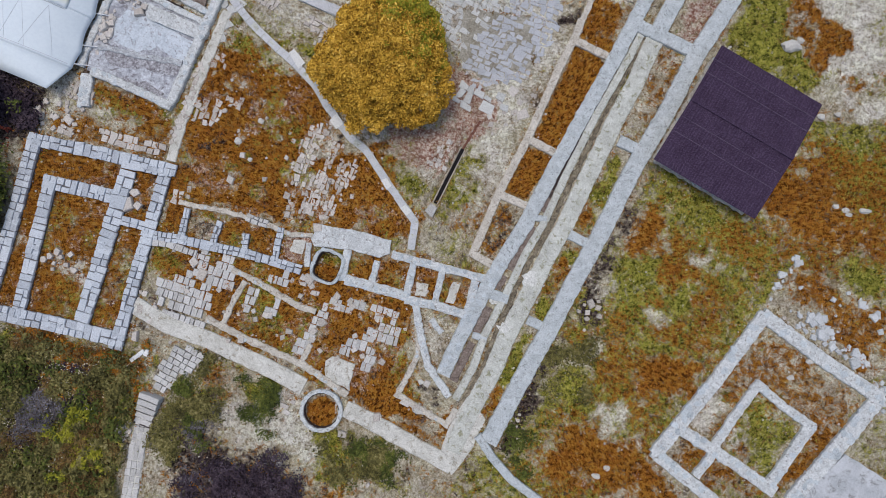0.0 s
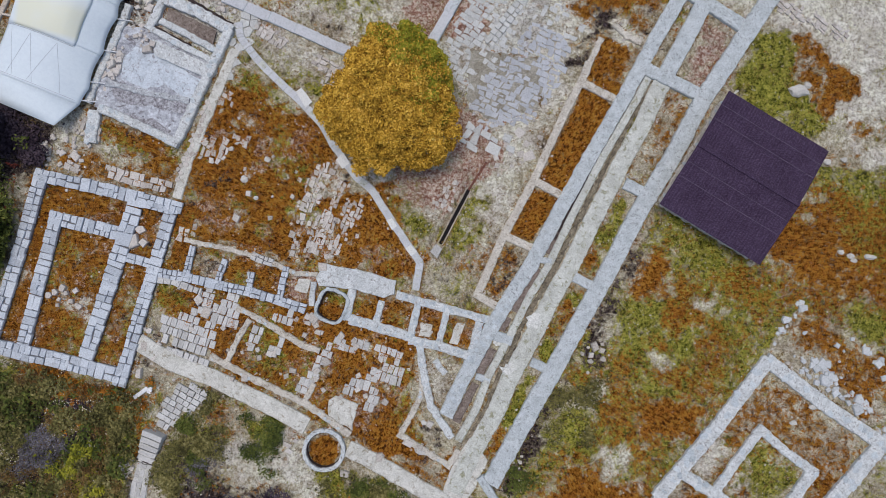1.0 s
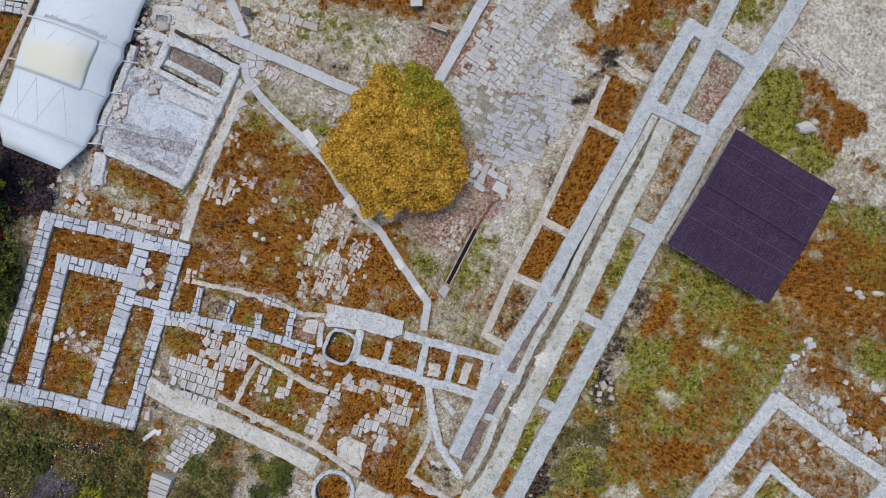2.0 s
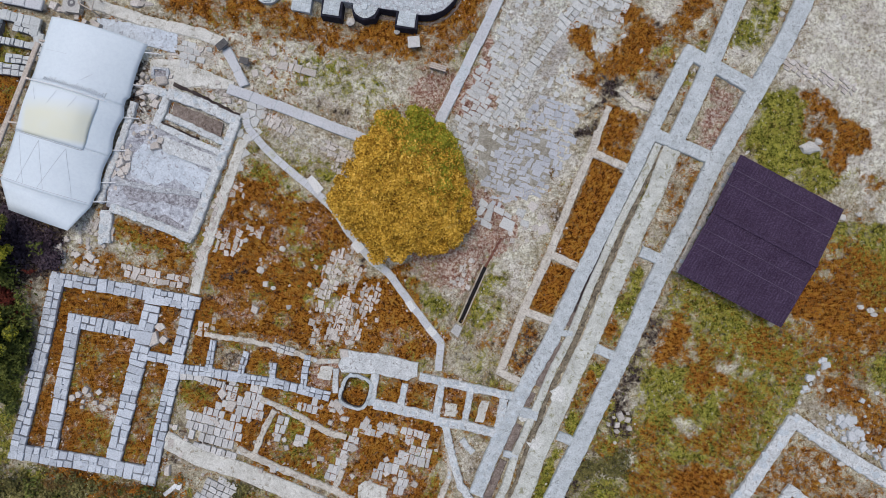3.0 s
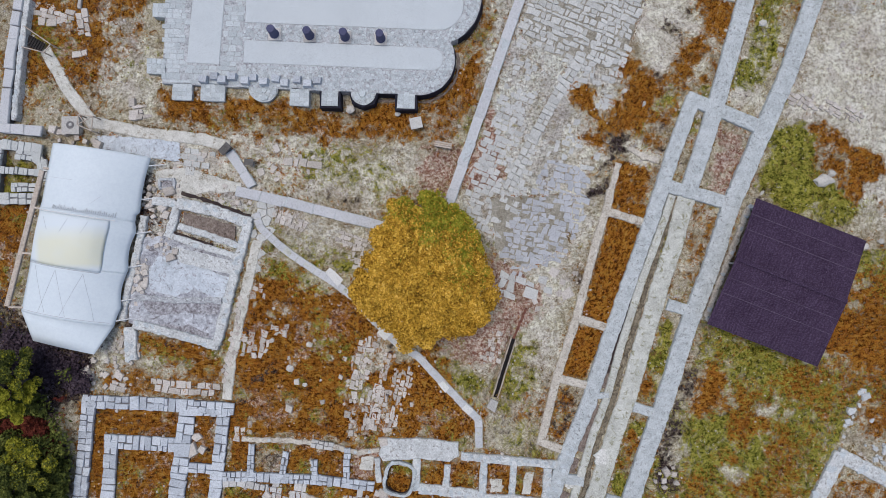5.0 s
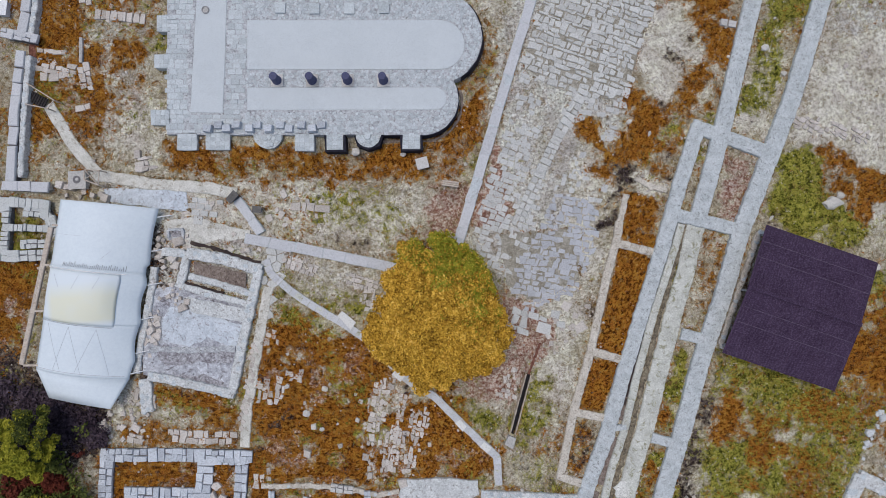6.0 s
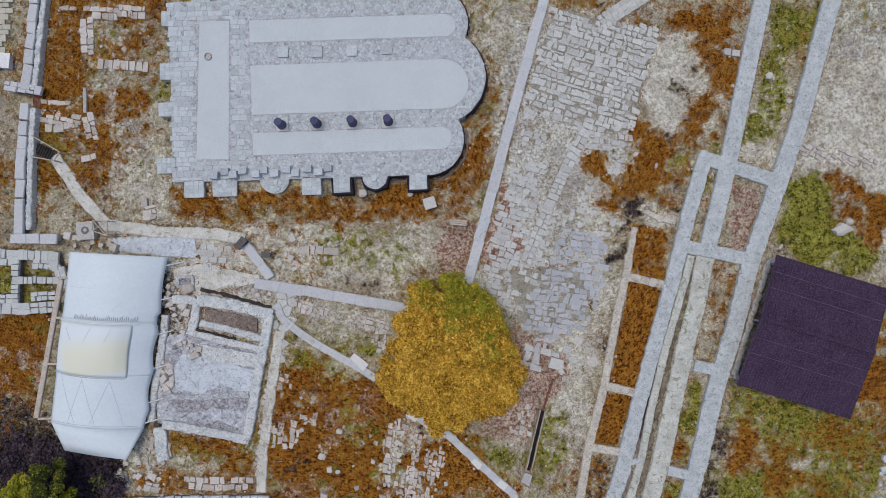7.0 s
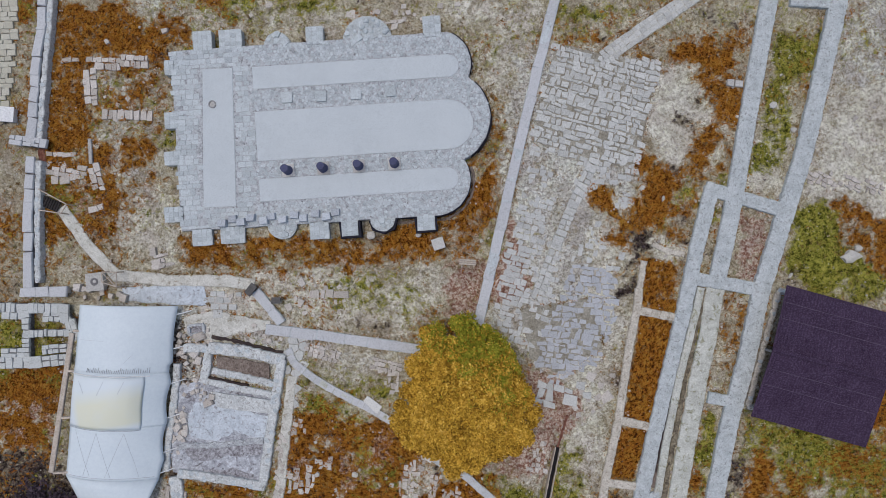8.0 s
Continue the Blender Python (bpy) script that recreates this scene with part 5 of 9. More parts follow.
    slabs += [[(-2.96, -5.58), (-0.91, -5.59), (-0.58, -7.61), (-1.34, -7.62), (-2.63, -7.49), (-2.28, -6.5)], [(-3.45, -7.8), (-2.47, -7.05), (-2.22, -7.91), (-3.3, -8.29)], [(-4.3, -8.05), (-3.25, -7.9), (-3.3, -8.6), (-4.24, -8.7)], [(-2.7, -8.25), (-1.75, -8.1), (-2.1, -9.7), (-2.88, -9.45)], [(-7.0, -8.6), (-6.25, -8.1), (-6.2, -9.25), (-6.85, -9.2)]]
    for poly in slabs:
        paving(h, turn, 0.34, 0.50, poly, -0.02, 0.1, M_SLAB, M_PAVER_BULK, "slab", 0.035, 0.24, 0.93, 60, True, (), "paving_rest", 0.1)
    rows = scatter([(-15.27, -4.07), (-8.38, -4.05), (-0.48, -5.95), (0.03, -10.35), (-4.11, -9.26), (-11.26, -7.59), (-14.94, -6.09)], 0.7, 0.27, 0.12, -0.02, 0.45)
    for x, y, wide, deep in ((-6.58, -1.48, 0.5, 0.48), (-16.36, -7.91, 0.42, 0.5), (-16.38, -9.56, 0.28, 0.6), (-15.7, -8.52, 0.3, 0.42), (-10.09, -8.81, 0.36, 0.44), (-10.82, -9.0, 0.3, 0.26), (-8.66, -7.13, 0.34, 0.4), (-7.02, -4.59, 0.28, 0.34), (-6.93, -4.95, 0.34, 0.24), (-6.23, -5.39, 0.34, 0.3),
                             (-7.0, -5.72, 0.3, 0.28), (-1.33, -12.19, 0.42, 0.48), (-3.21, -13.52, 0.5, 0.36), (0.27, -11.07, 0.62, 0.4), (0.95, -11.25, 0.5, 0.36), (1.33, -9.74, 0.34, 0.4), (-7.32, -7.91, 0.4, 0.3)):
        rows.append((RNG.integers(4), x, y, -0.04, wide, deep, RNG.uniform(0.16, 0.3), RNG.uniform(-0.5, 0.3)))
    lay(h, rows[::-1], CHUNKS, M_STONE, "stone", M_STONE_BULK, 120)


central_ruin()


# ---------------------------------------------------------------- the colonnaded street
M_BROWN_EARTH = surface_material("brown_earth", (0.12, 0.09, 0.075), (0.22, 0.175, 0.15), (0.34, 0.29, 0.25), 3.0, 26, (0.10, 0.07, 0.05))


M_STRIP = surface_material("worn_street_gravel", (0.40, 0.40, 0.36), (0.54, 0.55, 0.50), (0.66, 0.67, 0.62), 1.2, 34, (0.30, 0.29, 0.15))


M_BRIGHT_GRAVEL = surface_material("bright_gravel", (0.52, 0.52, 0.48), (0.66, 0.66, 0.62), (0.78, 0.78, 0.74), 2.0, 30, (0.42, 0.41, 0.36))


def street():
    h = thing("street_ruin", (8.31, 0.25), "long ruined street between two pale mortared walls", "ruin")
    east = [(21.92, 30.57), (19.85, 24.91), (18.27, 20.59)] + [(14.56, 12.38), (13.33, 8.75), (11.76, 4.94), (10.58, 1.35), (9.23, -2.38), (7.96, -5.94), (7.25, -7.83), (5.5, -12.67)]
    wall(h, east, 1.08, 0.24, -0.3, label="straight pale mortared wall", wob=0.045)
    west = [(12.48, 19.13), (12.24, 18.61)] + [(11.02, 15.36), (9.77, 11.71), (8.31, 7.83), (6.97, 4.2), (5.75, 0.54), (4.87, -1.39)]
    wall(h, west, 0.9, 0.22, label="wide pale wall beside a slot", wob=0.045)
    wall(h, [(4.87, -1.39), (4.14, -3.23), (3.41, -5.2), (2.86, -6.79), (2.21, -9.08)], 0.9, 0.215, label="wall with small stones bedded in its top", wob=0.045, rubble=0.55, small=0.24)
    wall(h, [(17.64, 31.08), (15.44, 24.04), (13.79, 18.53), (12.86, 15.71), (12.16, 13.73)], 1.05, 0.21, wob=0.03)
    wall(h, [(12.0, 13.2), (11.65, 12.05), (11.16, 10.14), (10.4, 8.15), (9.88, 6.42), (9.28, 4.58), (8.21, 1), (7.43, -1), (6.89, -2.74), (5.66, -6.31), (5.25, -8.16), (4.17, -11.07), (3.45, -13.57)], 1.1, 0.1, material=M_STRIP, label="sandy gravel strip", wob=0.04)
    wall(h, [(11.05, 13.2), (10.64, 11.96), (9.86, 9.9), (9.1, 7.96), (7.89, 4.35), (6.83, 0.78), (6.02, -1.22), (5.49, -2.96), (4.3, -6.51), (3.96, -8.34), (3.18, -10.44)], 0.46, 0.2, material=M_STRIP, label="narrow pale strip beside the drain", wob=0.025)
    part("drain", strip_shape([(11.35, 13.1), (10.94, 11.9), (10.29, 10.04), (9.6, 8.09), (8.45, 4.47), (7.31, 0.86), (6.59, -1.12), (5.92, -2.9), (4.93, -6.44), (4.55, -8.29), (3.69, -10.55)], 0.28, -0.2, 0.05, 0.07), M_DRAIN, h, "dark earth and weeds in the drain")
    part("slot", strip_shape([(9.66, 9.58), (8.86, 7.87), (8.21, 6.12), (7.63, 4.34), (7, 2.49)], 0.2, -0.2, 0.06, 0.02), M_EARTH_AND_SHADE, h, "dark slot along the wall")
    for pts in ([(7.14, 2.94), (6.64, 1.6)], [(6.37, 0.58), (5.26, -2.23)], [(4.98, -2.62), (4.69, -3.5)], [(4.38, -4.66), (3.8, -6.33)], [(3.68, -6.91), (2.88, -9.37)]):
        part("bed", strip_shape(pts, 0.52, -0.2, 0.06, 0.05), M_BROWN_EARTH, h, "brown earth bed")
    for pts, w in (([(12.07, 19.14), (14.37, 18.22), (16.5, 17.29)], 0.85), ([(10.79, 13.76), (12.72, 13.22), (14.64, 12.62)], 0.8), ([(10.66, 6.59), (12.34, 6.08)], 0.7),
                   ([(8.51, 0.45), (9.86, 0)], 0.6), ([(6.76, -5.03), (7.99, -5.39)], 0.6), ([(18.59, 29.86), (21.3, 29.34)], 0.5), ([(4.24, -3.83), (5.43, -4)], 0.6), ([(3.6, -6.47), (4.51, -6.54)], 0.4), ([(6.05, 1.11), (7.01, 1.15)], 0.4)):
        wall(h, pts, w, 0.212 if w > 0.6 else 0.2, wob=0.03)
    for q in ([(6.11, -2.37), (6.68, -2.0), (7.11, -2.48), (6.76, -3.13), (6.22, -3.04)], [(4.98, -5.67), (5.55, -5.33), (5.96, -5.68), (5.5, -6.1)], [(4.28, -3.88), (4.81, -3.96), (4.71, -4.4), (4.21, -4.34)]):
        part("bare_patch", plate_shape(q, -0.1, 0.118, 0.12, 0.15, 0.01), M_BRIGHT_GRAVEL, h, "bright worn patch of gravel")
    # thin bed walls on the west side
    for pts in ([(7.34, 13.57), (7.09, 12.43), (6.41, 10.43), (5.17, 5.88), (3.88, 2.17), (3.15, -0.72), (2.87, -1.63)], [(7.19, 12.24), (9.39, 11.53)], [(5.18, 5.82), (7.01, 5.2)], [(3.87, 2.27), (5.79, 1.73)], [(2.71, -1.52), (4.19, -2.12)]):
        wall(h, pts, 0.5, 0.16, material=M_EARTH_WALL, wob=0.035)
    for pts in ([(7.3, 13.4), (7.6, 14.3), (7.85, 15.2)], [(8.5, 16.2), (9.4, 15.55), (10.3, 15.3)]):
        wall(h, pts, 0.36, 0.11, material=M_EARTH_WALL, wob=0.07)
    part("gravel_apron", plate_shape([(3.83, -10.12), (5.12, -11.37), (4.69, -13.07), (3.68, -15), (2.79, -13.7), (3.18, -11.76)], -0.1, 0.08, 0.06), M_SAND, h)
    wall(h, [(4.83, -12.34), (5.9, -13.54), (7.2, -14.63), (9.25, -15.75)], 0.5, 0.3, label="curved curb of the drain", wob=0.02)


M_DRAIN = surface_material("weedy_drain", (0.07, 0.055, 0.04), (0.20, 0.17, 0.12), (0.36, 0.31, 0.22), 2.0, 24, (0.06, 0.045, 0.03))
street()


# ---------------------------------------------------------------- the house in the south-east
M_SMOOTH_FLOOR = surface_material("smooth_grey_mortar", (0.40, 0.42, 0.44), (0.50, 0.52, 0.54), (0.58, 0.60, 0.62), 0.9, 30, (0.34, 0.34, 0.34), grain=0.25)


def south_east_house():
    h = thing("south_east_ruin", (22.17, -8.73), "square ruined house with a smaller square room, pale capped walls", "ruin")
    for pts, w in (([(21.05, -2.51), (18.65, -6.87), (15.57, -11.92)], 0.85), ([(20.82, -2.54), (24.58, -4.59), (28.76, -6.58)], 0.85), ([(28.72, -6.31), (26.95, -9.15), (24.09, -13.51)], 0.95),
                   ([(15.41, -11.74), (17.26, -12.82), (19.7, -14.23)], 0.75), ([(21.28, -6.61), (20.21, -8.55), (19.08, -10.85)], 0.56), ([(21.06, -6.71), (22.96, -7.93), (24.9, -8.88)], 0.54),
                   ([(24.79, -8.62), (23.84, -10.48), (22.67, -12.77)], 0.7), ([(16.87, -10.15), (19.64, -11.38), (23.06, -13.05)], 0.72), ([(19.07, -11.26), (18.19, -12.85)], 0.55)):
        wall(h, pts, w, 0.22 + 0.003 * RNG.random(), material=M_PALE_WALL, wob=0.05, rubble=0.42, small=0.36)
    part("floor_slab", plate_shape([(26.98, -10.15), (30.99, -11.89), (31.4, -14.92), (24.23, -15.98), (24.25, -13.58)], -0.1, 0.22, 0.03), M_SMOOTH_FLOOR, h, "smooth grey mortar floor")


south_east_house()


# ---------------------------------------------------------------- the basilica on its podium
BZ = 0.55


def rounded(x0, x1, y0, y1, n=12):
    """A bar with one round end, in the basilica's own axes."""
    r = (y1 - y0) / 2
    return [(x0, y1), (x0, y0)] + [(x1 - r + r * math.cos(a), (y0 + y1) / 2 + r * math.sin(a)) for a in np.linspace(-math.pi / 2, math.pi / 2, n)]


M_DARK_FACE = surface_material("dark_wall_face", (0.012, 0.012, 0.02), (0.02, 0.02, 0.032), (0.035, 0.035, 0.05), 3.0, 30)


def basilica():
    o, e, s = Vector((-19.59, 20.16)), Vector((-4.48, 19.39)), Vector((-18.37, 30.96))
    ux = (e - o).normalized()
    uy = Vector((-ux.y, ux.x))
    deep = (s - o).dot(uy)

    def at(*pts):
        return [tuple(o + ux * x + uy * y) for x, y in pts]

    def own(p):
        d = Vector(p) - o
        return d.dot(ux), d.dot(uy)

    h = thing("basilica_ruin", tuple(o + ux * 9 + uy * deep / 2), "three-aisled basilica ruin with grey gravel floors on a podium", "ruin")
    def through_three(a, b, c, n):
        """Points on the circle through three points, from a by b to c."""
        (ax, ay), (bx, by), (cx, cy) = a, b, c
        d = 2 * (ax * (by - cy) + bx * (cy - ay) + cx * (ay - by))
        ux_ = ((ax * ax + ay * ay) * (by - cy) + (bx * bx + by * by) * (cy - ay) + (cx * cx + cy * cy) * (ay - by)) / d
        uy_ = ((ax * ax + ay * ay) * (cx - bx) + (bx * bx + by * by) * (ax - cx) + (cx * cx + cy * cy) * (bx - ax)) / d
        r = math.hypot(ax - ux_, ay - uy_)
        a0, a1 = math.atan2(ay - uy_, ax - ux_), math.atan2(cy - uy_, cx - ux_)
        return [(ux_ + r * math.cos(t), uy_ + r * math.sin(t)) for t in np.linspace(a0, a1, n)]

    out = [(0, 0)]
    out += through_three(*(own(p) for p in [(-4.49, 19.36), (-2.12, 20.92), (-2.28, 22.48)]), 12)
    n_south = len(out)
    out += through_three(*(own(p) for p in [(-2.24, 22.54), (-0.45, 24.76), (-1.47, 27.38)]), 14)
    out += through_three(*(own(p) for p in [(-1.46, 27.45), (-1.22, 28.69), (-2.46, 30.28)]), 12)
    out += [(0, deep)]
    outline = at(*out)
    pod = part("podium", plate_shape(outline, -0.6, BZ, 0.02, 0.4, 0.03), M_OLD_WALL, h, "podium of pale rubble masonry")
    # floors: narthex, two aisles, nave
    x0 = own((-14.51, 25.36))[0]
    floors = [[own((-18.1, 21.41)), own((-16.15, 21.29)), own((-15.47, 29.57)), own((-17.26, 29.68))]]
    for px in ([(-14.98, 21.39), (-14.84, 22.74), (-2.77, 21.26)], [(-14.71, 23.81), (-14.38, 26.78), (-1.51, 24.46)], [(-14.23, 28.13), (-14.08, 29.48), (-1.96, 28.21)]):
        a, b, c = (own(p) for p in px)
        floors.append(rounded(x0, c[0], a[1], b[1]))
    for f in floors:
        part("gravel_floor", plate_shape(at(*f), BZ - 0.05, BZ + 0.035, 0.01, 0.5, 0.02), M_GRAVEL, h, "smooth grey gravel floor")
    # buttresses and little apses on the two long sides and the west front
    def stub(px0, px1, zz=0.55, material=M_MORTAR):
        (xa, ya), (xb, yb) = own(px0), own(px1)
        xa, xb, ya, yb = min(xa, xb), max(xa, xb), min(ya, yb), max(ya, yb)
        b = part("buttress", plate_shape(at((xa, ya), (xb, ya), (xb, yb), (xa, yb)), -0.6, zz, 0.015, 0.5, 0.03), material, h)
        rows = []
        nx, ny = max(1, round((xb - xa) / 0.3)), max(1, round((yb - ya) / 0.26))
        for i in range(nx):
            for j in range(ny):
                p = at((xa + (i + 0.5) * (xb - xa) / nx, ya + (j + 0.5) * (yb - ya) / ny))[0]
                rows.append((RNG.integers(8), *p, zz - 0.04, (xb - xa) / nx - 0.012, (yb - ya) / ny - 0.012, 0.05 * RNG.uniform(0.9, 1.15), math.atan2(ux.y, ux.x)))
        lay(b, rows, BLOCKS, M_WALL_TOP, "block", M_RUBBLE, 30)

    for a, b in ([(-18.98, 19.21), (-17.79, 20.12)], [(-17.29, 19.15), (-15.83, 20.07)], [(-11.96, 18.8), (-10.8, 19.75)], [(-20.5, 20.81), (-19.33, 21.63)], [(-20.13, 24.21), (-18.96, 24.93)],
                 [(-19.86, 26.4), (-18.7, 27.29)], [(-19.54, 29.62), (-18.36, 30.41)], [(-17.67, 30.81), (-16.52, 31.95)], [(-16.11, 30.7), (-14.72, 31.84)], [(-10.89, 30.43), (-9.85, 31.45)], [(-3.85, 30.1), (-2.76, 31.28)]):
        stub(a, b)
    for a, b in ([(-10.06, 18.78), (-9.07, 19.75)], [(-5.53, 18.59), (-4.47, 19.49)]):
        stub(a, b, 0.54)
    for c, rad, way in (((-13.54, 19.87), 0.85, -1), ((-7.56, 19.51), 0.72, -1), ((-12.67, 30.64), 0.8, 1), ((-7.25, 30.29), 1.5, 1)):
        cx, cy = own(c)
        n = part("niche", plate_shape(at(*[(cx + rad * math.cos(a), cy + way * rad * math.sin(a)) for a in np.linspace(-0.25, math.pi + 0.25, 14)][:: way]), -0.6, 0.535, 0.02, 0.3, 0.03), M_MORTAR, h, "small rounded niche wall")
        lay(n, scatter(at(*[(cx + rad * 0.9 * math.cos(a), cy + way * rad * 0.9 * math.sin(a)) for a in np.linspace(0, math.pi, 9)]), 0.3, 0.28, 0.07, 0.52), ROUGH, M_WALL_TOP, "stone", M_RUBBLE, 12)
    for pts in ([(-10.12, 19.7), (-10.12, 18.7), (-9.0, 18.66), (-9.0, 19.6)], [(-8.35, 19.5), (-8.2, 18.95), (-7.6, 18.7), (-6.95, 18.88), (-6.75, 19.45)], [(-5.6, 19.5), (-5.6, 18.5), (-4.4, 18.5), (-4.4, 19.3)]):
        part("dark_facing", strip_shape(pts, 0.13, -0.6, 0.5, 0.01, 0.3, 0.0), M_DARK_FACE, h, "dark face of the niche")
    # flat stones bedded in the wall tops, larger in the west, leaving the floors free
    free = [at(*f) for f in floors]
    t = math.atan2(ux.y, ux.x)
    xw = own((-14.61, 25.37))[0]
    paving(pod, t, 0.42, 0.3, at((0.05, 0.05), (xw, 0.05), (xw, deep - 0.05), (0.05, deep - 0.05)), BZ - 0.03, 0.042, M_WALL_TOP, M_RUBBLE, "top_stone", 0.018, 0.3, 0.97, 200, True, free, "top_stone_rest", 0.03)
    east = at((xw, 0.05), *[(x - 0.08 if x > xw + 6 else x, min(max(y, 0.05), deep - 0.05)) for x, y in out[1:-1]], (xw, deep - 0.05))
    paving(pod, t, 0.2, 0.17, east, BZ - 0.03, 0.04, M_WALL_TOP, M_RUBBLE, "top_stone", 0.02, 0.34, 0.88, 0, False, free, "top_stone_rest")
    # raised blocks along the south wall
    k = 0
    for x in np.arange(own((-17.12, 20.48))[0], own((-10.11, 20.08))[0], 0.62):
        p = at((x + RNG.uniform(-0.1, 0.1), 0.32 + 0.22 * (k % 2)))[0]
        lay(pod, [(k % 8, *p, BZ - 0.02, 0.5, 0.42, RNG.uniform(0.2, 0.42), math.atan2(ux.y, ux.x) + RNG.normal(0, 0.05))], BLOCKS, M_ASHLAR, "block", M_RUBBLE)
        k += 1
    # square pads of the lost north columns
    for p in [(-12.41, 27.4), (-10.38, 27.24), (-8.29, 27.13), (-6.21, 27.06)]:
        part("column_pad", plate_shape([tuple(Vector(p) + ux * a + uy * b) for a, b in ((-0.3, -0.3), (0.3, -0.3), (0.3, 0.3), (-0.3, 0.3))], BZ - 0.02, BZ + 0.12, 0.0, 1, 0.02), M_WALL_TOP, h)
    # dark face of restored eastern walls, pale foot, dark strip painting the gap's shade
    xs = own((-6.88, 19.5))[0]
    rim = [Vector(p) for p in [(xs, 0)] + out[1:-1]]
    push = []
    for k, p in enumerate(rim):
        d = (rim[min(k + 1, len(rim) - 1)] - rim[max(k - 1, 0)]).normalized()
        push.append(Vector((d.y, -d.x)))
    ring = lambda o, n=None: at(*[tuple(p + m * o) for p, m in list(zip(rim, push))[:n]])
    n_main = n_south + 14
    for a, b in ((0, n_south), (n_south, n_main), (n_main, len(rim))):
        part("dark_facing", strip_shape(ring(0.035)[a + (a > 0):b - 1], 0.06, -0.6, BZ - 0.03, 0.0, 0.4, 0.0), M_DARK_FACE, h, "dark face of the wall")
        # dark strip paints the shadow in the narrow ditch
        part("damp_gap", strip_shape(ring(0.1)[a + (a > 0) * 2:b - 2], 0.09, -0.5, 0.0 if a else -0.42, 0.03), M_EARTH_AND_SHADE, h, "dark strip for the shaded gap along the wall")
    part("footing", strip_shape(ring(0.24, n_south - 1), 0.16, -0.7, -0.2, 0.05), M_BROWN_EARTH, h, "pale footing at the wall's base")
    return at, own, ux


BAS_AT, BAS_OWN, BAS_X = basilica()


def column(p, tall):
    """A worn round stump on a square plinth."""
    h = thing("column_stump", (*p, BZ), "dark grey stone column stump on the basilica wall", "column", "columns of the basilica")
    bm = bmesh.new()
    rings = []
    for z, r in ((0.10, 0.27), (0.14, 0.29), (0.2, 0.26), (tall * 0.6, 0.245), (tall - 0.04, 0.24), (tall, 0.21)):
        rings.append([bm.verts.new((p[0] + r * math.cos(a) * RNG.uniform(0.97, 1.02), p[1] + r * math.sin(a), BZ + z)) for a in np.linspace(0, 2 * math.pi, 17)[:-1]])
    for a, b in zip(rings, rings[1:]):
        for k in range(16):
            bm.faces.new((a[k], a[(k + 1) % 16], b[(k + 1) % 16], b[k]))
    bm.faces.new(rings[-1])
    part("shaft", bm, M_COLUMN, h, smooth=False)
    part("plinth", plate_shape([(p[0] + a, p[1] + b) for a, b in ((-0.36, -0.36), (0.36, -0.36), (0.36, 0.36), (-0.36, 0.36))], BZ - 0.02, BZ + 0.1, 0, 1, 0.02), M_SLAB, h)


M_COLUMN = stone_material("dark_column_stone", (0.055, 0.06, 0.12), (0.08, 0.085, 0.16), (0.11, 0.115, 0.20), (0.05, 0.05, 0.06), 0.6)
for q in [(-12.82, 23.04), (-10.72, 22.93), (-8.6, 22.82), (-6.47, 22.71)]:
    column(q, 0.95)

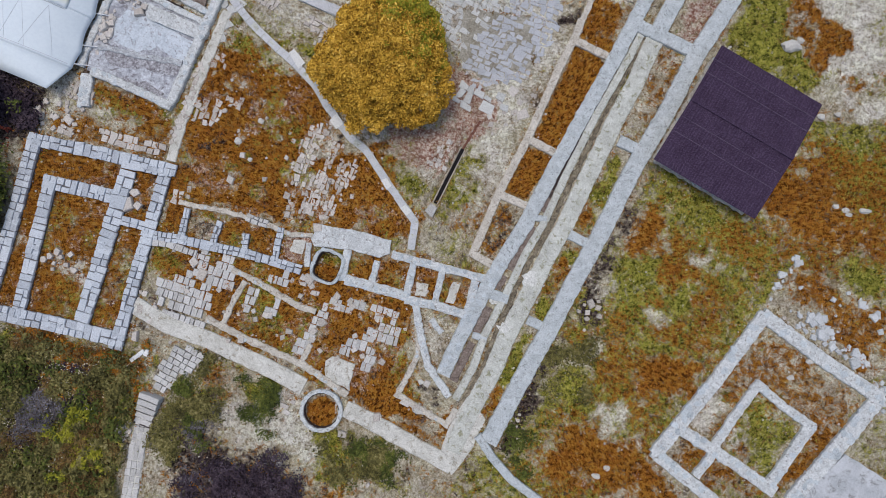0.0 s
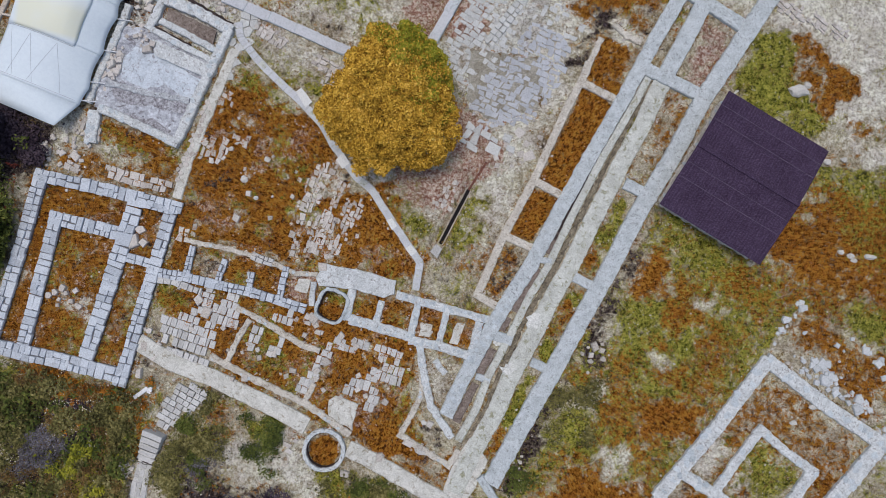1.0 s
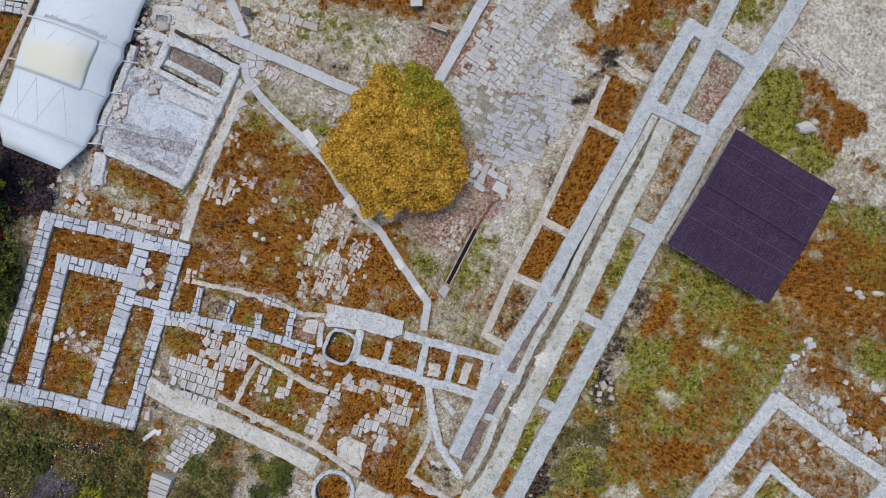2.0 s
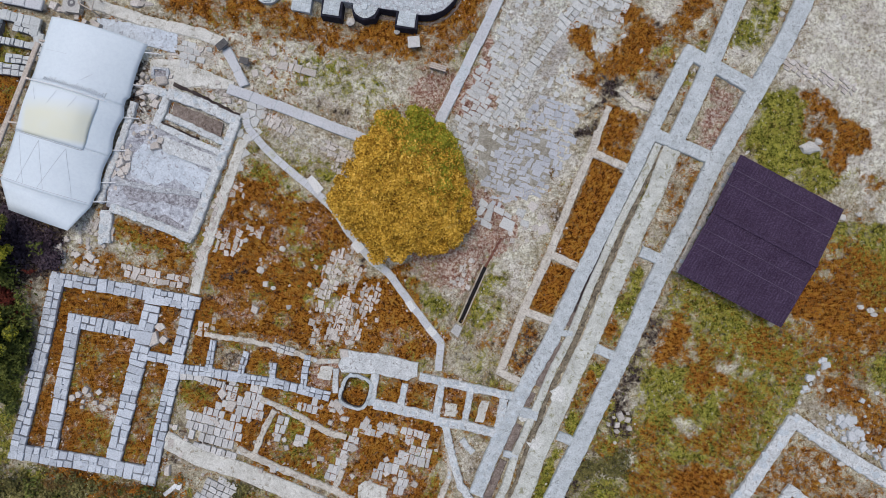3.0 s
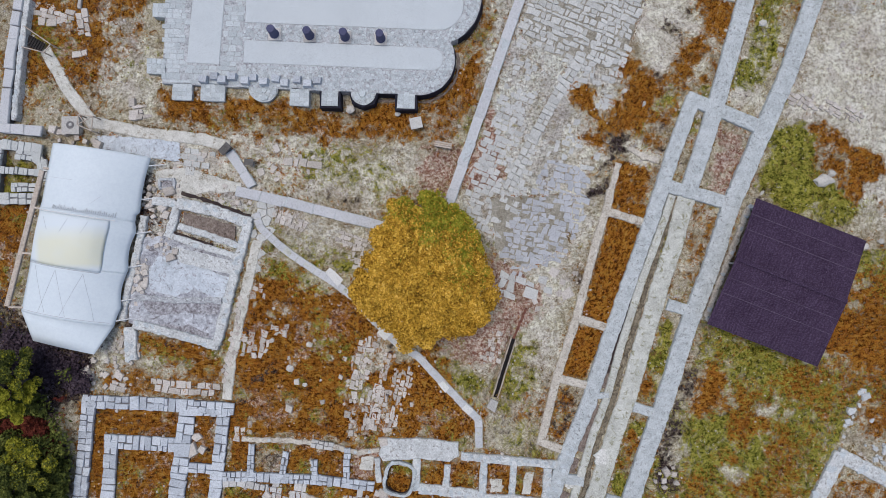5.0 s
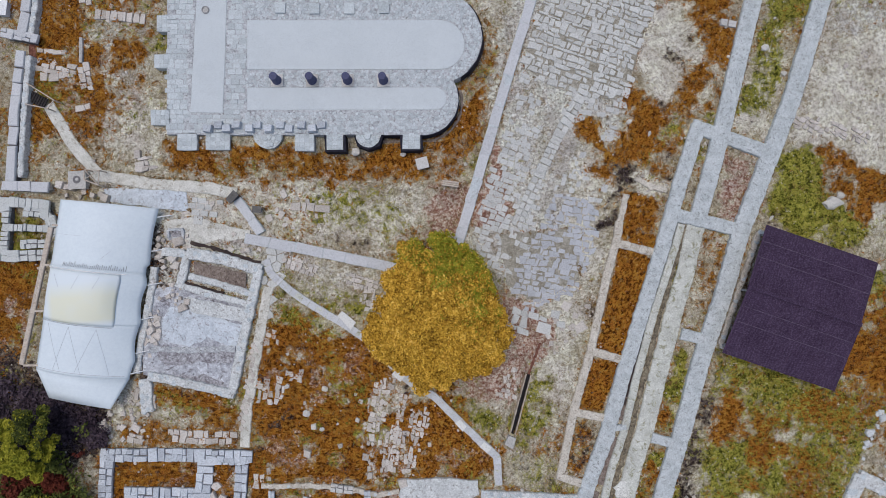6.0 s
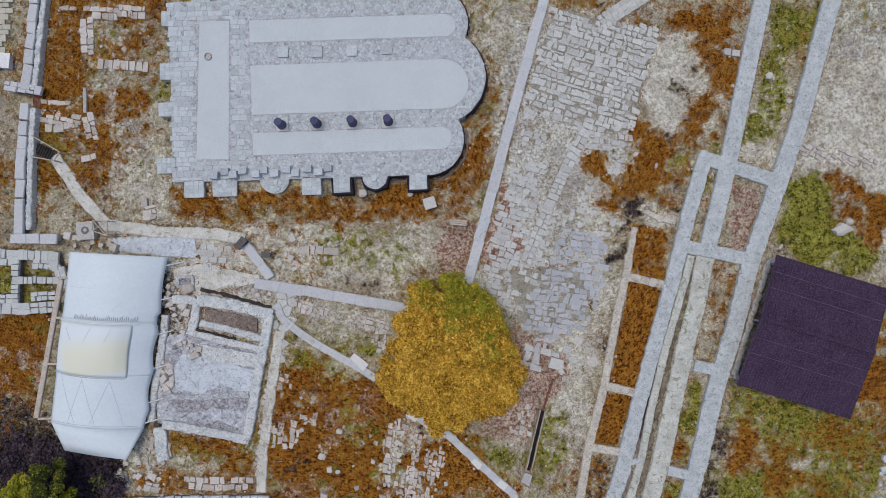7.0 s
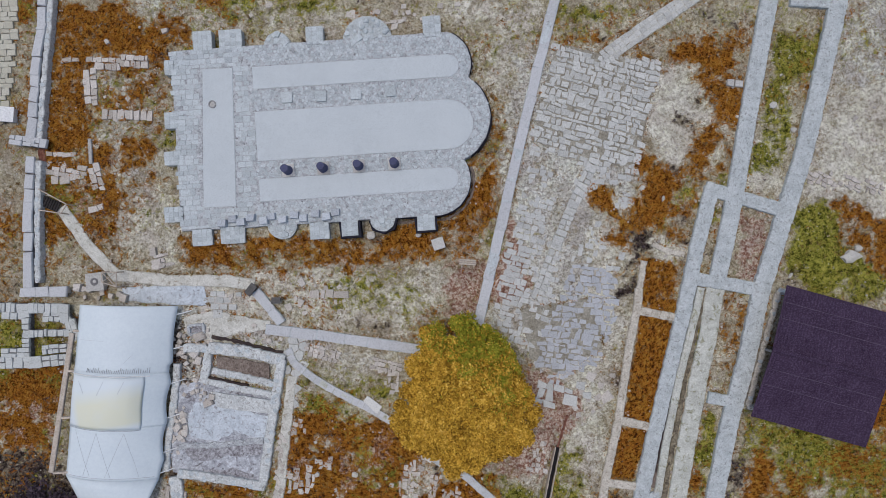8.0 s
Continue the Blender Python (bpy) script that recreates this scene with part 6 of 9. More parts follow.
# ---------------------------------------------------------------- the bath court beside the shelter
def bath_court():
    h = thing("court_ruin", (-18.05, 8.65), "ruined court with a mottled mortar floor and pale walls", "ruin")
    part("court_floor", plate_shape([(-21.13, 10.91), (-19.91, 11.14), (-15.25, 9.65), (-16.69, 4.6), (-21.94, 5.87), (-21.89, 8.25)], -0.12, 0.1, 0.05), M_COURT, h, "mottled grey mortar floor")
    part("basin_floor", plate_shape([(-20.67, 9.16), (-20.01, 9.95), (-18.85, 9.6), (-15.69, 8.53), (-16.27, 7.19), (-17.99, 7.8), (-19.06, 7.36), (-20.56, 7.79)], -0.12, 0.115, 0.06), M_BASIN, h, "smooth pale blue-grey mortar")
    for pts, w, z in (([(-14.59, 11.83), (-15.53, 8.4), (-15.96, 6.75), (-16.57, 4.51)], 0.55, 0.45), ([(-21.5, 5.81), (-18.79, 5.1), (-16.42, 4.4)], 0.52, 0.453), ([(-18.86, 13.03), (-16.73, 12.58), (-14.43, 11.74)], 0.68, 0.447),
                      ([(-18.8, 11.66), (-16.89, 11.03), (-15.12, 10.38)], 0.4, 0.4), ([(-19.22, 11.05), (-17.64, 10.48), (-15.33, 9.78)], 0.4, 0.35), ([(-18.87, 13.13), (-19.11, 11.96), (-19.48, 11.01)], 0.5, 0.403),
                      ([(-20.88, 12.3), (-21.27, 10.3), (-21.79, 8.31), (-22.28, 5.99)], 0.42, 0.35), ([(-20.36, 13.21), (-19.02, 13.01)], 0.5, 0.398), ([(-21.77, 5.6), (-21.68, 3.63)], 0.72, 0.35)):
        wall(h, pts, w, z * 0.7, material=M_PALE_WALL, rubble=0.4, small=0.28, wob=0.05)
    part("bench_slab", plate_shape([(-18.97, 10.4), (-15.24, 9.42), (-15.52, 8.7), (-18.71, 9.49)], -0.1, 0.3, 0.03), M_PALE_WALL, h, "broad pale masonry bench")
    part("earth_bed", plate_shape([(-18.5, 12.5), (-15.4, 11.6), (-15.5, 10.6), (-18.5, 11.75)], -0.1, 0.15, 0.05), M_BROWN_EARTH, h, "brown earth and weeds in a walled bed")
    part("trench", strip_shape([(-18.7, 13.68), (-16.7, 13.02), (-14.5, 12.18)], 0.2, -0.2, 0.075, 0.05), M_EARTH_AND_SHADE, h, "dark damp trench along the wall")
    part("dark_floor", plate_shape([(-21.0, 7.15), (-18.4, 7.2), (-16.3, 6.95), (-16.6, 6.3), (-18.6, 6.5), (-20.5, 6.3)], -0.1, 0.118, 0.12), M_STAINED, h, "stained crumbling mortar")
    part("dark_floor", plate_shape([(-20.9, 5.75), (-18.3, 5.6), (-17.0, 5.1), (-17.1, 4.9), (-20.8, 5.45)], -0.1, 0.118, 0.1), M_STAINED, h, "stained crumbling mortar")
    for pts in ([(-19.93, 14.5), (-19.07, 14.48)], [(-19.96, 13.98), (-19.1, 13.93)], [(-19.95, 14.5), (-19.97, 13.98)], [(-19.08, 14.48), (-19.1, 13.93)]):
        wall(h, pts, 0.16, 0.2, material=M_OLD_WALL, name="cist_wall")
    part("cist_floor", plate_shape([(-19.9, 14.45), (-19.1, 14.42), (-19.13, 13.98), (-19.92, 14.02)], -0.1, 0.06, 0.01), M_STAINED, h)
    part("slot", strip_shape([(-19.15, 11.25), (-18.26, 10.92), (-16.82, 10.47)], 0.2, -0.1, 0.14, 0.03), M_EARTH_AND_SHADE, h)
    part("cross_wall", strip_shape([(-21.41, 7.38), (-19.38, 7.18), (-16.25, 7.11)], 0.34, -0.1, 0.2, 0.06), M_OLD_WALL, h)
    part("concrete_pad", plate_shape([(-23.83, 17.24), (-21.37, 17.07), (-18.75, 16.75), (-18.75, 15.58), (-20.49, 15.77), (-23.81, 16.48)], -0.12, 0.04, 0.06), M_BASIN, h, "thin pale concrete pad")
    part("mortar_floor", plate_shape([(-20.26, 15.06), (-18.4, 15.21), (-15.1, 14.23), (-15.07, 13.68), (-17.26, 13.69), (-18.76, 13.38), (-20.26, 14.03)], -0.12, 0.05, 0.07), M_SAND, h, "cracked pale mortar floor")
    paving(h, radians(-8), 0.5, 0.42, [(-18.69, 16.61), (-16.74, 16.4), (-16.89, 15.24), (-17.74, 14.75), (-18.66, 14.82)], -0.05, 0.11, M_PAVER, M_PAVER_BULK, "slab", 0.05, 0.2, 0.85, 40, True)
    paving(h, radians(-14), 0.62, 0.5, [(-14.12, 13.4), (-13.05, 13.05), (-13.47, 10.2), (-14.51, 8.56), (-14.76, 8.92)], -0.05, 0.1, M_PAVER, M_PAVER_BULK, "slab", 0.04, 0.3, 0.8, 40)
    paving(h, radians(70), 0.34, 0.26, [(-15.36, 7.59), (-14.85, 7.49), (-15.3, 4.85), (-15.95, 2.17), (-16.43, 2.27), (-15.84, 4.89)], -0.02, 0.13, M_STONE, M_STONE_BULK, "stone", 0.05, 0.3, 0.7, 60)
    rows = scatter([(-20.93, 13.62), (-19.3, 13.39), (-19.55, 12.11), (-21.07, 12.06)], 0.3, 0.28, 0.16, 0.05, 0.8) + scatter([(-21.45, 9.55), (-20.66, 9.82), (-20.73, 7.6), (-21.52, 7.33)], 0.3, 0.27, 0.16, 0.08, 0.75) + scatter([(-20.5, 10.83), (-18.78, 10.15), (-19.23, 9.68), (-20.21, 10.29)], 0.3, 0.3, 0.2, 0.1, 0.85)
    lay(h, rows, CHUNKS, M_STONE, "stone", M_STONE_BULK, 110)


M_STAINED = surface_material("stained_mortar", (0.17, 0.155, 0.17), (0.34, 0.335, 0.355), (0.54, 0.55, 0.58), 2.6, 18, (0.09, 0.07, 0.07), grain=0.5)
M_BASIN = surface_material("smooth_basin_mortar", (0.44, 0.49, 0.54), (0.56, 0.61, 0.66), (0.64, 0.69, 0.74), 1.8, 20, (0.34, 0.33, 0.36), grain=0.3)
bath_court()


# ---------------------------------------------------------------- paths
def path(name, label, pts, width, z, material, slabs=0.0):
    h = thing(name, pts[0], label, "path", kind="structure")
    body = part("path_bed", strip_shape(pts, width, -0.15, z, 0.015 if slabs else 0.04, 0.5, 0.01), material, h)
    if slabs:
        done = ashlar_rows(pts, width, z - 0.03, 0.045, slabs, 1, 0.012, 0.012, 0.0)
        lay(body, done, BLOCKS, M_PATH_SLAB, "path_slab", M_PAVER_BULK)
    return h


M_PATH_SLAB = stone_material("path_slab_stone", (0.50, 0.51, 0.53), (0.56, 0.57, 0.59), (0.63, 0.64, 0.66), (0.40, 0.38, 0.37), 0.66)
M_BRIGHT_SLAB = stone_material("bright_slab", (0.68, 0.68, 0.66), (0.74, 0.74, 0.72), (0.80, 0.80, 0.78), (0.55, 0.53, 0.48), 0.7)
path("path", "straight walkway of pale concrete slabs beside the plaza", [(4.74, 32.61), (2.22, 25.94), (0.42, 20.96), (-1.12, 16.66), (-2.41, 13.03), (-2.91, 11.71)], 0.62, 0.15, M_CONCRETE, 1.9)
path("path", "pale slab walkway leading towards the tree", [(-15.37, 13.75), (-12.37, 13.05), (-9.37, 12.26), (-5.71, 11.29)], 0.62, 0.15, M_CONCRETE, 1.6)
path("path", "winding path of small pale stones", [(-14.2, 12.4), (-13.9, 11.5), (-12.78, 10.41), (-11.71, 9.61), (-10.64, 8.88), (-9.57, 8.19), (-8.13, 7.07), (-7.21, 5.92), (-6.48, 5.2), (-5.57, 4.29), (-4.51, 3.67), (-2.87, 1.88), (-0.86, -0.24), (-0.84, -1.95)], 0.46, 0.1, M_STRIP, 0.42)
for q in ([(-9.97, 8.78), (-9.74, 9.03), (-8.95, 8.32), (-9.27, 7.93)], [(-6.88, 5.08), (-6.56, 5.54), (-6.09, 5.02), (-6.44, 4.62)], [(-3.28, 1.96), (-2.98, 2.11), (-2.62, 1.72), (-2.84, 1.44)], [(-1.86, 0.47), (-1.6, 0.69), (-1.17, 0.37), (-1.43, 0.08)]):
    slab_ = thing("step_slab", q[0], "large pale slab set across the path", "slab")
    part("slab", plate_shape(q, -0.05, 0.14, 0.01, 0.5, 0.03), M_BRIGHT_SLAB, slab_)
path("path", "pale gravel footpath past the shelter", [(-26.91, 22.49), (-25.71, 20.21), (-24.05, 18.02), (-20.86, 17.33), (-17.46, 16.94), (-15.79, 16.47)], 0.72, 0.06, M_SAND, 0.0)
path("path", "plank walkway", [(-15.71, 16.12), (-14.89, 14.83), (-14.37, 14.01)], 0.55, 0.2, M_CONCRETE, 1.6)
path("path", "rubble path between the ruins", [(-14.12, 10.73), (-14.67, 8.36), (-15.27, 5.64), (-15.74, 3.65), (-16.02, 1.17)], 0.62, 0.08, M_SAND, 0.0)
path("path", "pale broad path along the ruin", [(-16.8, -7.74), (-14.46, -8.65), (-11.98, -9.16), (-8.75, -10.11), (-5.95, -11.06)], 1.05, 0.12, M_SAND, 0.0)
path("path", "pale broad path from the pit to the street", [(-3.3, -11.95), (-2.23, -12.3), (3.58, -14.43)], 1.0, 0.12, M_SAND, 0.0)
path("path", "brick path across the grass", [(7.26, 27.96), (9.94, 29.43), (13.29, 31.14)], 0.95, 0.02, M_SAND, 0.0)


def round_pit(c):
    h = thing("round_pit", c, "round stone-lined pit beside the path", "pit")
    wall(h, arc(c, 1.18, 0, 360, 24), 0.24, 0.22, material=M_PALE_WALL, rubble=0.6, small=0.2, label="ring of mortared stone", name="rim")
    # near-black band puts the pit's inner shadow into colour
    part("lining", strip_shape(arc(c, 1.04, 0, 360, 24), 0.06, -0.6, 0.08, 0.015), M_EARTH_AND_SHADE, h, "dark lining painting the pit's inner shade")


round_pit((-4.68, -12.3))


def garden_stairs():
    h = thing("stairs", (-14.94, -13.97), "short flight of pale stone steps in the grass", "stairs")
    a, b = Vector((-14.73, -12.78)), Vector((-15.15, -14.75))
    d = (b - a).normalized()
    m = Vector((-d.y, d.x))
    for k in range(5):
        c = a.lerp(b, (k + 0.5) / 5)
        w = 0.62 - 0.02 * k
        quad = [c + m * w - d * 0.155, c - m * w - d * 0.155, c - m * w + d * 0.155, c + m * w + d * 0.155]
        part("step", plate_shape([tuple(q) for q in quad], -0.2, 0.6 - 0.12 * k, 0.03, 0.5, 0.03), M_SLAB, h)
        # dark strip paints the shade in the gap between steps
        part("joint", strip_shape([tuple(c + m * w + d * 0.2), tuple(c - m * w + d * 0.2)], 0.09, -0.2, 0.05, 0.01), M_EARTH_AND_SHADE, h, "dark strip painting the shade below the tread")
    g = thing("path", (-14.96, -16.36), "narrow stone path below the steps", "path", kind="structure")
    bed = part("path_bed", strip_shape([(-15.13, -14.89), (-15.22, -16.4), (-15.2, -19.44), (-15.13, -20.45)], 0.95, -0.2, 0.03, 0.05), M_SAND, g)
    lay(bed, ashlar_rows([(-15.12, -14.95), (-15.22, -16.4), (-15.2, -19.44), (-15.13, -20.45)], 0.95, 0.0, 0.06, 0.42, 3), BLOCKS, M_SLAB, "slab", M_PAVER_BULK)
    p = thing("landing", (-13.61, -11.04), "landing of pale rectangular slabs", "paving", kind="structure")
    poly = [(-14.09, -9.6), (-12.06, -10.05), (-12.47, -11.07), (-13.08, -11.16), (-14.01, -12.6), (-14.99, -12.41), (-14.62, -10.92)]
    BUILT.append((poly, 0.0, True))
    paving(p, radians(-20), 0.42, 0.36, poly, 0.0, 0.1, M_SLAB, M_PAVER_BULK, "slab", 0.035, 0.2, 1.0, 300, True)


garden_stairs()


# ---------------------------------------------------------------- the paved plaza
M_PAVER_MID = stone_material("bluish_paver", (0.36, 0.37, 0.395), (0.46, 0.475, 0.505), (0.57, 0.585, 0.615), (0.33, 0.31, 0.29), 0.6, True)
M_BEDDING = surface_material("joint_earth", (0.20, 0.18, 0.14), (0.32, 0.30, 0.25), (0.46, 0.44, 0.38), 1.6, 26, (0.24, 0.20, 0.12))


def plaza():
    h = thing("plaza_paving", (5.34, 22.84), "worn plaza of irregular grey paving stones", "paving", kind="structure")
    turn = radians(-22)
    for poly in ([(4.18, 29.07), (7.17, 27.92), (10.46, 27.19), (9.4, 24.8), (8.19, 21.12), (5.48, 21.08), (3.85, 21.97), (2.09, 23.21), (2.72, 25.58)], [(0.12, 13.24), (5.0, 13.3), (4.7, 10.2), (2.08, 8.95), (0.2, 10.11)]):
        tagged(part("bedding", plate_shape(poly, -0.2, -0.012, 0.12, 0.5, 0.01), M_BEDDING, h, "brown earth in the joints"), kind="structure")
    north = [(4.18, 29.07), (7.17, 27.92), (10.46, 27.19), (9.4, 24.8), (8.19, 21.12), (5.48, 21.08), (3.85, 21.97), (2.09, 23.21), (2.72, 25.58)]
    paving(h, turn, 0.40, 0.34, north, -0.03, 0.06, M_PAVER, M_PAVER_BULK, "paver", 0.05, 0.36, 0.95, 300, True, (), "paving_rest", 0.2)
    worn = [(2.07, 23.04), (5.48, 21.08), (5.7, 20.02), (3.28, 17.18), (1.85, 12.51), (0.94, 9.18), (-0.86, 11.45), (-1.72, 12.93), (0.03, 17.56)]
    paving(h, turn, 0.42, 0.34, worn, -0.075, 0.055, M_PAVER, M_PAVER_BULK, "paver", 0.032, 0.3, 0.84, 0, True, (), "paving_rest", 0.14)
    mid = [(3.41, 15.44), (6.1, 14.78), (5.77, 12.05), (4.42, 9.46), (1.33, 8.1), (0.34, 9.94), (1.85, 12.51)]
    paving(h, radians(-12), 0.4, 0.32, mid, -0.052, 0.055, M_PAVER_MID, M_PAVER_MID, "paver", 0.045, 0.36, 0.84, 0, True, (), "paving_rest", 0.22)
    edge = [(5.48, 21.08), (8.25, 21.11), (7.2, 16.72), (6.44, 14.74), (3.41, 15.44), (3.28, 17.18)]
    paving(h, radians(-12), 0.44, 0.37, edge, -0.07, 0.055, M_PAVER, M_PAVER_BULK, "paver", 0.035, 0.3, 0.55, 0, True, (), "paving_rest", 0.14)
    line = [(5.51, 21.42), (3.94, 19.01), (2.76, 16.89), (1.2, 13.96)]
    lay(h, ashlar_rows(line, 0.7, -0.03, 0.09, 0.42, 2, 0.03, 0.03), BLOCKS, M_PAVER, "kerb_slab", M_PAVER_BULK, 80)
    south = [(0.1, 8.9), (1.43, 8.5), (3.16, 8.32), (3.6, 7.6), (3.21, 6.9), (1.6, 7.1), (0.27, 7.37)]
    paving(h, radians(-20), 0.58, 0.48, south, -0.05, 0.1, M_PAVER, M_PAVER_BULK, "paver", 0.06, 0.3, 0.8, 0, True, (), "paving_rest", 0.16)


plaza()


# ---------------------------------------------------------------- corrugated shelter roof
def roof_shelter():
    a, b, c = (Vector((*p, 0)) for p in [(12.56, 5.52), (15.6, 12.88), (18.99, 2.93)])
    eu, ev = c - a, b - a
    base = a + (eu + ev) / 2
    h = thing("shelter_roof", tuple(base), "low shelter with a dark purple corrugated metal roof", "shelter")
    lu, lv = eu.length, ev.length
    eu.normalize(), ev.normalize()

    def rise(v):
        # two shallow pitches meeting a little beyond the middle
        return 1.1 + 0.35 * (1 - abs(v / lv - 0.52) / 0.52)

    rows = 4
    for k in range(rows):
        v0, v1 = lv * k / rows - (0.06 if k else 0), lv * (k + 1) / rows
        bm = bmesh.new()
        n = int(lu / 0.045)
        lines = []
        for v, lift in ((v0, 0.012 * (rows - k) if k < 2 else 0.012 * (k - 1)), (v1, 0.012 * (rows - k) if k < 2 else 0.012 * (k - 1))):
            line = []
            for i in range(n + 1):
                u = lu * i / n
                wave = 0.012 * (1 if (i // 2) % 2 else -1)
                p = a + eu * u + ev * v
                line.append(bm.verts.new((p.x, p.y, rise(v) + wave + lift)))
            lines.append(line)
        for i in range(n):
            bm.faces.new((lines[0][i], lines[0][i + 1], lines[1][i + 1], lines[1][i]))
        part("roof_sheet", bm, M_ROOF, h)
    for f in (0.255, 0.375, 0.505, 0.535, 0.755, 0.875):
        q0, q1 = a + eu * 0.05 + ev * lv * f, a + eu * (lu - 0.05) + ev * lv * f
        part("lap_strip", strip_shape([(q0.x, q0.y), (q1.x, q1.y)], 0.032, rise(lv * f) + 0.02, rise(lv * f) + 0.055, 0.004, 0.5, 0.002), M_ROOF_LAP, h, "paler lap of the sheets")
    p0, p1 = a + ev * lv * 0.52, a + eu * lu + ev * lv * 0.52
    part("ridge_cap", strip_shape([(p0.x, p0.y), (p1.x, p1.y)], 0.28, 1.46, 1.53, 0.0, 1.0, 0.0), M_ROOF, h)
    for u, v in ((0.06, 0.06), (0.94, 0.06), (0.06, 0.94), (0.94, 0.94), (0.5, 0.06), (0.5, 0.94), (0.06, 0.5), (0.94, 0.5)):
        q = a + eu * lu * u + ev * lv * v
        part("post", strip_shape([(q.x - 0.06, q.y), (q.x + 0.06, q.y)], 0.12, -0.1, rise(v * lv) - 0.03, 0, 1, 0), M_STEEL, h)
    for v in (0.0, 1.0):
        inset = 0.35 if v == 0 else -0.35
        q0, q1 = a + eu * 0.3 + ev * (lv * v + inset), a + eu * (lu - 0.3) + ev * (lv * v + inset)
        part("eave_beam", strip_shape([(q0.x, q0.y), (q1.x, q1.y)], 0.1, rise(v * lv) - 0.16, rise(v * lv) - 0.035, 0, 2, 0), M_SIGN_DARK_STEEL, h)
    w = thing("shelter_plinth", tuple(base), "rough stone edging below the shelter roof", "wall", kind="structure")
    for (s0, s1) in (((0, 0), (1, 0)), ((0, 0), (0, 1)), ((1, 0), (1, 1)), ((0, 1), (1, 1))):
        q0, q1 = (a + eu * (0.3 + (lu - 0.6) * s[0]) + ev * (0.42 + (lv - 0.7) * s[1]) for s in (s0, s1))
        wall(w, [(q0.x, q0.y), (q1.x, q1.y)], 0.34, 0.16, material=M_EARTH_WALL, rubble=0.7, small=0.24, wob=0.08)


M_SIGN_DARK_STEEL = surface_material("dark_steel", (0.02, 0.018, 0.022), (0.03, 0.028, 0.034), (0.045, 0.04, 0.05), 2.0, 20, None, 0.6, 0.05)
n_ = Nodes("purple_roof_metal", rough=0.8, metal=0.0, spec=0.12)
M_ROOF = n_.finish(n_.mix(0.5, n_.ramp(n_.noise(0.7, 5, 0.7), (0.38, (0.038, 0.021, 0.049)), (0.62, (0.066, 0.041, 0.083))), n_.ramp(n_.noise(13, 3, 0.9), (0.40, (0.008, 0.004, 0.010)), (0.5, (0.04, 0.023, 0.048)), (0.60, (0.15, 0.115, 0.17)))), n_.noise(30, 4), 0.2, 0.01)
M_ROOF_LAP = surface_material("worn_purple_metal", (0.05, 0.034, 0.06), (0.09, 0.066, 0.106), (0.15, 0.12, 0.17), 2.0, 20, None, 0.6, 0.05)
M_STEEL = surface_material("grey_steel", (0.20, 0.20, 0.21), (0.26, 0.26, 0.27), (0.32, 0.32, 0.33), 2, 20, None, 0.5, 0.1)
roof_shelter()


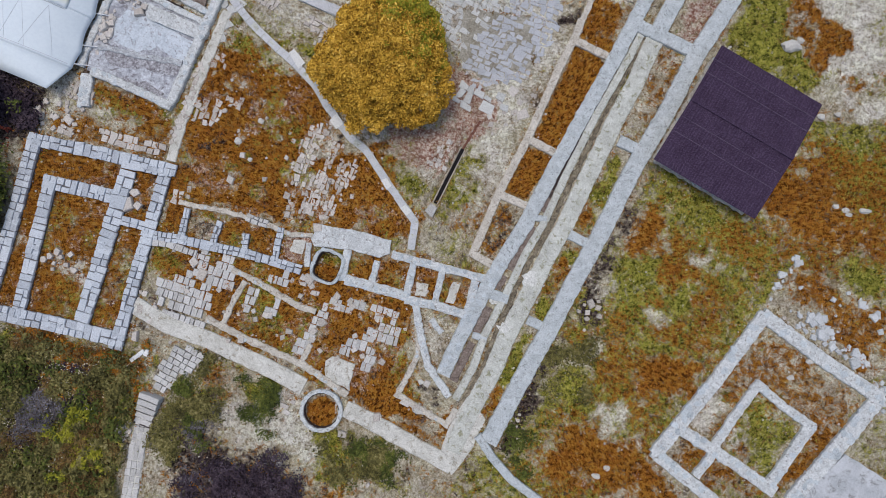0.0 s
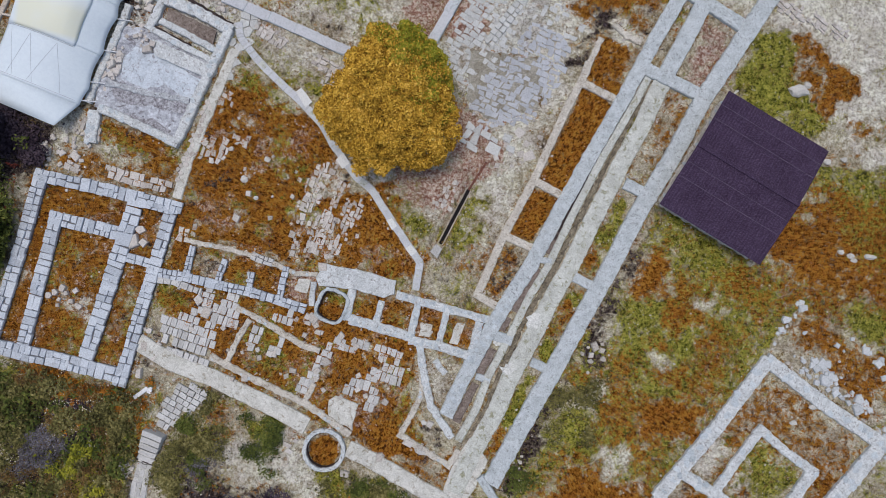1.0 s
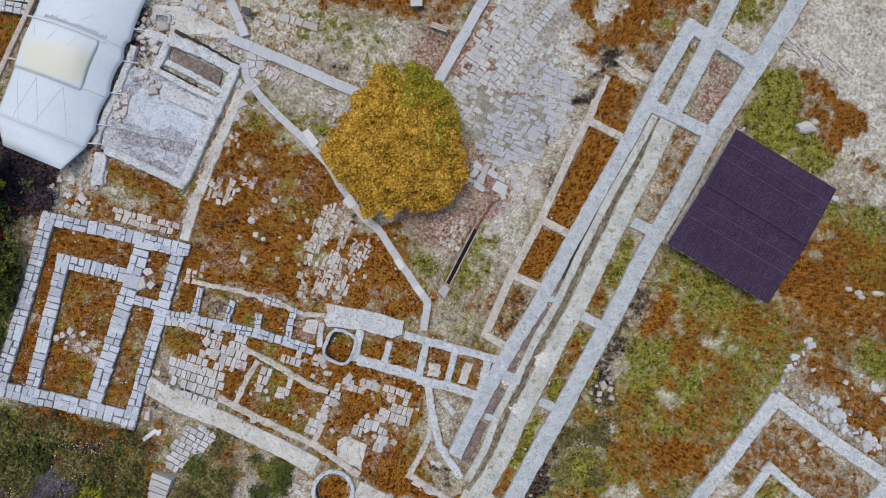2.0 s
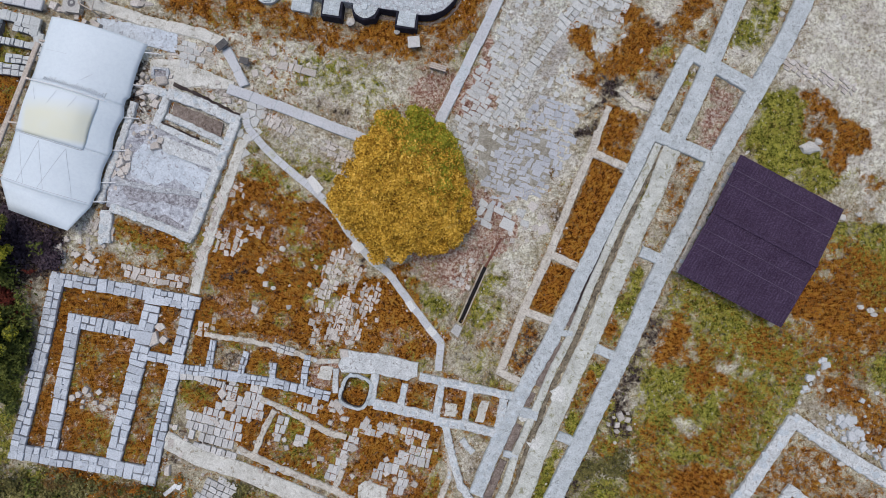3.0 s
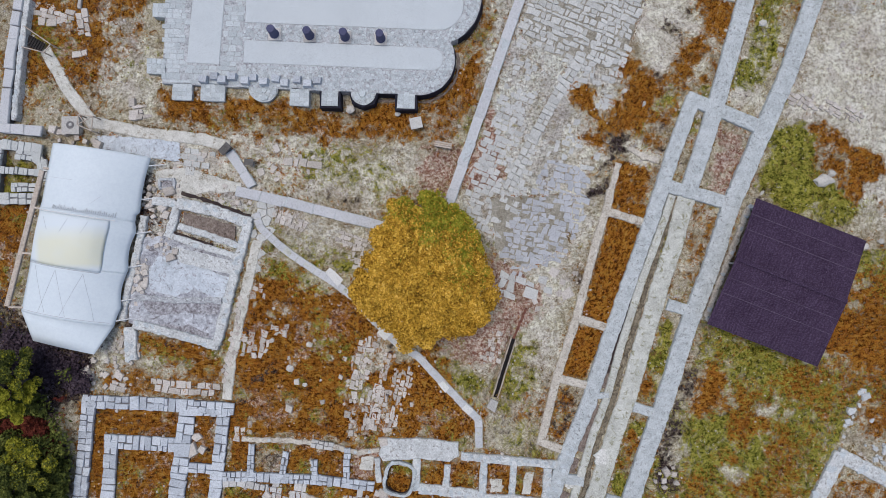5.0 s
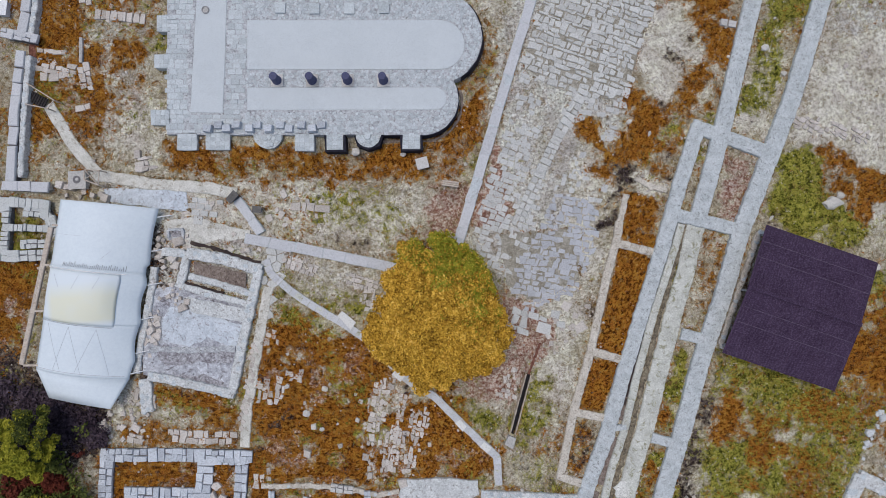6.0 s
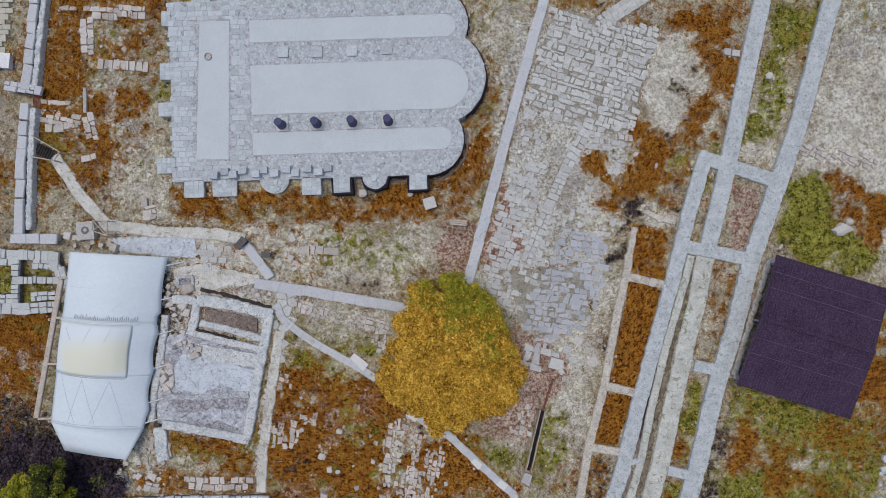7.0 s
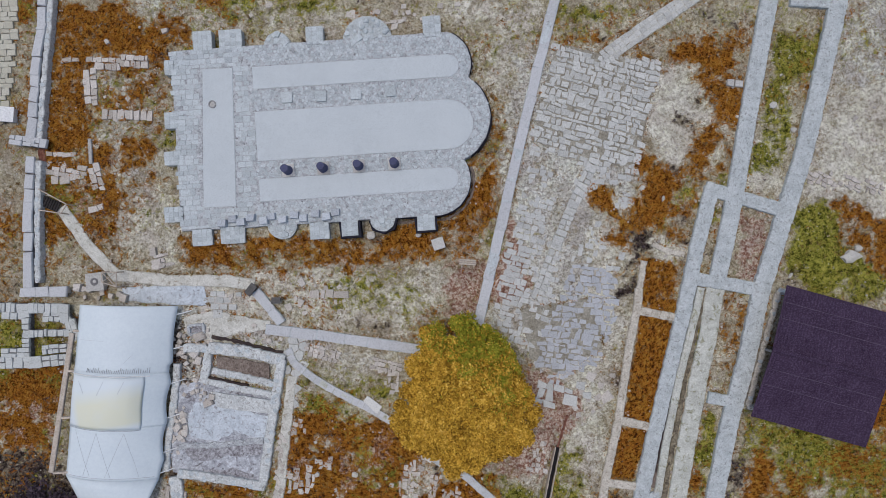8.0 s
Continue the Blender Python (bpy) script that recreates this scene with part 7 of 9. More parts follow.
# ---------------------------------------------------------------- white membrane canopy
def canopy():
    tl, tr = Vector((-25.6, 16.53, 0)), Vector((-20.3, 15.76, 0))
    lb, rb = Vector((-27.45, 6.75, 0)), Vector((-22.35, 5.67, 0))
    bl, br = Vector((-26.85, 5.0, 0)), Vector((-23.3, 4.15, 0))
    h = thing("canopy", tuple((tl + br) / 2), "white membrane canopy with a yellowish arched panel", "canopy")

    def at(u, v, lift=0.0):
        """A point on the taut membrane: u across from the timber beam, v along from the north edge."""
        scallop = 0.035 * abs(math.sin(4.5 * math.pi * v)) if v > 0.33 else 0.02 * abs(math.sin(3 * math.pi * v))
        p = tl.lerp(lb, v).lerp(tr.lerp(rb, v), u * (1 - scallop * u ** 4))
        crease = 0.07 * math.exp(-((v - 0.385) / 0.02) ** 2) + 0.03 * math.exp(-((v - 0.69) / 0.02) ** 2)
        rise = (0.55 + 0.35 * math.sin(math.pi * min(1, v * 1.02))) * math.sin(math.pi * u) ** 0.85
        return Vector((p.x, p.y, 1.25 - 0.8 * u ** 1.5 + rise + crease + lift))

    def sheet(name, grid, material, label="", thick=0.01):
        bm = bmesh.new()
        rows = [[bm.verts.new(p) for p in row] for row in grid]
        for r0, r1 in zip(rows, rows[1:]):
            for k in range(len(r0) - 1):
                bm.faces.new((r0[k], r0[k + 1], r1[k + 1], r1[k]))
        ob = part(name, bm, material, h, label, smooth=True)
        ob.modifiers.new("thick", "SOLIDIFY").thickness = thick
        return ob

    def line(name, pts, r, material, label=""):
        for a, b in zip(pts, pts[1:]):
            rod(name, a, b, r, material, h, label)

    us = np.linspace(0, 1, 25)
    for v0, v1 in ((0.0, 0.385), (0.385, 0.69), (0.69, 1.0)):
        sheet("membrane", [[at(u, v) for u in us] for v in np.linspace(v0, v1, 21)], M_FABRIC)
    ends = [[at(u, 1.0) for u in us]]
    for f in (0.33, 0.66, 1.0):
        ends.append([at(u, 1.0).lerp(Vector((*bl.lerp(br, u).xy, 1.15 + 0.1 * math.sin(math.pi * u))), f) + Vector((0, 0, 0.1 * math.sin(math.pi * f) * math.sin(math.pi * u))) for u in us])
    sheet("end_flap", ends, M_FABRIC)
    # barrel-shaped translucent bay between the tube and the seam below it
    barrel = []
    for v in np.linspace(0.40, 0.70, 15):
        f = (v - 0.40) / 0.30
        barrel.append([at(u, v, 0.02 + 0.20 * math.sin(math.pi * f) ** 0.7 * min(1, 0.3 + u / 0.05) * min(1, (0.80 - u) / 0.12) ** 0.6) for u in np.linspace(0.0, 0.79, 32)])
    sheet("arched_panel", barrel, M_PANEL, "white barrel-shaped bay, yellowed in its middle")
    line("arch_tube", [at(u, 0.395, 0.06) for u in np.linspace(0.0, 0.84, 16)], 0.03, M_WHITE_PAINT)
    line("arch_tube", [at(u, 0.705, 0.03) for u in np.linspace(0.0, 0.78, 14)], 0.02, M_SEAM)
    line("seam", [at(u, 0.985, 0.015) for u in np.linspace(0.05, 0.95, 14)], 0.012, M_SEAM)
    line("seam", [at(u, 0.20, 0.006) for u in np.linspace(0.0, 0.35, 6)], 0.005, M_SEAM)
    # laced fringe beside the tube
    r = np.random.default_rng(77)
    for u in np.linspace(0.2, 0.83, 34):
        a = at(u, 0.378, 0.03)
        rod("lace", a, at(u + r.uniform(-0.006, 0.006), 0.378 - r.uniform(0.012, 0.032), 0.015), 0.012, M_LACE, h)
    # crossing welded seams on the southern bay and short ones on the middle
    for u0, u1, v0, v1 in ((0.1, 0.3, 0.72, 0.98), (0.36, 0.22, 0.72, 0.98), (0.36, 0.52, 0.72, 0.98), (0.64, 0.46, 0.72, 0.98), (0.64, 0.8, 0.72, 0.98), (0.12, 0.2, 0.43, 0.5), (0.42, 0.36, 0.42, 0.5), (0.62, 0.57, 0.42, 0.49), (0.66, 0.58, 0.27, 0.32)):
        lift = 0.008 if v0 > 0.7 or v0 < 0.3 else 0.21
        line("seam", [at(u0 + (u1 - u0) * f, v0 + (v1 - v0) * f, lift) for f in np.linspace(0, 1, 6)], 0.007, M_SEAM)
    # timber edge beam, its brackets, posts and raking struts
    for p, q in (((-26.27, 14.93), (-27.56, 10.01)), ((-27.56, 10.01), (-28.33, 7.04))):
        part("edge_beam", strip_shape([p, q], 0.3, 1.1, 1.25, 0.0, 1, 0.0), M_WOOD, h, "pale timber edge beam")
    for v, reach in ((0.155, 0.25), (0.39, 0.35), (0.66, 0.55), (0.98, 0.75)):
        p = tl.lerp(lb, v)
        part("bracket", strip_shape([(p.x - reach, p.y + 0.04), (p.x + 0.1, p.y)], 0.12, 1.08, 1.3, 0, 1, 0), M_WOOD, h)
    for v in (0.05, 0.25, 0.45, 0.65, 0.85, 0.97):
        p = at(1.0, v)
        x = (tr - tl).normalized()
        rod("strut", p, Vector((p.x, p.y, 0.0)) + x * 0.75 + Vector((0, 0.22, 0.15)), 0.035, M_WHITE_PAINT, h)
        q = tl.lerp(lb, v)
        rod("post", Vector((q.x, q.y, 1.25)), Vector((q.x, q.y, -0.1)), 0.045, M_WHITE_PAINT, h)


def rod(name, a, b, r, material, parent, label=""):
    bm = bmesh.new()
    d = (b - a).normalized()
    x = d.orthogonal().normalized()
    y = d.cross(x)
    rings = [[bm.verts.new(p + (x * math.cos(t) + y * math.sin(t)) * r) for t in np.linspace(0, 2 * math.pi, 7)[:-1]] for p in (a, b)]
    for k in range(6):
        bm.faces.new((rings[0][k], rings[0][(k + 1) % 6], rings[1][(k + 1) % 6], rings[1][k]))
    bm.faces.new(rings[0][::-1]), bm.faces.new(rings[1])
    return part(name, bm, material, parent, label)


n_ = Nodes("white_membrane", rough=0.6, spec=0.3)
M_FABRIC = n_.finish(n_.mix(0.3, n_.ramp(n_.noise(0.5, 4, 0.6), (0.3, (0.65, 0.73, 0.79)), (0.7, (0.71, 0.79, 0.84))), n_.ramp(n_.noise(5, 5, 0.7), (0.35, (0.62, 0.69, 0.74)), (0.6, (0.76, 0.83, 0.86)))))
n_ = Nodes("yellowed_panel", rough=0.5, spec=0.3)
axes_ = n_.node("ShaderNodeSeparateXYZ")
n_.link(n_.node("ShaderNodeTexCoord").outputs["Generated"], axes_.inputs[0])
aged_ = n_.math("MULTIPLY", n_.math("MULTIPLY", n_.step(axes_.outputs[0], 0.10, 0.2), n_.step(axes_.outputs[0], 0.99, 0.93)), n_.math("MULTIPLY", n_.step(axes_.outputs[1], 0.05, 0.15), n_.step(axes_.outputs[1], 0.75, 0.5)))
M_PANEL = n_.finish(n_.mix(n_.math("MULTIPLY", aged_, n_.step(n_.noise(0.9, 4, 0.6), 0.2, 0.6, 0.75, 1.0)), (0.72, 0.79, 0.83), (0.76, 0.77, 0.63)))
M_WOOD = surface_material("pale_timber", (0.40, 0.33, 0.27), (0.52, 0.45, 0.38), (0.60, 0.54, 0.48), 2, 25, None, 0.8, 0.2)
M_WHITE_PAINT = surface_material("white_paint", (0.70, 0.71, 0.72), (0.76, 0.77, 0.78), (0.82, 0.83, 0.84), 2, 25, None, 0.5, 0.05)
M_SEAM = surface_material("grey_seam", (0.42, 0.45, 0.50), (0.48, 0.51, 0.56), (0.54, 0.57, 0.62), 2, 25, None, 0.6, 0.05)
M_LACE = surface_material("grey_lacing", (0.16, 0.17, 0.19), (0.24, 0.25, 0.27), (0.32, 0.33, 0.35), 2, 25, None, 0.7, 0.05)
canopy()


# ---------------------------------------------------------------- trees
def leaf_tree(name, base, radius, height, low, leaves, materials, label, clumps, seed, size=0.16, long=1.0, tuft=(0.10, 0.19)):
    """A tapered trunk with limbs, and leaf clumps round the ends of its twigs."""
    r = np.random.default_rng(seed)
    h = thing(name, base, label, "tree")
    bx, by = base[0], base[1]
    top = height

    def limb(a, b, r0, r1, nm):
        bm = bmesh.new()
        rings = []
        bend = Vector(r.normal(0, 0.12, 3))
        for k in range(5):
            t = k / 4
            p = a.lerp(b, t) + bend * math.sin(math.pi * t)
            rad = r0 + (r1 - r0) * t
            rings.append([bm.verts.new((p.x + rad * math.cos(q), p.y + rad * math.sin(q), p.z)) for q in np.linspace(0, 2 * math.pi, 9)[:-1]])
        for u, v in zip(rings, rings[1:]):
            for k in range(8):
                bm.faces.new((u[k], u[(k + 1) % 8], v[(k + 1) % 8], v[k]))
        part(nm, bm, M_BARK, h, smooth=True)

    fork = Vector((bx + 0.1, by, low * 1.05))
    limb(Vector((bx, by, -0.2)), fork, 0.05 * radius + 0.08, 0.045 * radius + 0.04, "trunk")
    centres = []
    for k in range(clumps):
        a = 2.39996 * k + r.uniform(-0.2, 0.2)
        q = math.sqrt((k + 0.5) / clumps)
        rad = q * radius * r.uniform(0.86, 1.0) * (1 + 0.10 * math.sin(3 * a + seed) + 0.06 * math.sin(5 * a + 1.3 * seed))
        z = low + (top - low) * (0.08 + 0.84 * math.sqrt(max(0, 1 - (q * 0.99) ** 2))) * r.uniform(0.74, 1.08)
        centres.append((bx + rad * math.cos(a), by + rad * math.sin(a) * long, z, q))
    for k, (x, y, z, q) in enumerate(centres):
        if k % 7 == 3:
            limb(fork, Vector((x, y, z - 0.3)), 0.09, 0.025, "limb")
    lean = np.array([0.55, 0.83])
    which = []
    pts = []
    per = leaves // len(centres)
    for x, y, z, q in centres:
        s = radius * r.uniform(*tuft)
        d = r.normal(0, 1, (per, 3))
        d /= np.linalg.norm(d, axis=1, keepdims=True)
        d[:, 2] = np.abs(d[:, 2]) * 0.9 - 0.25
        p = np.array((x, y, z)) + d * s * r.uniform(0.4, 1.3, (per, 1))
        side = ((x - bx) * lean[0] + (y - by) * lean[1]) / radius
        green = r.random(per) < np.clip((side - 0.28) * 1.7 + r.normal(0, 0.25), 0, 0.85)
        pts.append(p)
        which.append(green)
    pts, which = np.concatenate(pts), np.concatenate(which)
    for flag, mat, nm in ((False, materials[0], "crown"), (True, materials[1], "crown")):
        p = pts[which == flag]
        if not len(p):
            continue
        n = len(p)
        s = size * r.uniform(0.6, 1.3, (n, 1))
        u = r.normal(0, 1, (n, 3))
        u[:, 2] *= 0.5
        u /= np.linalg.norm(u, axis=1, keepdims=True)
        w = np.cross(u, r.normal(0, 0.75, (n, 3)) + np.array((0, 0, 1.0)))
        w /= np.linalg.norm(w, axis=1, keepdims=True)
        v = np.stack([p - u * s, p + w * s * 0.55 - u * s * 0.1, p + u * s, p - w * s * 0.55 - u * s * 0.1], 1).reshape(-1, 3)
        me = bpy.data.meshes.new(nm)
        me.vertices.add(4 * n)
        me.vertices.foreach_set("co", v.astype(np.float32).ravel())
        me.loops.add(4 * n)
        me.loops.foreach_set("vertex_index", np.arange(4 * n, dtype=np.int32))
        me.polygons.add(n)
        me.polygons.foreach_set("loop_start", np.arange(0, 4 * n, 4, dtype=np.int32))
        me.update(calc_edges=True)
        me.materials.append(mat)
        part(nm, me, None, h, "autumn foliage" if not flag else "leaves still green")


M_BARK = surface_material("grey_bark", (0.08, 0.06, 0.05), (0.14, 0.11, 0.09), (0.20, 0.17, 0.14), 4, 25)
M_LEAF_GOLD = plant_material("golden_leaf", [(0.05, 0.022, 0.003), (0.25, 0.13, 0.012), (0.56, 0.335, 0.036), (0.80, 0.51, 0.085), (0.88, 0.65, 0.20)], each=0.45)
M_LEAF_GREEN = plant_material("yellow_green_leaf", [(0.07, 0.08, 0.006), (0.20, 0.21, 0.016), (0.36, 0.34, 0.035), (0.56, 0.47, 0.07)])
M_LEAF_DARK = plant_material("dark_green_leaf", [(0.012, 0.018, 0.005), (0.05, 0.065, 0.014), (0.13, 0.15, 0.03), (0.30, 0.29, 0.07)])
M_LEAF_RED = plant_material("wine_red_leaf", [(0.05, 0.01, 0.008), (0.12, 0.025, 0.015), (0.2, 0.06, 0.03)])
leaf_tree("tree", (-3.9, 8.62), 3.95, 4.1, 0.8, 165000, (M_LEAF_GOLD, M_LEAF_GREEN), "round tree in golden autumn leaf, partly green", 240, 3, 0.085, 1.1, (0.07, 0.145))
leaf_tree("tree", (-27.85, 2.6), 2.0, 3.6, 0.9, 30000, (M_LEAF_GREEN, M_LEAF_DARK), "leafy yellow-green tree beside the shelter", 46, 5, 0.085)
leaf_tree("tree", (-27.66, -2.83), 2.2, 3.2, 0.6, 30000, (M_LEAF_DARK, M_LEAF_GREEN), "dark green leafy tree at the site's edge", 46, 8, 0.085)

# ---------------------------------------------------------------- stone rows and loose stones
def stone_field(name, label, fields, limit, group="", material=None):
    """Stones that lie together; fields: polygon, spacing, size, height, share kept, flatness, turn. Close-set ones are fitted side by side, the rest strewn."""
    base = fields[0][0][0]
    h = thing(name, base, label, "stones", group, "stuff")
    rows = []
    for poly, spacing, size, height, keep, flat, turn in fields:
        if keep >= 0.7:
            paving(h, RNG.uniform(0, 3) if turn is None else turn, spacing * 1.15, spacing * 0.85, poly, -0.045, max(0.085, height * 0.85), material or M_STONE, M_STONE_BULK, "stone", 0.045, 0.24, keep, limit // len(fields), True, (), "stone_rest", 0.2)
        else:
            rows += scatter(poly, spacing * 0.9, size * 0.82, height * 0.7, -0.03, keep, flat, turn, 9, 0.28)
    if rows:
        order = RNG.permutation(len(rows))
        lay(h, [rows[k] for k in order], CHUNKS[:4] + ROUGH[:5], material or M_STONE, "stone", M_STONE_BULK, limit // 2)


M_PALE_ROCK = stone_material("pale_blue_rock", (0.40, 0.42, 0.43), (0.54, 0.56, 0.57), (0.68, 0.70, 0.71), (0.26, 0.25, 0.22), 0.62)
S = radians(78)
stone_field("stone_rows", "rows of pale fallen stones across the rust weeds", [
    ([(-7.69, 5.03), (-6.65, 4.92), (-7.09, 3.52), (-7.59, 2.12), (-8.16, 1.4), (-8.89, 2.05), (-8.46, 3.44)], 0.29, 0.36, 0.12, 0.82, 0.6, S), ([(-6.27, 4.25), (-5.74, 3.94), (-6.49, 2.18), (-6.71, 1.14), (-7.16, 1.8), (-6.72, 3.19)], 0.3, 0.36, 0.06, 0.9, 0.6, S),
    ([(-6.0, 2.55), (-4.82, 2.96), (-4.77, 2.1), (-5.56, 0.86), (-6.09, 1.17)], 0.3, 0.36, 0.12, 0.9, 0.65, S), ([(-7.33, 1.79), (-6.29, 1.67), (-6.34, -0.56), (-8.04, -0.82), (-7.78, 0.73)], 0.31, 0.38, 0.12, 0.84, 0.65, S), ([(-8.85, 1.36), (-7.8, 1.08), (-8.03, -0.99), (-9.04, -1.22)], 0.4, 0.34, 0.12, 0.55, 0.65, S),
    ([(-6.38, 0.13), (-5.73, 0.85), (-5.8, -0.87), (-6.49, -0.91)], 0.34, 0.34, 0.12, 0.75, 0.65, S), ([(-9.1, 4.2), (-5.2, 4.4), (-4.3, 1.2), (-5.6, -1.2), (-9.3, -1.4)], 0.62, 0.26, 0.1, 0.5, 0.7, None)], 280)
stone_field("loose_stones", "small groups of pale stones in the rust weeds", [
    ([(-15.03, 8.23), (-13.61, 8.03), (-13.67, 7.32), (-14.66, 7.44)], 0.324, 0.31, 0.12, 0.85, 0.7, S), ([(-15.59, 5.27), (-13.48, 5.07), (-13.6, 3.66), (-15.19, 3.86)], 0.378, 0.31, 0.12, 0.7, 0.7, S), ([(-13.42, 5.78), (-12.28, 5.61), (-12.41, 4.89), (-13.29, 5)], 0.324, 0.292, 0.12, 0.9, 0.7, S),
    ([(-15.91, -0.19), (-14.51, -0.32), (-14.64, -1.2), (-15.74, -1.2)], 0.405, 0.387, 0.12, 0.7, 0.7, None), ([(-14.29, 6.87), (-7.92, 6.12), (-8.87, -1.01), (-14.87, -0.2)], 1.7, 0.36, 0.2, 0.5, 0.8, None)], 160)
stone_field("rubble_row", "tumbled row of pale wall stones", [
    ([(-24.9, 3.11), (-22.32, 3.16), (-20.98, 2.33), (-22.1, 1.8), (-24.53, 1.95)], 0.45, 0.361, 0.18, 0.6, 0.7, None),
    ([(-22.57, 5.04), (-21.26, 5.07), (-21.2, 3.69), (-22.06, 3.62)], 0.324, 0.292, 0.18, 0.8, 0.7, None), ([(-16.95, -6.4), (-15.16, -6.81), (-15.28, -8.21), (-16.7, -7.91)], 0.495, 0.31, 0.15, 0.4, 0.7, None)], 140)
stone_field("loose_stones", "scattered pale stones beside the path at the tree", [
    ([(-6.58, 5.98), (-4.52, 6.65), (-3.18, 4.76), (-4.42, 3.79), (-5.59, 4.56)], 0.342, 0.292, 0.09, 0.55, 0.7, None), ([(-14.28, 13.19), (-11.13, 12.13), (-11.56, 11.32), (-13.87, 12.28)], 0.324, 0.292, 0.084, 0.6, 0.7, S), ([(-9.18, 11.05), (-7.56, 10.17), (-8.06, 8.85), (-8.66, 9.61)], 0.324, 0.31, 0.084, 0.7, 0.7, S),
    ([(-0.41, 5.05), (0.73, 5.09), (-0.12, 3.13), (-0.76, 3.55)], 0.324, 0.292, 0.084, 0.6, 0.7, S), ([(-0.33, 4.33), (0.67, 4.66), (0.53, 3.24), (-0.49, 3.08)], 0.36, 0.292, 0.084, 0.6, 0.7, S)], 120)
stone_field("rock_pile", "heaped pale rocks beside the walled house", [
    ([(21.34, -1.73), (22.87, 1.12), (22.48, 1.41), (21.03, -1.25)], 0.3, 0.33, 0.14, 0.66, 0.7, None), ([(22.18, -1.95), (24.03, -2.19), (26.37, -3.91), (27.93, -5.06), (26.47, -4.59), (23.49, -3.31)], 0.3, 0.34, 0.2, 0.62, 0.75, None), ([(24.01, -2.02), (25.11, -2.37), (25.59, -3.34), (24.56, -3.49)], 0.34, 0.48, 0.2, 0.66, 0.75, None),
    ([(25.94, -3.29), (27.84, -4.38), (27.27, -5.34)], 0.32, 0.44, 0.2, 0.66, 0.75, None), ([(24.54, 0.5), (25.49, -0.05), (28.16, -1.56), (28.5, -2.03), (27.47, -1.66)], 0.32, 0.34, 0.14, 0.6, 0.7, None), ([(28, -5), (30, -6), (29.5, -8), (28.5, -7)], 0.4, 0.4, 0.2, 0.6, 0.7, None),
    ([(22.9, 0.3), (28.29, -1.85), (28.3, -4.4), (22.4, -1.8)], 0.7, 0.26, 0.14, 0.4, 0.7, None), ([(21.45, -3.65), (23.75, -5.04), (23.16, -5.82), (21.21, -4.38)], 1.2, 0.3, 0.2, 0.3, 0.8, None)], 300, "", M_PALE_ROCK)
stone_field("rock_pile", "dark weathered rocks at the foot of the street wall", [
    ([(9.2, -3.44), (11.37, -2.76), (11.5, -4.82), (9.85, -5.42)], 0.45, 0.344, 0.18, 0.5, 0.7, None), ([(6.19, -11.14), (7.45, -10.26), (7.8, -12.61), (6.5, -13.15)], 0.45, 0.31, 0.18, 0.4, 0.7, None)], 60)
stone_field("loose_stones", "flat stones by the landing and the path", [
    ([(-12.66, -10.55), (-11.6, -10.73), (-11.78, -11.79), (-12.65, -11.65)], 0.36, 0.31, 0.12, 0.5, 0.7, None), ([(-16.81, -14.42), (-16.13, -13.81), (-15.62, -15.44), (-16.28, -16.21)], 0.378, 0.344, 0.15, 0.7, 0.7, None), ([(-7.15, -11.77), (-5.89, -12.1), (-5.9, -13.12), (-6.79, -12.92)], 0.378, 0.344, 0.12, 0.7, 0.7, None), ([(-10.34, -13.28), (3.82, -15.94), (-6.24, -17.43)], 2.2, 0.3, 0.2, 0.4, 0.7, None)], 60)
stone_field("stone_rows", "tumbled foundation stones west of the basilica", [
    ([(-27.5, 25.4), (-25.3, 25.1), (-25.2, 23.9), (-27.3, 24.2)], 0.5, 0.3, 0.1, 0.5, 0.7, None), ([(-24.0, 30.4), (-20.8, 30.1), (-20.7, 27.0), (-24.0, 27.4)], 0.55, 0.22, 0.08, 0.5, 0.7, None),
    ([(-25.88, 35.18), (-18.34, 34.31), (-19.02, 31.24), (-26.21, 32.08)], 1.5, 0.36, 0.2, 0.35, 0.7, None), ([(-21.71, 19.26), (-20.52, 19.04), (-20.56, 18.25), (-21.61, 18.07)], 0.36, 0.344, 0.3, 0.9, 0.7, 0.1)], 220)


def slab_row(label, lines):
    """Flat foundation slabs bedded side by side along lines, nearly level with the ground."""
    h = thing("foundation_row", lines[0][0][0], label, "stones", "", "stuff")
    for pts, width, length, courses in lines:
        for (x0, y0), (x1, y1) in zip(pts, pts[1:]):
            l = math.hypot(x1 - x0, y1 - y0)
            nx, ny = -(y1 - y0) / l * width / 2, (x1 - x0) / l * width / 2
            quad = [(x0 + nx, y0 + ny), (x1 + nx, y1 + ny), (x1 - nx, y1 - ny), (x0 - nx, y0 - ny)]
            paving(h, math.atan2(y1 - y0, x1 - x0) + RNG.normal(0, 0.04), length, width / courses, quad, -0.05, 0.12, M_STONE, M_STONE_BULK, "slab", 0.035, 0.3, 0.92, 40, True, (), "slab_rest", 0.13)


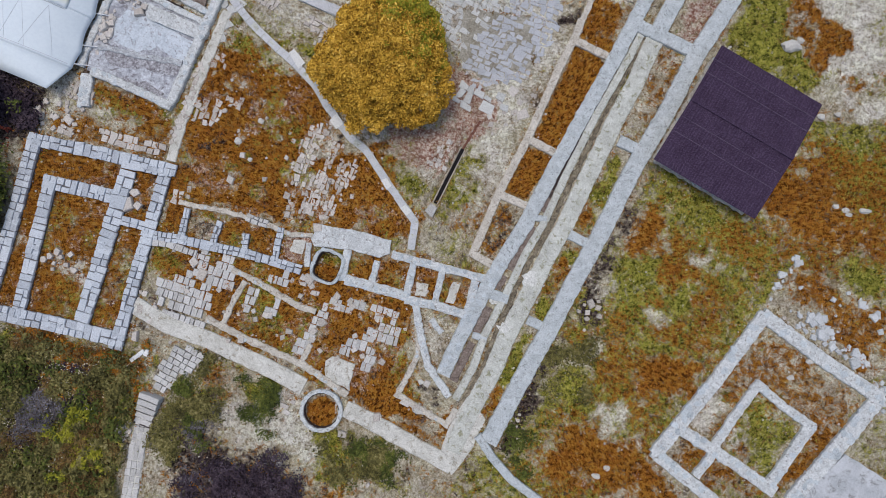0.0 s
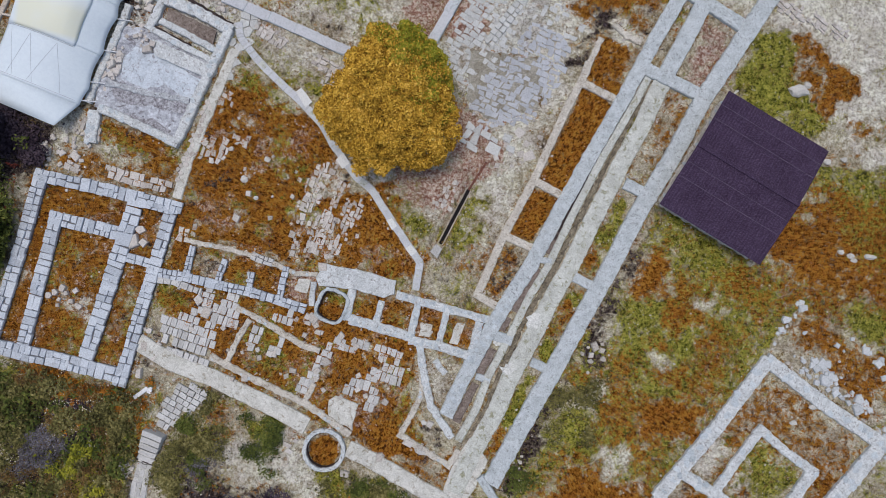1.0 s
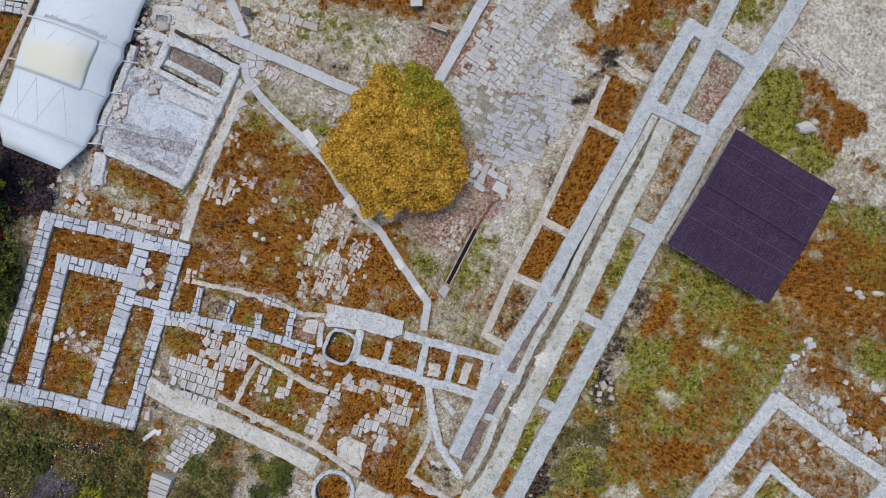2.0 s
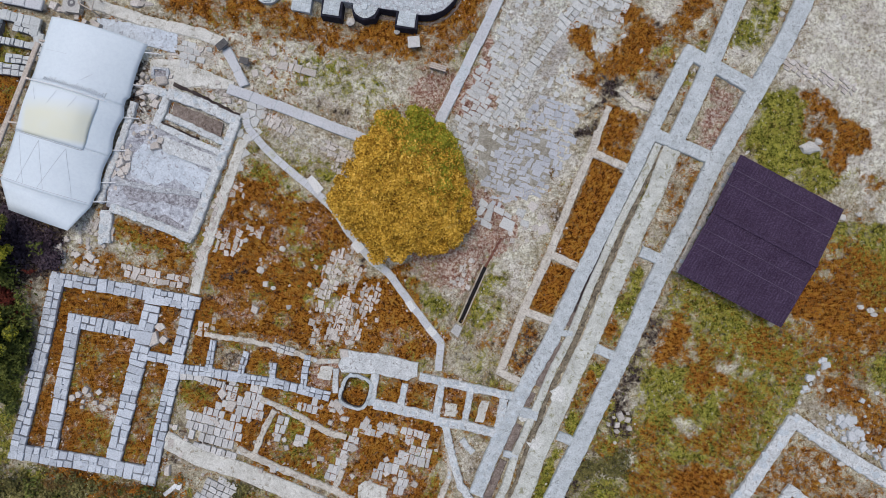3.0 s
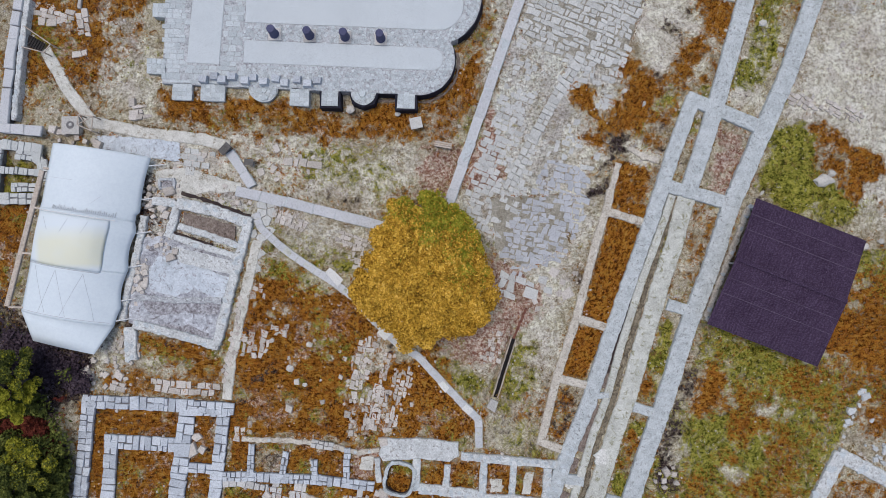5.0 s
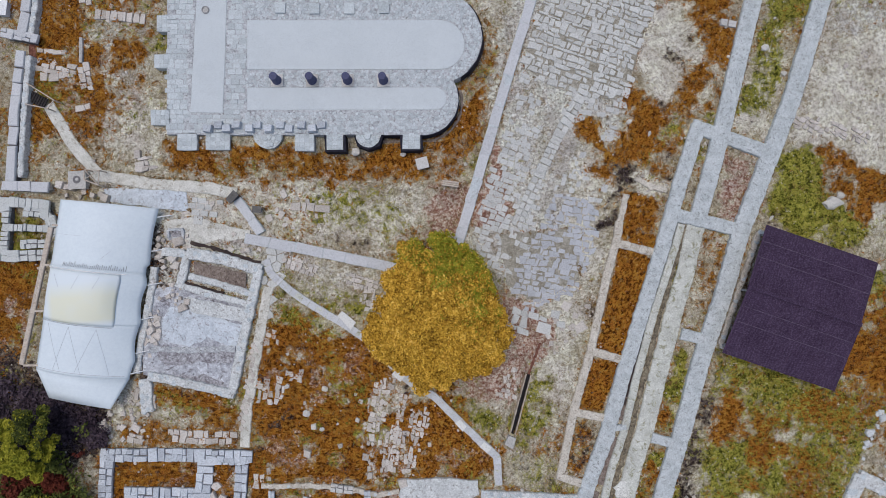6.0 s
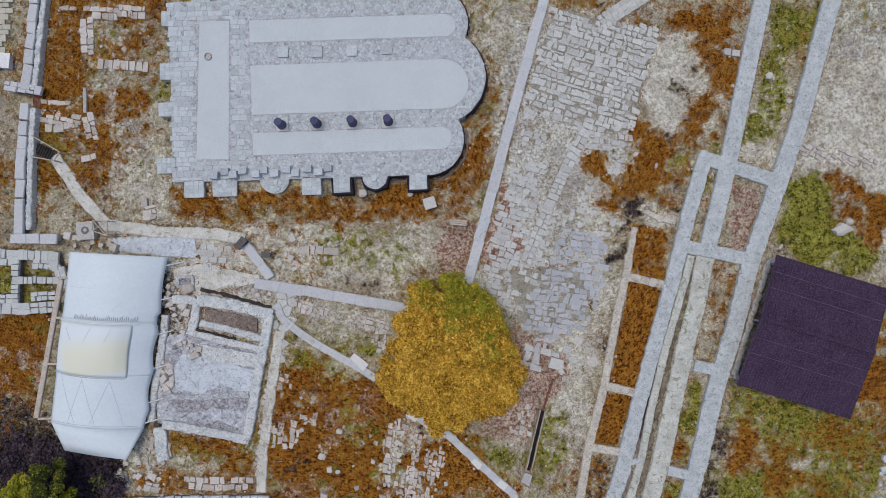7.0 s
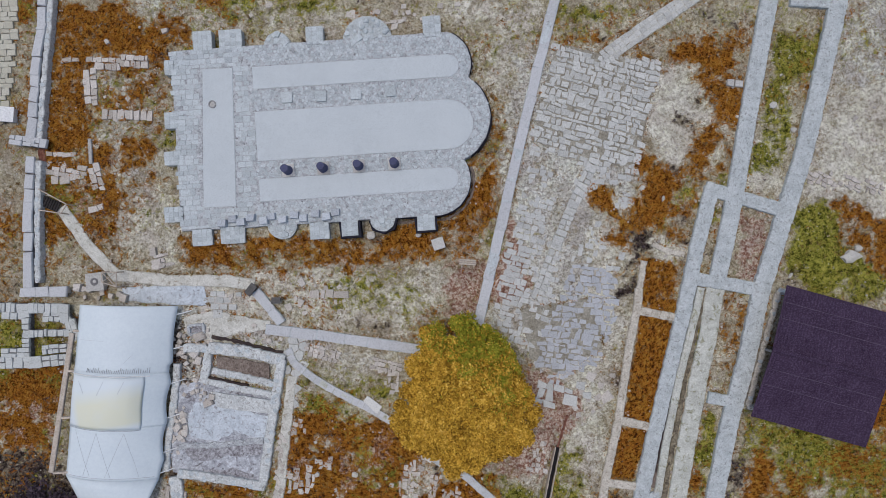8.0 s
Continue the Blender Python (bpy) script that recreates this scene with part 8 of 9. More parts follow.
slab_row("rows of flat pale foundation slabs west of the basilica", [
    ([(-24.5, 31.12), (-22.27, 30.97), (-20.8, 30.69)], 0.8, 0.34, 2), ([(-24.3, 30.68), (-24.4, 28.43)], 0.75, 0.4, 2), ([(-23.76, 27.84), (-20.68, 27.47)], 0.6, 0.34, 1), ([(-27.57, 25.86), (-25.52, 25.52)], 0.34, 0.5, 1), ([(-27.41, 24.87), (-25.27, 24.45)], 0.6, 0.42, 2),
    ([(-27.19, 24.3), (-26.0, 24.07)], 0.34, 0.5, 1), ([(-24.65, 24.88), (-24.52, 23.23)], 0.8, 0.42, 2), ([(-25.31, 22.17), (-24.4, 22.29)], 0.5, 0.4, 1), ([(-26.03, 31.48), (-24.65, 31.41)], 0.4, 0.55, 1)])
slab_row("row of bright wall blocks north of the house", [([(-20.88, 2.2), (-19.09, 1.95), (-16.36, 1.78)], 0.72, 0.42, 2), ([(-22.95, 2.2), (-22.3, 2.0)], 0.6, 0.4, 2)])
slab_row("flat slabs on the bare ground", [([(-12.4, 15.75), (-11.2, 15.6)], 0.75, 0.45, 2), ([(-11.1, 15.35), (-10.3, 15.2)], 0.36, 0.7, 1), ([(-13.1, 12.3), (-11.2, 11.55)], 0.8, 0.32, 3), ([(-9.3, 11.0), (-7.6, 10.4)], 0.8, 0.34, 3)])
stone_field("stone_rows", "half-buried paving stones north of the basilica", [
    ([(-10.14, 33.01), (-1.87, 32.4), (0.07, 31.12), (-4.11, 31.08), (-10.26, 31.97)], 0.54, 0.387, 0.072, 0.45, 0.7, 0.0), ([(-7.52, 31.66), (-4.73, 31.68), (-4.81, 30.99), (-7.23, 31.1)], 0.36, 0.344, 0.09, 0.8, 0.7, 0.0), ([(-14.93, 33.74), (-10.79, 33.43), (-10.95, 32.05), (-14.74, 32.32)], 0.72, 0.344, 0.072, 0.3, 0.7, None)], 120)
stone_field("loose_stones", "scattered stones on the bare ground below the basilica", [
    ([(-15.07, 16.9), (-10.6, 16.72), (-10.15, 14.6), (-14.32, 14.4)], 0.63, 0.344, 0.084, 0.45, 0.7, None), ([(-14.39, 16.48), (-10.27, 15.98), (-8.89, 13.75), (-13.69, 14.07)], 0.72, 0.31, 0.072, 0.4, 0.7, None), ([(-18.72, 16.63), (-17.02, 16.43), (-17.25, 14.39), (-19.08, 14.95)], 0.414, 0.43, 0.072, 0.85, 0.75, 0.1)], 150)
stone_field("stone_rows", "row of small paving stones in bare ground", [
    ([(18.48, 19.57), (23.09, 18.17), (23, 17.48), (18.37, 18.72)], 0.306, 0.258, 0.06, 0.85, 0.75, None), ([(3.28, 8.56), (5.74, 8.96), (4.77, 6.67), (2.31, 6.27)], 0.495, 0.43, 0.072, 0.55, 0.75, None), ([(20.12, 29.85), (24.52, 29.34), (23.38, 20.39), (19.08, 21.59)], 2.2, 0.3, 0.1, 0.3, 0.8, None)], 150)


stone_field("loose_stones", "crumbled stones between the shelter and the court", [
    ([(-21.18, 14.68), (-18.71, 14.17), (-18.6, 13.13), (-20.34, 12.73), (-21.22, 10.74)], 0.36, 0.30, 0.22, 0.68, 0.7, None), ([(-21.12, 11.25), (-19.4, 11.3), (-18.97, 10.07), (-20.54, 9.66), (-21.01, 7.64), (-22.07, 6.01), (-22.45, 6.38), (-21.85, 9.41)], 0.34, 0.30, 0.22, 0.68, 0.7, None),
    ([(-22.88, 5.04), (-21.19, 4.75), (-21.61, 3.42), (-23.69, 3.05), (-24.42, 2.25), (-24.9, 2.8)], 0.34, 0.3, 0.14, 0.6, 0.7, None), ([(-19.18, 14.71), (-16.13, 14.16), (-14.47, 13.36), (-14.68, 12.69), (-18.57, 13.64)], 0.4, 0.32, 0.12, 0.55, 0.7, None)], 160)


def boulder(p, size, label, flat=0.6, turn=0.0, mat=None, name="boulder"):
    """One larger rock, faceted and worn."""
    r = np.random.default_rng(int(abs(p[0] * 100 + p[1] * 10)))
    bm = bmesh.new()
    bmesh.ops.create_icosphere(bm, subdivisions=2, radius=0.46)
    c, s = math.cos(turn), math.sin(turn)
    for v in bm.verts:
        q = v.co * (1 + 0.55 * noise.noise(v.co * 2.9 + Vector((p[0], p[1], 0)))) * size
        x, y = q.x, q.y * flat
        v.co = (p[0] + c * x - s * y, p[1] + s * x + c * y, max(-0.08, q.z * 0.5) + 0.05)
    ob = part(name, bm, mat or M_WHITE_ROCK, None)
    return tagged(ob, label, "rock")


M_WHITE_ROCK = stone_material("white_rock", (0.48, 0.46, 0.42), (0.58, 0.56, 0.52), (0.68, 0.66, 0.62), (0.40, 0.35, 0.28), 0.66)
boulder((20.37, 13.98), 1.25, "large white rock on green grass", 0.6, 0.1)
boulder((20.88, 14.44), 0.5, "white rock beside a larger one", 0.8)
boulder((26.28, 4.63), 0.85, "oblong pale rock in the grass", 0.4, 0.05)
boulder((24.45, 4.63), 0.45, "small pale rock in the grass", 0.7)
boulder((25.07, 4.48), 0.5, "pale rock in the grass", 0.7)
boulder((25.31, 4.24), 0.45, "small flat rock in the grass", 0.6)
boulder((23.81, 10.28), 0.4, "square pale rock near the shelter", 0.9)
boulder((22.79, 9.98), 0.5, "pale rock at the shelter's corner", 0.9)
boulder((12.25, -13.72), 0.6, "flat white rock in rust weeds", 0.6)
boulder((12.83, -13.16), 0.5, "reddish rock in rust weeds", 0.7, mat=M_STONE)
boulder((23.13, -6.1), 0.5, "white stone inside the walled house", 0.7)
boulder((24.16, -4.98), 0.5, "white stone at the foot of a wall", 0.7)
boulder((16.84, 23.7), 0.5, "round pale stone between the street walls", 0.9)
boulder((17.89, 22.07), 0.45, "pale stone beside the street wall", 0.7)
boulder((8.28, 19.61), 0.35, "small pale stone in red weeds", 0.9)
boulder((9.47, 18.82), 0.4, "white stone in red weeds", 0.5, 1.2)
for q in ([(14.21, 25.59), (14.62, 25.51), (14.54, 25.1), (14.13, 25.22)], [(14.68, 25.46), (15.16, 25.38), (15.08, 25), (14.6, 25.09)]):
    block_ = thing("pale_block", q[0], "squared pale block beside the street wall", "block")
    part("block", plate_shape(q, -0.05, 0.15, 0.01, 0.5, 0.02), M_SLAB, block_)
fallen_ = thing("fallen_post", (-24.85, 25.72), "slender white stone post lying in the weeds", "post")
part("post", strip_shape([(-24.71, 26.44), (-24.8, 24.93)], 0.2, 0.0, 0.15, 0.008), M_SLAB, fallen_)
boulder((-8.45, 18.65), 0.6, "fallen block below the basilica wall", 0.8, 0.6)
boulder((-5.58, 18.35), 0.4, "fallen block below the basilica wall", 0.8, 0.3)
boulder((-20.7, 20.28), 0.5, "pale boulder below the basilica corner", 0.9)
boulder((-1.8, 17.53), 0.25, "small stone by the walkway", 0.9)
boulder((16.58, 13.31), 0.4, "pale stone by the shelter roof", 0.4, 0.8)
boulder((-12.21, 3), 0.5, "square pale stone in rust weeds", 0.9, 0.6)
boulder((-11.02, 4.41), 0.4, "rounded pale stone in rust weeds", 0.9)
boulder((-11.32, 1.99), 0.35, "small pale stone in rust weeds", 0.8)
boulder((-1.27, -12.19), 0.5, "square block beside the ruin", 0.9)
boulder((1.06, -11.46), 0.8, "pale block on the ruin's floor", 0.5, -0.3)
boulder((0.97, -9.73), 0.4, "small block in the ruin's corner", 0.9)


# ---------------------------------------------------------------- the slit drain under the tree
def slit_drain():
    a, b = (0.17, 1.09), (1.33, 4.62)
    h = thing("slit_drain", a, "narrow dark drain slit with timber edges", "drain")
    d = (Vector(b) - Vector(a)).normalized()
    m = Vector((-d.y, d.x))
    # flat black strip paints the darkness down in the slit
    part("drain_bed", strip_shape([a, b], 0.2, -0.3, 0.012, 0.01), M_BLACK, h, "black strip for the slit's unlit depth")
    for s in (-1, 1):
        part("edge_board", strip_shape([tuple(Vector(p) + m * 0.15 * s) for p in (a, b)], 0.06, -0.3, 0.09, 0.01), M_WOOD, h)
    part("cover_slab", plate_shape([(-0.37, 0.52), (-0.1, 1.04), (0.35, 0.84), (0.13, 0.18)], -0.1, 0.16, 0.01), M_SLAB, h)
    part("drain_bed", strip_shape([b, (2.13, 6.47)], 0.16, -0.3, 0.01, 0.03), M_DARK_LITTER, h, "drain filled with fallen leaves")


M_BLACK = surface_material("black_void_shade", (0.008, 0.007, 0.008), (0.014, 0.012, 0.013), (0.022, 0.02, 0.02), 2)
M_DARK_LITTER = surface_material("leaf_filled_drain", (0.09, 0.03, 0.02), (0.18, 0.07, 0.05), (0.28, 0.14, 0.10), 3, 30)
slit_drain()


# ---------------------------------------------------------------- west side: walkways, paved floor, cells
def west_walls():
    h = thing("west_walkway", (-28.37, 26.41), "raised pale walkway wall of long stone slabs", "wall")
    for pts, w in (([(-26.3, 35.6), (-26.63, 33.47), (-27.28, 30.78), (-27.97, 26.74)], 0.56), ([(-28.15, 25.46), (-28.66, 22.03), (-29.11, 17.65)], 0.56), ([(-29.3, 17.62), (-28.94, 17.6), (-27.09, 17.42)], 0.6)):
        ashlar_wall(h, pts, w, 0.5, 50, 1.3, M_PATH_SLAB, "wall", 1)
    for pts in ([(-25.9, 35.6), (-26.25, 33.4), (-26.9, 30.2), (-27.55, 26.6)], [(-27.72, 25.4), (-28.16, 21.9), (-28.55, 18.1)]):
        wall(h, pts, 0.34, 0.44, material=M_PALE_WALL, rubble=0.85, small=0.26, wob=0.05, name="rubble_edge")
    ashlar_wall(h, [(-28.97, 26.82), (-27.31, 26.39)], 0.6, 0.5, 12, 0.5, M_PATH_SLAB, "wall", 2)
    part("trench_floor", strip_shape([(-25.84, 36.23), (-26.83, 31.45), (-27.73, 26.26), (-28.3, 21.55), (-28.73, 18.14)], 0.5, -0.2, 0.025, 0.08), M_DARK_LITTER, h, "dark leaf-filled trench")
    g = thing("paved_floor", (-29.16, 32.07), "paved floor of long yellowish slabs", "paving", kind="structure")
    poly = [(-30.27, 36.39), (-28, 36.13), (-28.78, 32.03), (-29.51, 29.04), (-31.06, 28.81)]
    paving(g, radians(-4), 0.5, 0.34, poly, 0.0, 0.08, M_YELLOW_SLAB, M_PAVER_BULK, "slab", 0.02, 0.12, 1.0, 120, True)
    c = thing("cell_ruin", (-29.73, 15.16), "small walled cells with yellow-green grass and a stepped wall", "ruin")
    for pts, w, n in (([(-31.31, 16.94), (-28.95, 16.64), (-27.14, 16.39)], 0.62, 1), ([(-31.6, 13.64), (-29.25, 13.4), (-27.48, 13.37)], 0.7, 2), ([(-29.42, 16.34), (-29.69, 13.79)], 0.5, 1), ([(-29.22, 15.13), (-27, 14.92)], 0.48, 1), ([(-28.19, 16.02), (-27.19, 15.85), (-26.82, 15.41), (-26.68, 14.71)], 0.6, 2), ([(-28.44, 14.07), (-27.49, 14.05)], 0.55, 2), ([(-30.67, 16.4), (-29.8, 16.25)], 0.45, 1), ([(-30.88, 14.14), (-30.07, 14.06)], 0.6, 2)):
        ashlar_wall(c, pts, w, 0.4, 30, 0.42 if n == 1 else 0.5, M_CELL_STONE, "wall", n)
    b = thing("white_box", (-29.63, 28.54), "white metal cabinet on the paved floor", "cabinet")
    part("body", plate_shape([(-29.89, 28.91), (-28.88, 28.72), (-29.03, 27.95), (-30.04, 28.13)], 0.0, 0.4, 0, 2, 0.02), M_WHITE_PAINT, b)
    part("lid", plate_shape([(-29.93, 28.97), (-28.82, 28.77), (-28.98, 27.9), (-30.09, 28.1)], 0.4, 0.43, 0, 2, 0.01), M_WHITE_PAINT, b)


M_CELL_STONE = stone_material("cell_wall_stone", (0.46, 0.48, 0.47), (0.55, 0.57, 0.56), (0.64, 0.66, 0.65), (0.36, 0.35, 0.32), 0.66)
M_YELLOW_SLAB = stone_material("yellowish_slab", (0.46, 0.44, 0.36), (0.54, 0.52, 0.43), (0.62, 0.60, 0.51), (0.36, 0.32, 0.24), 0.64)
west_walls()


def timber_frame(name, base, label, corners, z, braces=()):
    """A small bridge rail or frame: posts, rails and braces of pale timber."""
    h = thing(name, base, label, "railing")
    pts = [Vector((*p, z)) for p in corners]
    for p, q in zip(pts, pts[1:]):
        rod("rail", p, q, 0.035, M_WOOD, h)
    for p in pts:
        rod("post", p, Vector((p.x, p.y, -0.1)), 0.04, M_WOOD, h)
    for i, j in braces:
        rod("brace", pts[i], pts[j], 0.025, M_WOOD, h)


timber_frame("foot_bridge_rail", (-27.35, 23), "pale timber railing of a small footbridge", [(-27.69, 23.64), (-26.12, 22.54), (-26.51, 22.05), (-27.82, 22.4)], 0.7)
def foot_bridge():
    h = thing("foot_bridge", (-27.52, 23.05), "dark timber footbridge over the trench", "bridge")
    a, b = Vector((-28.19, 23.2)), Vector((-26.95, 22.5))
    d = (b - a).normalized()
    m = Vector((-d.y, d.x)) * 0.32
    for k in range(9):
        c = a.lerp(b, (k + 0.5) / 9)
        part("plank", strip_shape([tuple(c - m), tuple(c + m)], 0.13, 0.14, 0.2, 0.004, 1, 0.0), M_SIGN_DARK, h)


M_SIGN_DARK = surface_material("dark_stained_timber", (0.02, 0.018, 0.018), (0.035, 0.03, 0.03), (0.06, 0.05, 0.05), 3, 30)
foot_bridge()
timber_frame("timber_frame", (-24.52, 17.83), "open timber frame over a well head", [(-24.42, 18.29), (-23.55, 18.18), (-23.65, 17.32), (-24.48, 17.69), (-24.42, 18.29)], 0.8, ((0, 2), (1, 3)))


def well_head():
    h = thing("well_block", (-25.42, 17.79), "square pale block with a hollow in its top", "well")
    c = Vector((-25.17, 17.78))
    part("block", plate_shape([tuple(c + Vector(v)) for v in ((-0.5, -0.5), (0.5, -0.52), (0.52, 0.5), (-0.48, 0.5))], -0.1, 0.4, 0.02, 0.5, 0.04), M_SLAB, h)
    # flat dark disc paints the shaded inside of the hollow
    part("hollow", plate_shape(arc(tuple(c), 0.24, 0, 330, 11), 0.3, 0.405, 0.01, 1, 0.005), M_ASHLAR_CORE, h, "dark disc for the shade in the hollow")
    part("core", plate_shape(arc(tuple(c + Vector((0.02, 0.02))), 0.1, 0, 330, 9), 0.3, 0.44, 0.01, 1, 0.01), M_SLAB, h)
    lay(h, scatter([(-27.21, 17.8), (-26, 17.83), (-23.83, 17.23), (-23.56, 16.51), (-27.13, 16.92)], 0.4, 0.36, 0.22, 0, 0.75), ROUGH, M_STONE, "stone", M_STONE_BULK, 40)


well_head()


def bench(p, q, label):
    h = thing("bench", p, label, "bench")
    a, b = Vector(p), Vector(q)
    d = (b - a).normalized()
    m = Vector((-d.y, d.x))
    for o in (-0.12, 0.0, 0.12):
        part("slat", strip_shape([tuple(a + m * o), tuple(b + m * o)], 0.1, 0.38, 0.42, 0, 3, 0), M_WOOD, h)
    for t in (0.12, 0.88):
        c = a.lerp(b, t)
        part("leg", strip_shape([tuple(c - m * 0.16), tuple(c + m * 0.16)], 0.1, -0.05, 0.38, 0, 1, 0), M_STEEL, h)


bench((-3.31, 16.46), (-2.3, 16.27), "low pale bench on the weedy ground")


def info_sign(p, label, w, d, turn, dark):
    """A slanted panel on a foot."""
    h = thing("information_board", p, label, "sign")
    c, s = math.cos(turn), math.sin(turn)
    quad = [(p[0] + c * a - s * b, p[1] + s * a + c * b) for a, b in ((-w, -d), (w, -d), (w, d), (-w, d))]
    part("foot", plate_shape([(p[0] + 0.6 * (x - p[0]), p[1] + 0.6 * (y - p[1])) for x, y in quad], -0.1, 0.5, 0, 2, 0.02), M_STEEL, h)
    part("panel", plate_shape(quad, 0.5, 0.56, 0, 2, 0.015), dark, h)


M_SIGN = surface_material("dark_sign_face", (0.03, 0.03, 0.035), (0.05, 0.05, 0.055), (0.08, 0.08, 0.085), 3, 30, None, 0.4, 0.05)
info_sign((-15.87, 16.23), "dark information board beside the walkway", 0.36, 0.22, 0.8, M_SIGN)
info_sign((-14.44, 15.41), "small dark board on the bare ground", 0.26, 0.18, -0.1, M_SIGN)
info_sign((-4.42, 17.66), "pale square board on a foot", 0.36, 0.34, 0.2, M_SLAB)


def lid(p):
    h = thing("manhole_lid", (*p, BZ), "round metal lid on the narthex floor", "lid")
    part("rim", strip_shape(arc(p, 0.2, 0, 350, 16), 0.07, BZ - 0.02, BZ + 0.09, 0, 1, 0), M_STEEL, h)
    part("cover", plate_shape(arc(p, 0.17, 0, 340, 14), BZ - 0.02, BZ + 0.06, 0, 1, 0.01), M_SLAB, h)


lid((-16.89, 27.51))


def scrap(p, turn):
    h = thing("scrap_metal", p, "bent white sheet metal lying in the weeds", "scrap")
    for a, b, w in ((-0.1, 0.0, 0.5), (0.4, 0.25, 0.2)):
        c = Vector(p) + Vector((a, b))
        d = Vector((math.cos(turn + a), math.sin(turn + a)))
        part("sheet", strip_shape([tuple(c - d * w), tuple(c + d * w)], 0.252, 0.0172, 0.072, 0.02, 0.4, 0.04), M_WHITE_PAINT, h)


scrap((-15.99, -10.71), 0.9)


def brick_path():
    h = thing("brick_path", (9.97, 29.45), "path of rectangular pale bricks", "path", kind="structure")
    lay(h, ashlar_rows([(7.28, 27.98), (9.97, 29.45), (13.31, 31.16)], 0.95, 0.0, 0.05, 0.42, 3, 0.03, 0.01), BLOCKS, M_PAVER, "brick", M_PAVER_BULK)


brick_path()


# ---------------------------------------------------------------- scrub on the slopes
def scrub(label, poly, material, count, tall, seed, size=0.11, least=0.42, grain=1.1):
    """A tangle of leaves and twigs: dense where a drifting pattern is high, with gaps."""
    r = np.random.default_rng(seed)
    xs, ys = [p[0] for p in poly], [p[1] for p in poly]
    x, y = r.uniform(min(xs) - 1.2, max(xs) + 1.2, 6 * count), r.uniform(min(ys) - 1.2, max(ys) + 1.2, 6 * count)
    c = cloud(x, y, grain, seed)
    d = edge_gap(x, y, poly) * np.where(inside(x, y, poly), 1, -1)
    ok = c + np.clip(d / 1.3, -1, 0.3) * 0.35 + r.normal(0, 0.11, len(x)) > least + 0.13
    for pts, half, closed in BUILT:
        bx, by = [p[0] for p in pts], [p[1] for p in pts]
        if max(bx) + 1 > min(xs) and min(bx) - 1 < max(xs) and max(by) + 1 > min(ys) and min(by) - 1 < max(ys):
            ok &= ~(inside(x, y, pts) if closed else edge_gap(x, y, pts, False) < half + 0.02)
    x, y, c = x[ok][:count], y[ok][:count], c[ok][:count]
    n = len(x)
    z = np.clip((c - least + 0.1) * 2.6, 0.06, 1) * tall * r.uniform(0.25, 1.0, n) ** 0.6
    p = np.stack([x, y, z], -1)
    s = size * r.uniform(0.5, 1.4, (n, 1))
    u = r.normal(0, 1, (n, 3)) * (1, 1, 0.5)
    u /= np.linalg.norm(u, axis=1, keepdims=True)
    w = np.cross(u, r.normal(0, 0.5, (n, 3)) + np.array((0, 0, 1.0)))
    w /= np.linalg.norm(w, axis=1, keepdims=True)
    v = np.stack([p - u * s, p + w * s * 0.5, p + u * s, p - w * s * 0.5], 1).reshape(-1, 3)
    me = bpy.data.meshes.new("scrub")
    me.vertices.add(4 * n)
    me.vertices.foreach_set("co", v.astype(np.float32).ravel())
    me.loops.add(4 * n)
    me.loops.foreach_set("vertex_index", np.arange(4 * n, dtype=np.int32))
    me.polygons.add(n)
    me.polygons.foreach_set("loop_start", np.arange(0, 4 * n, 4, dtype=np.int32))
    me.update(calc_edges=True)
    me.materials.append(material)
    tagged(new("scrub", me), label, "scrub", kind="stuff")


M_SCRUB = plant_material("olive_scrub_leaf", [(0.016, 0.015, 0.006), (0.06, 0.056, 0.018), (0.15, 0.135, 0.042), (0.28, 0.245, 0.09), (0.46, 0.41, 0.22)])
SLOPE = [(-26.8, -10.81), (-23.06, -10.76), (-17.57, -10.88), (-16.28, -11.44), (-16.12, -14.49), (-16.13, -19.58), (-24.66, -23.21)]
M_GREY_TWIG = plant_material("grey_violet_twigs", [(0.03, 0.025, 0.03), (0.09, 0.08, 0.088), (0.19, 0.175, 0.19), (0.36, 0.34, 0.36)])
scrub("dark green scrub on the slope", SLOPE, M_LEAF_DARK, 5000, 0.7, 501, 0.11, 0.54, 1.1)
scrub("olive scrub on the slope", SLOPE, M_SCRUB, 20000, 0.6, 520, 0.10, 0.48, 0.9)
scrub("brown stems on the slope", SLOPE, M_BROWN, 20000, 0.5, 521, 0.06, 0.50)
scrub("dry grass among the scrub", SLOPE, M_DRY, 2200, 0.4, 531, 0.05, 0.46)
scrub("yellow-green scrub on the slope", [(-20.25, -15.08), (-17.04, -13.92), (-16.43, -16.54), (-19.08, -17.96), (-20.3, -16.78)], M_LEAF_GREEN, 4200, 0.7, 502, 0.09, 0.5, 0.8)
scrub("fresh green scrub below the house", [(-18.04, -12.02), (-16.65, -12.15), (-16.7, -13.87), (-17.73, -13.85)], M_SCRUB, 2500, 0.6, 532, 0.08, 0.4, 1.0)
scrub("greyish violet brambles on the slope", [(-23.96, -13.26), (-21.25, -13.19), (-19.58, -14.98), (-21.41, -16.27), (-23.56, -15.58)], M_GREY_TWIG, 5000, 0.55, 503, 0.05, 0.5)
scrub("violet brambles on the slope", [(-22.14, -11.96), (-19.15, -11.51), (-18.81, -13.5), (-20.8, -13.8)], M_PURPLE, 5000, 0.4, 533, 0.07, 0.5)
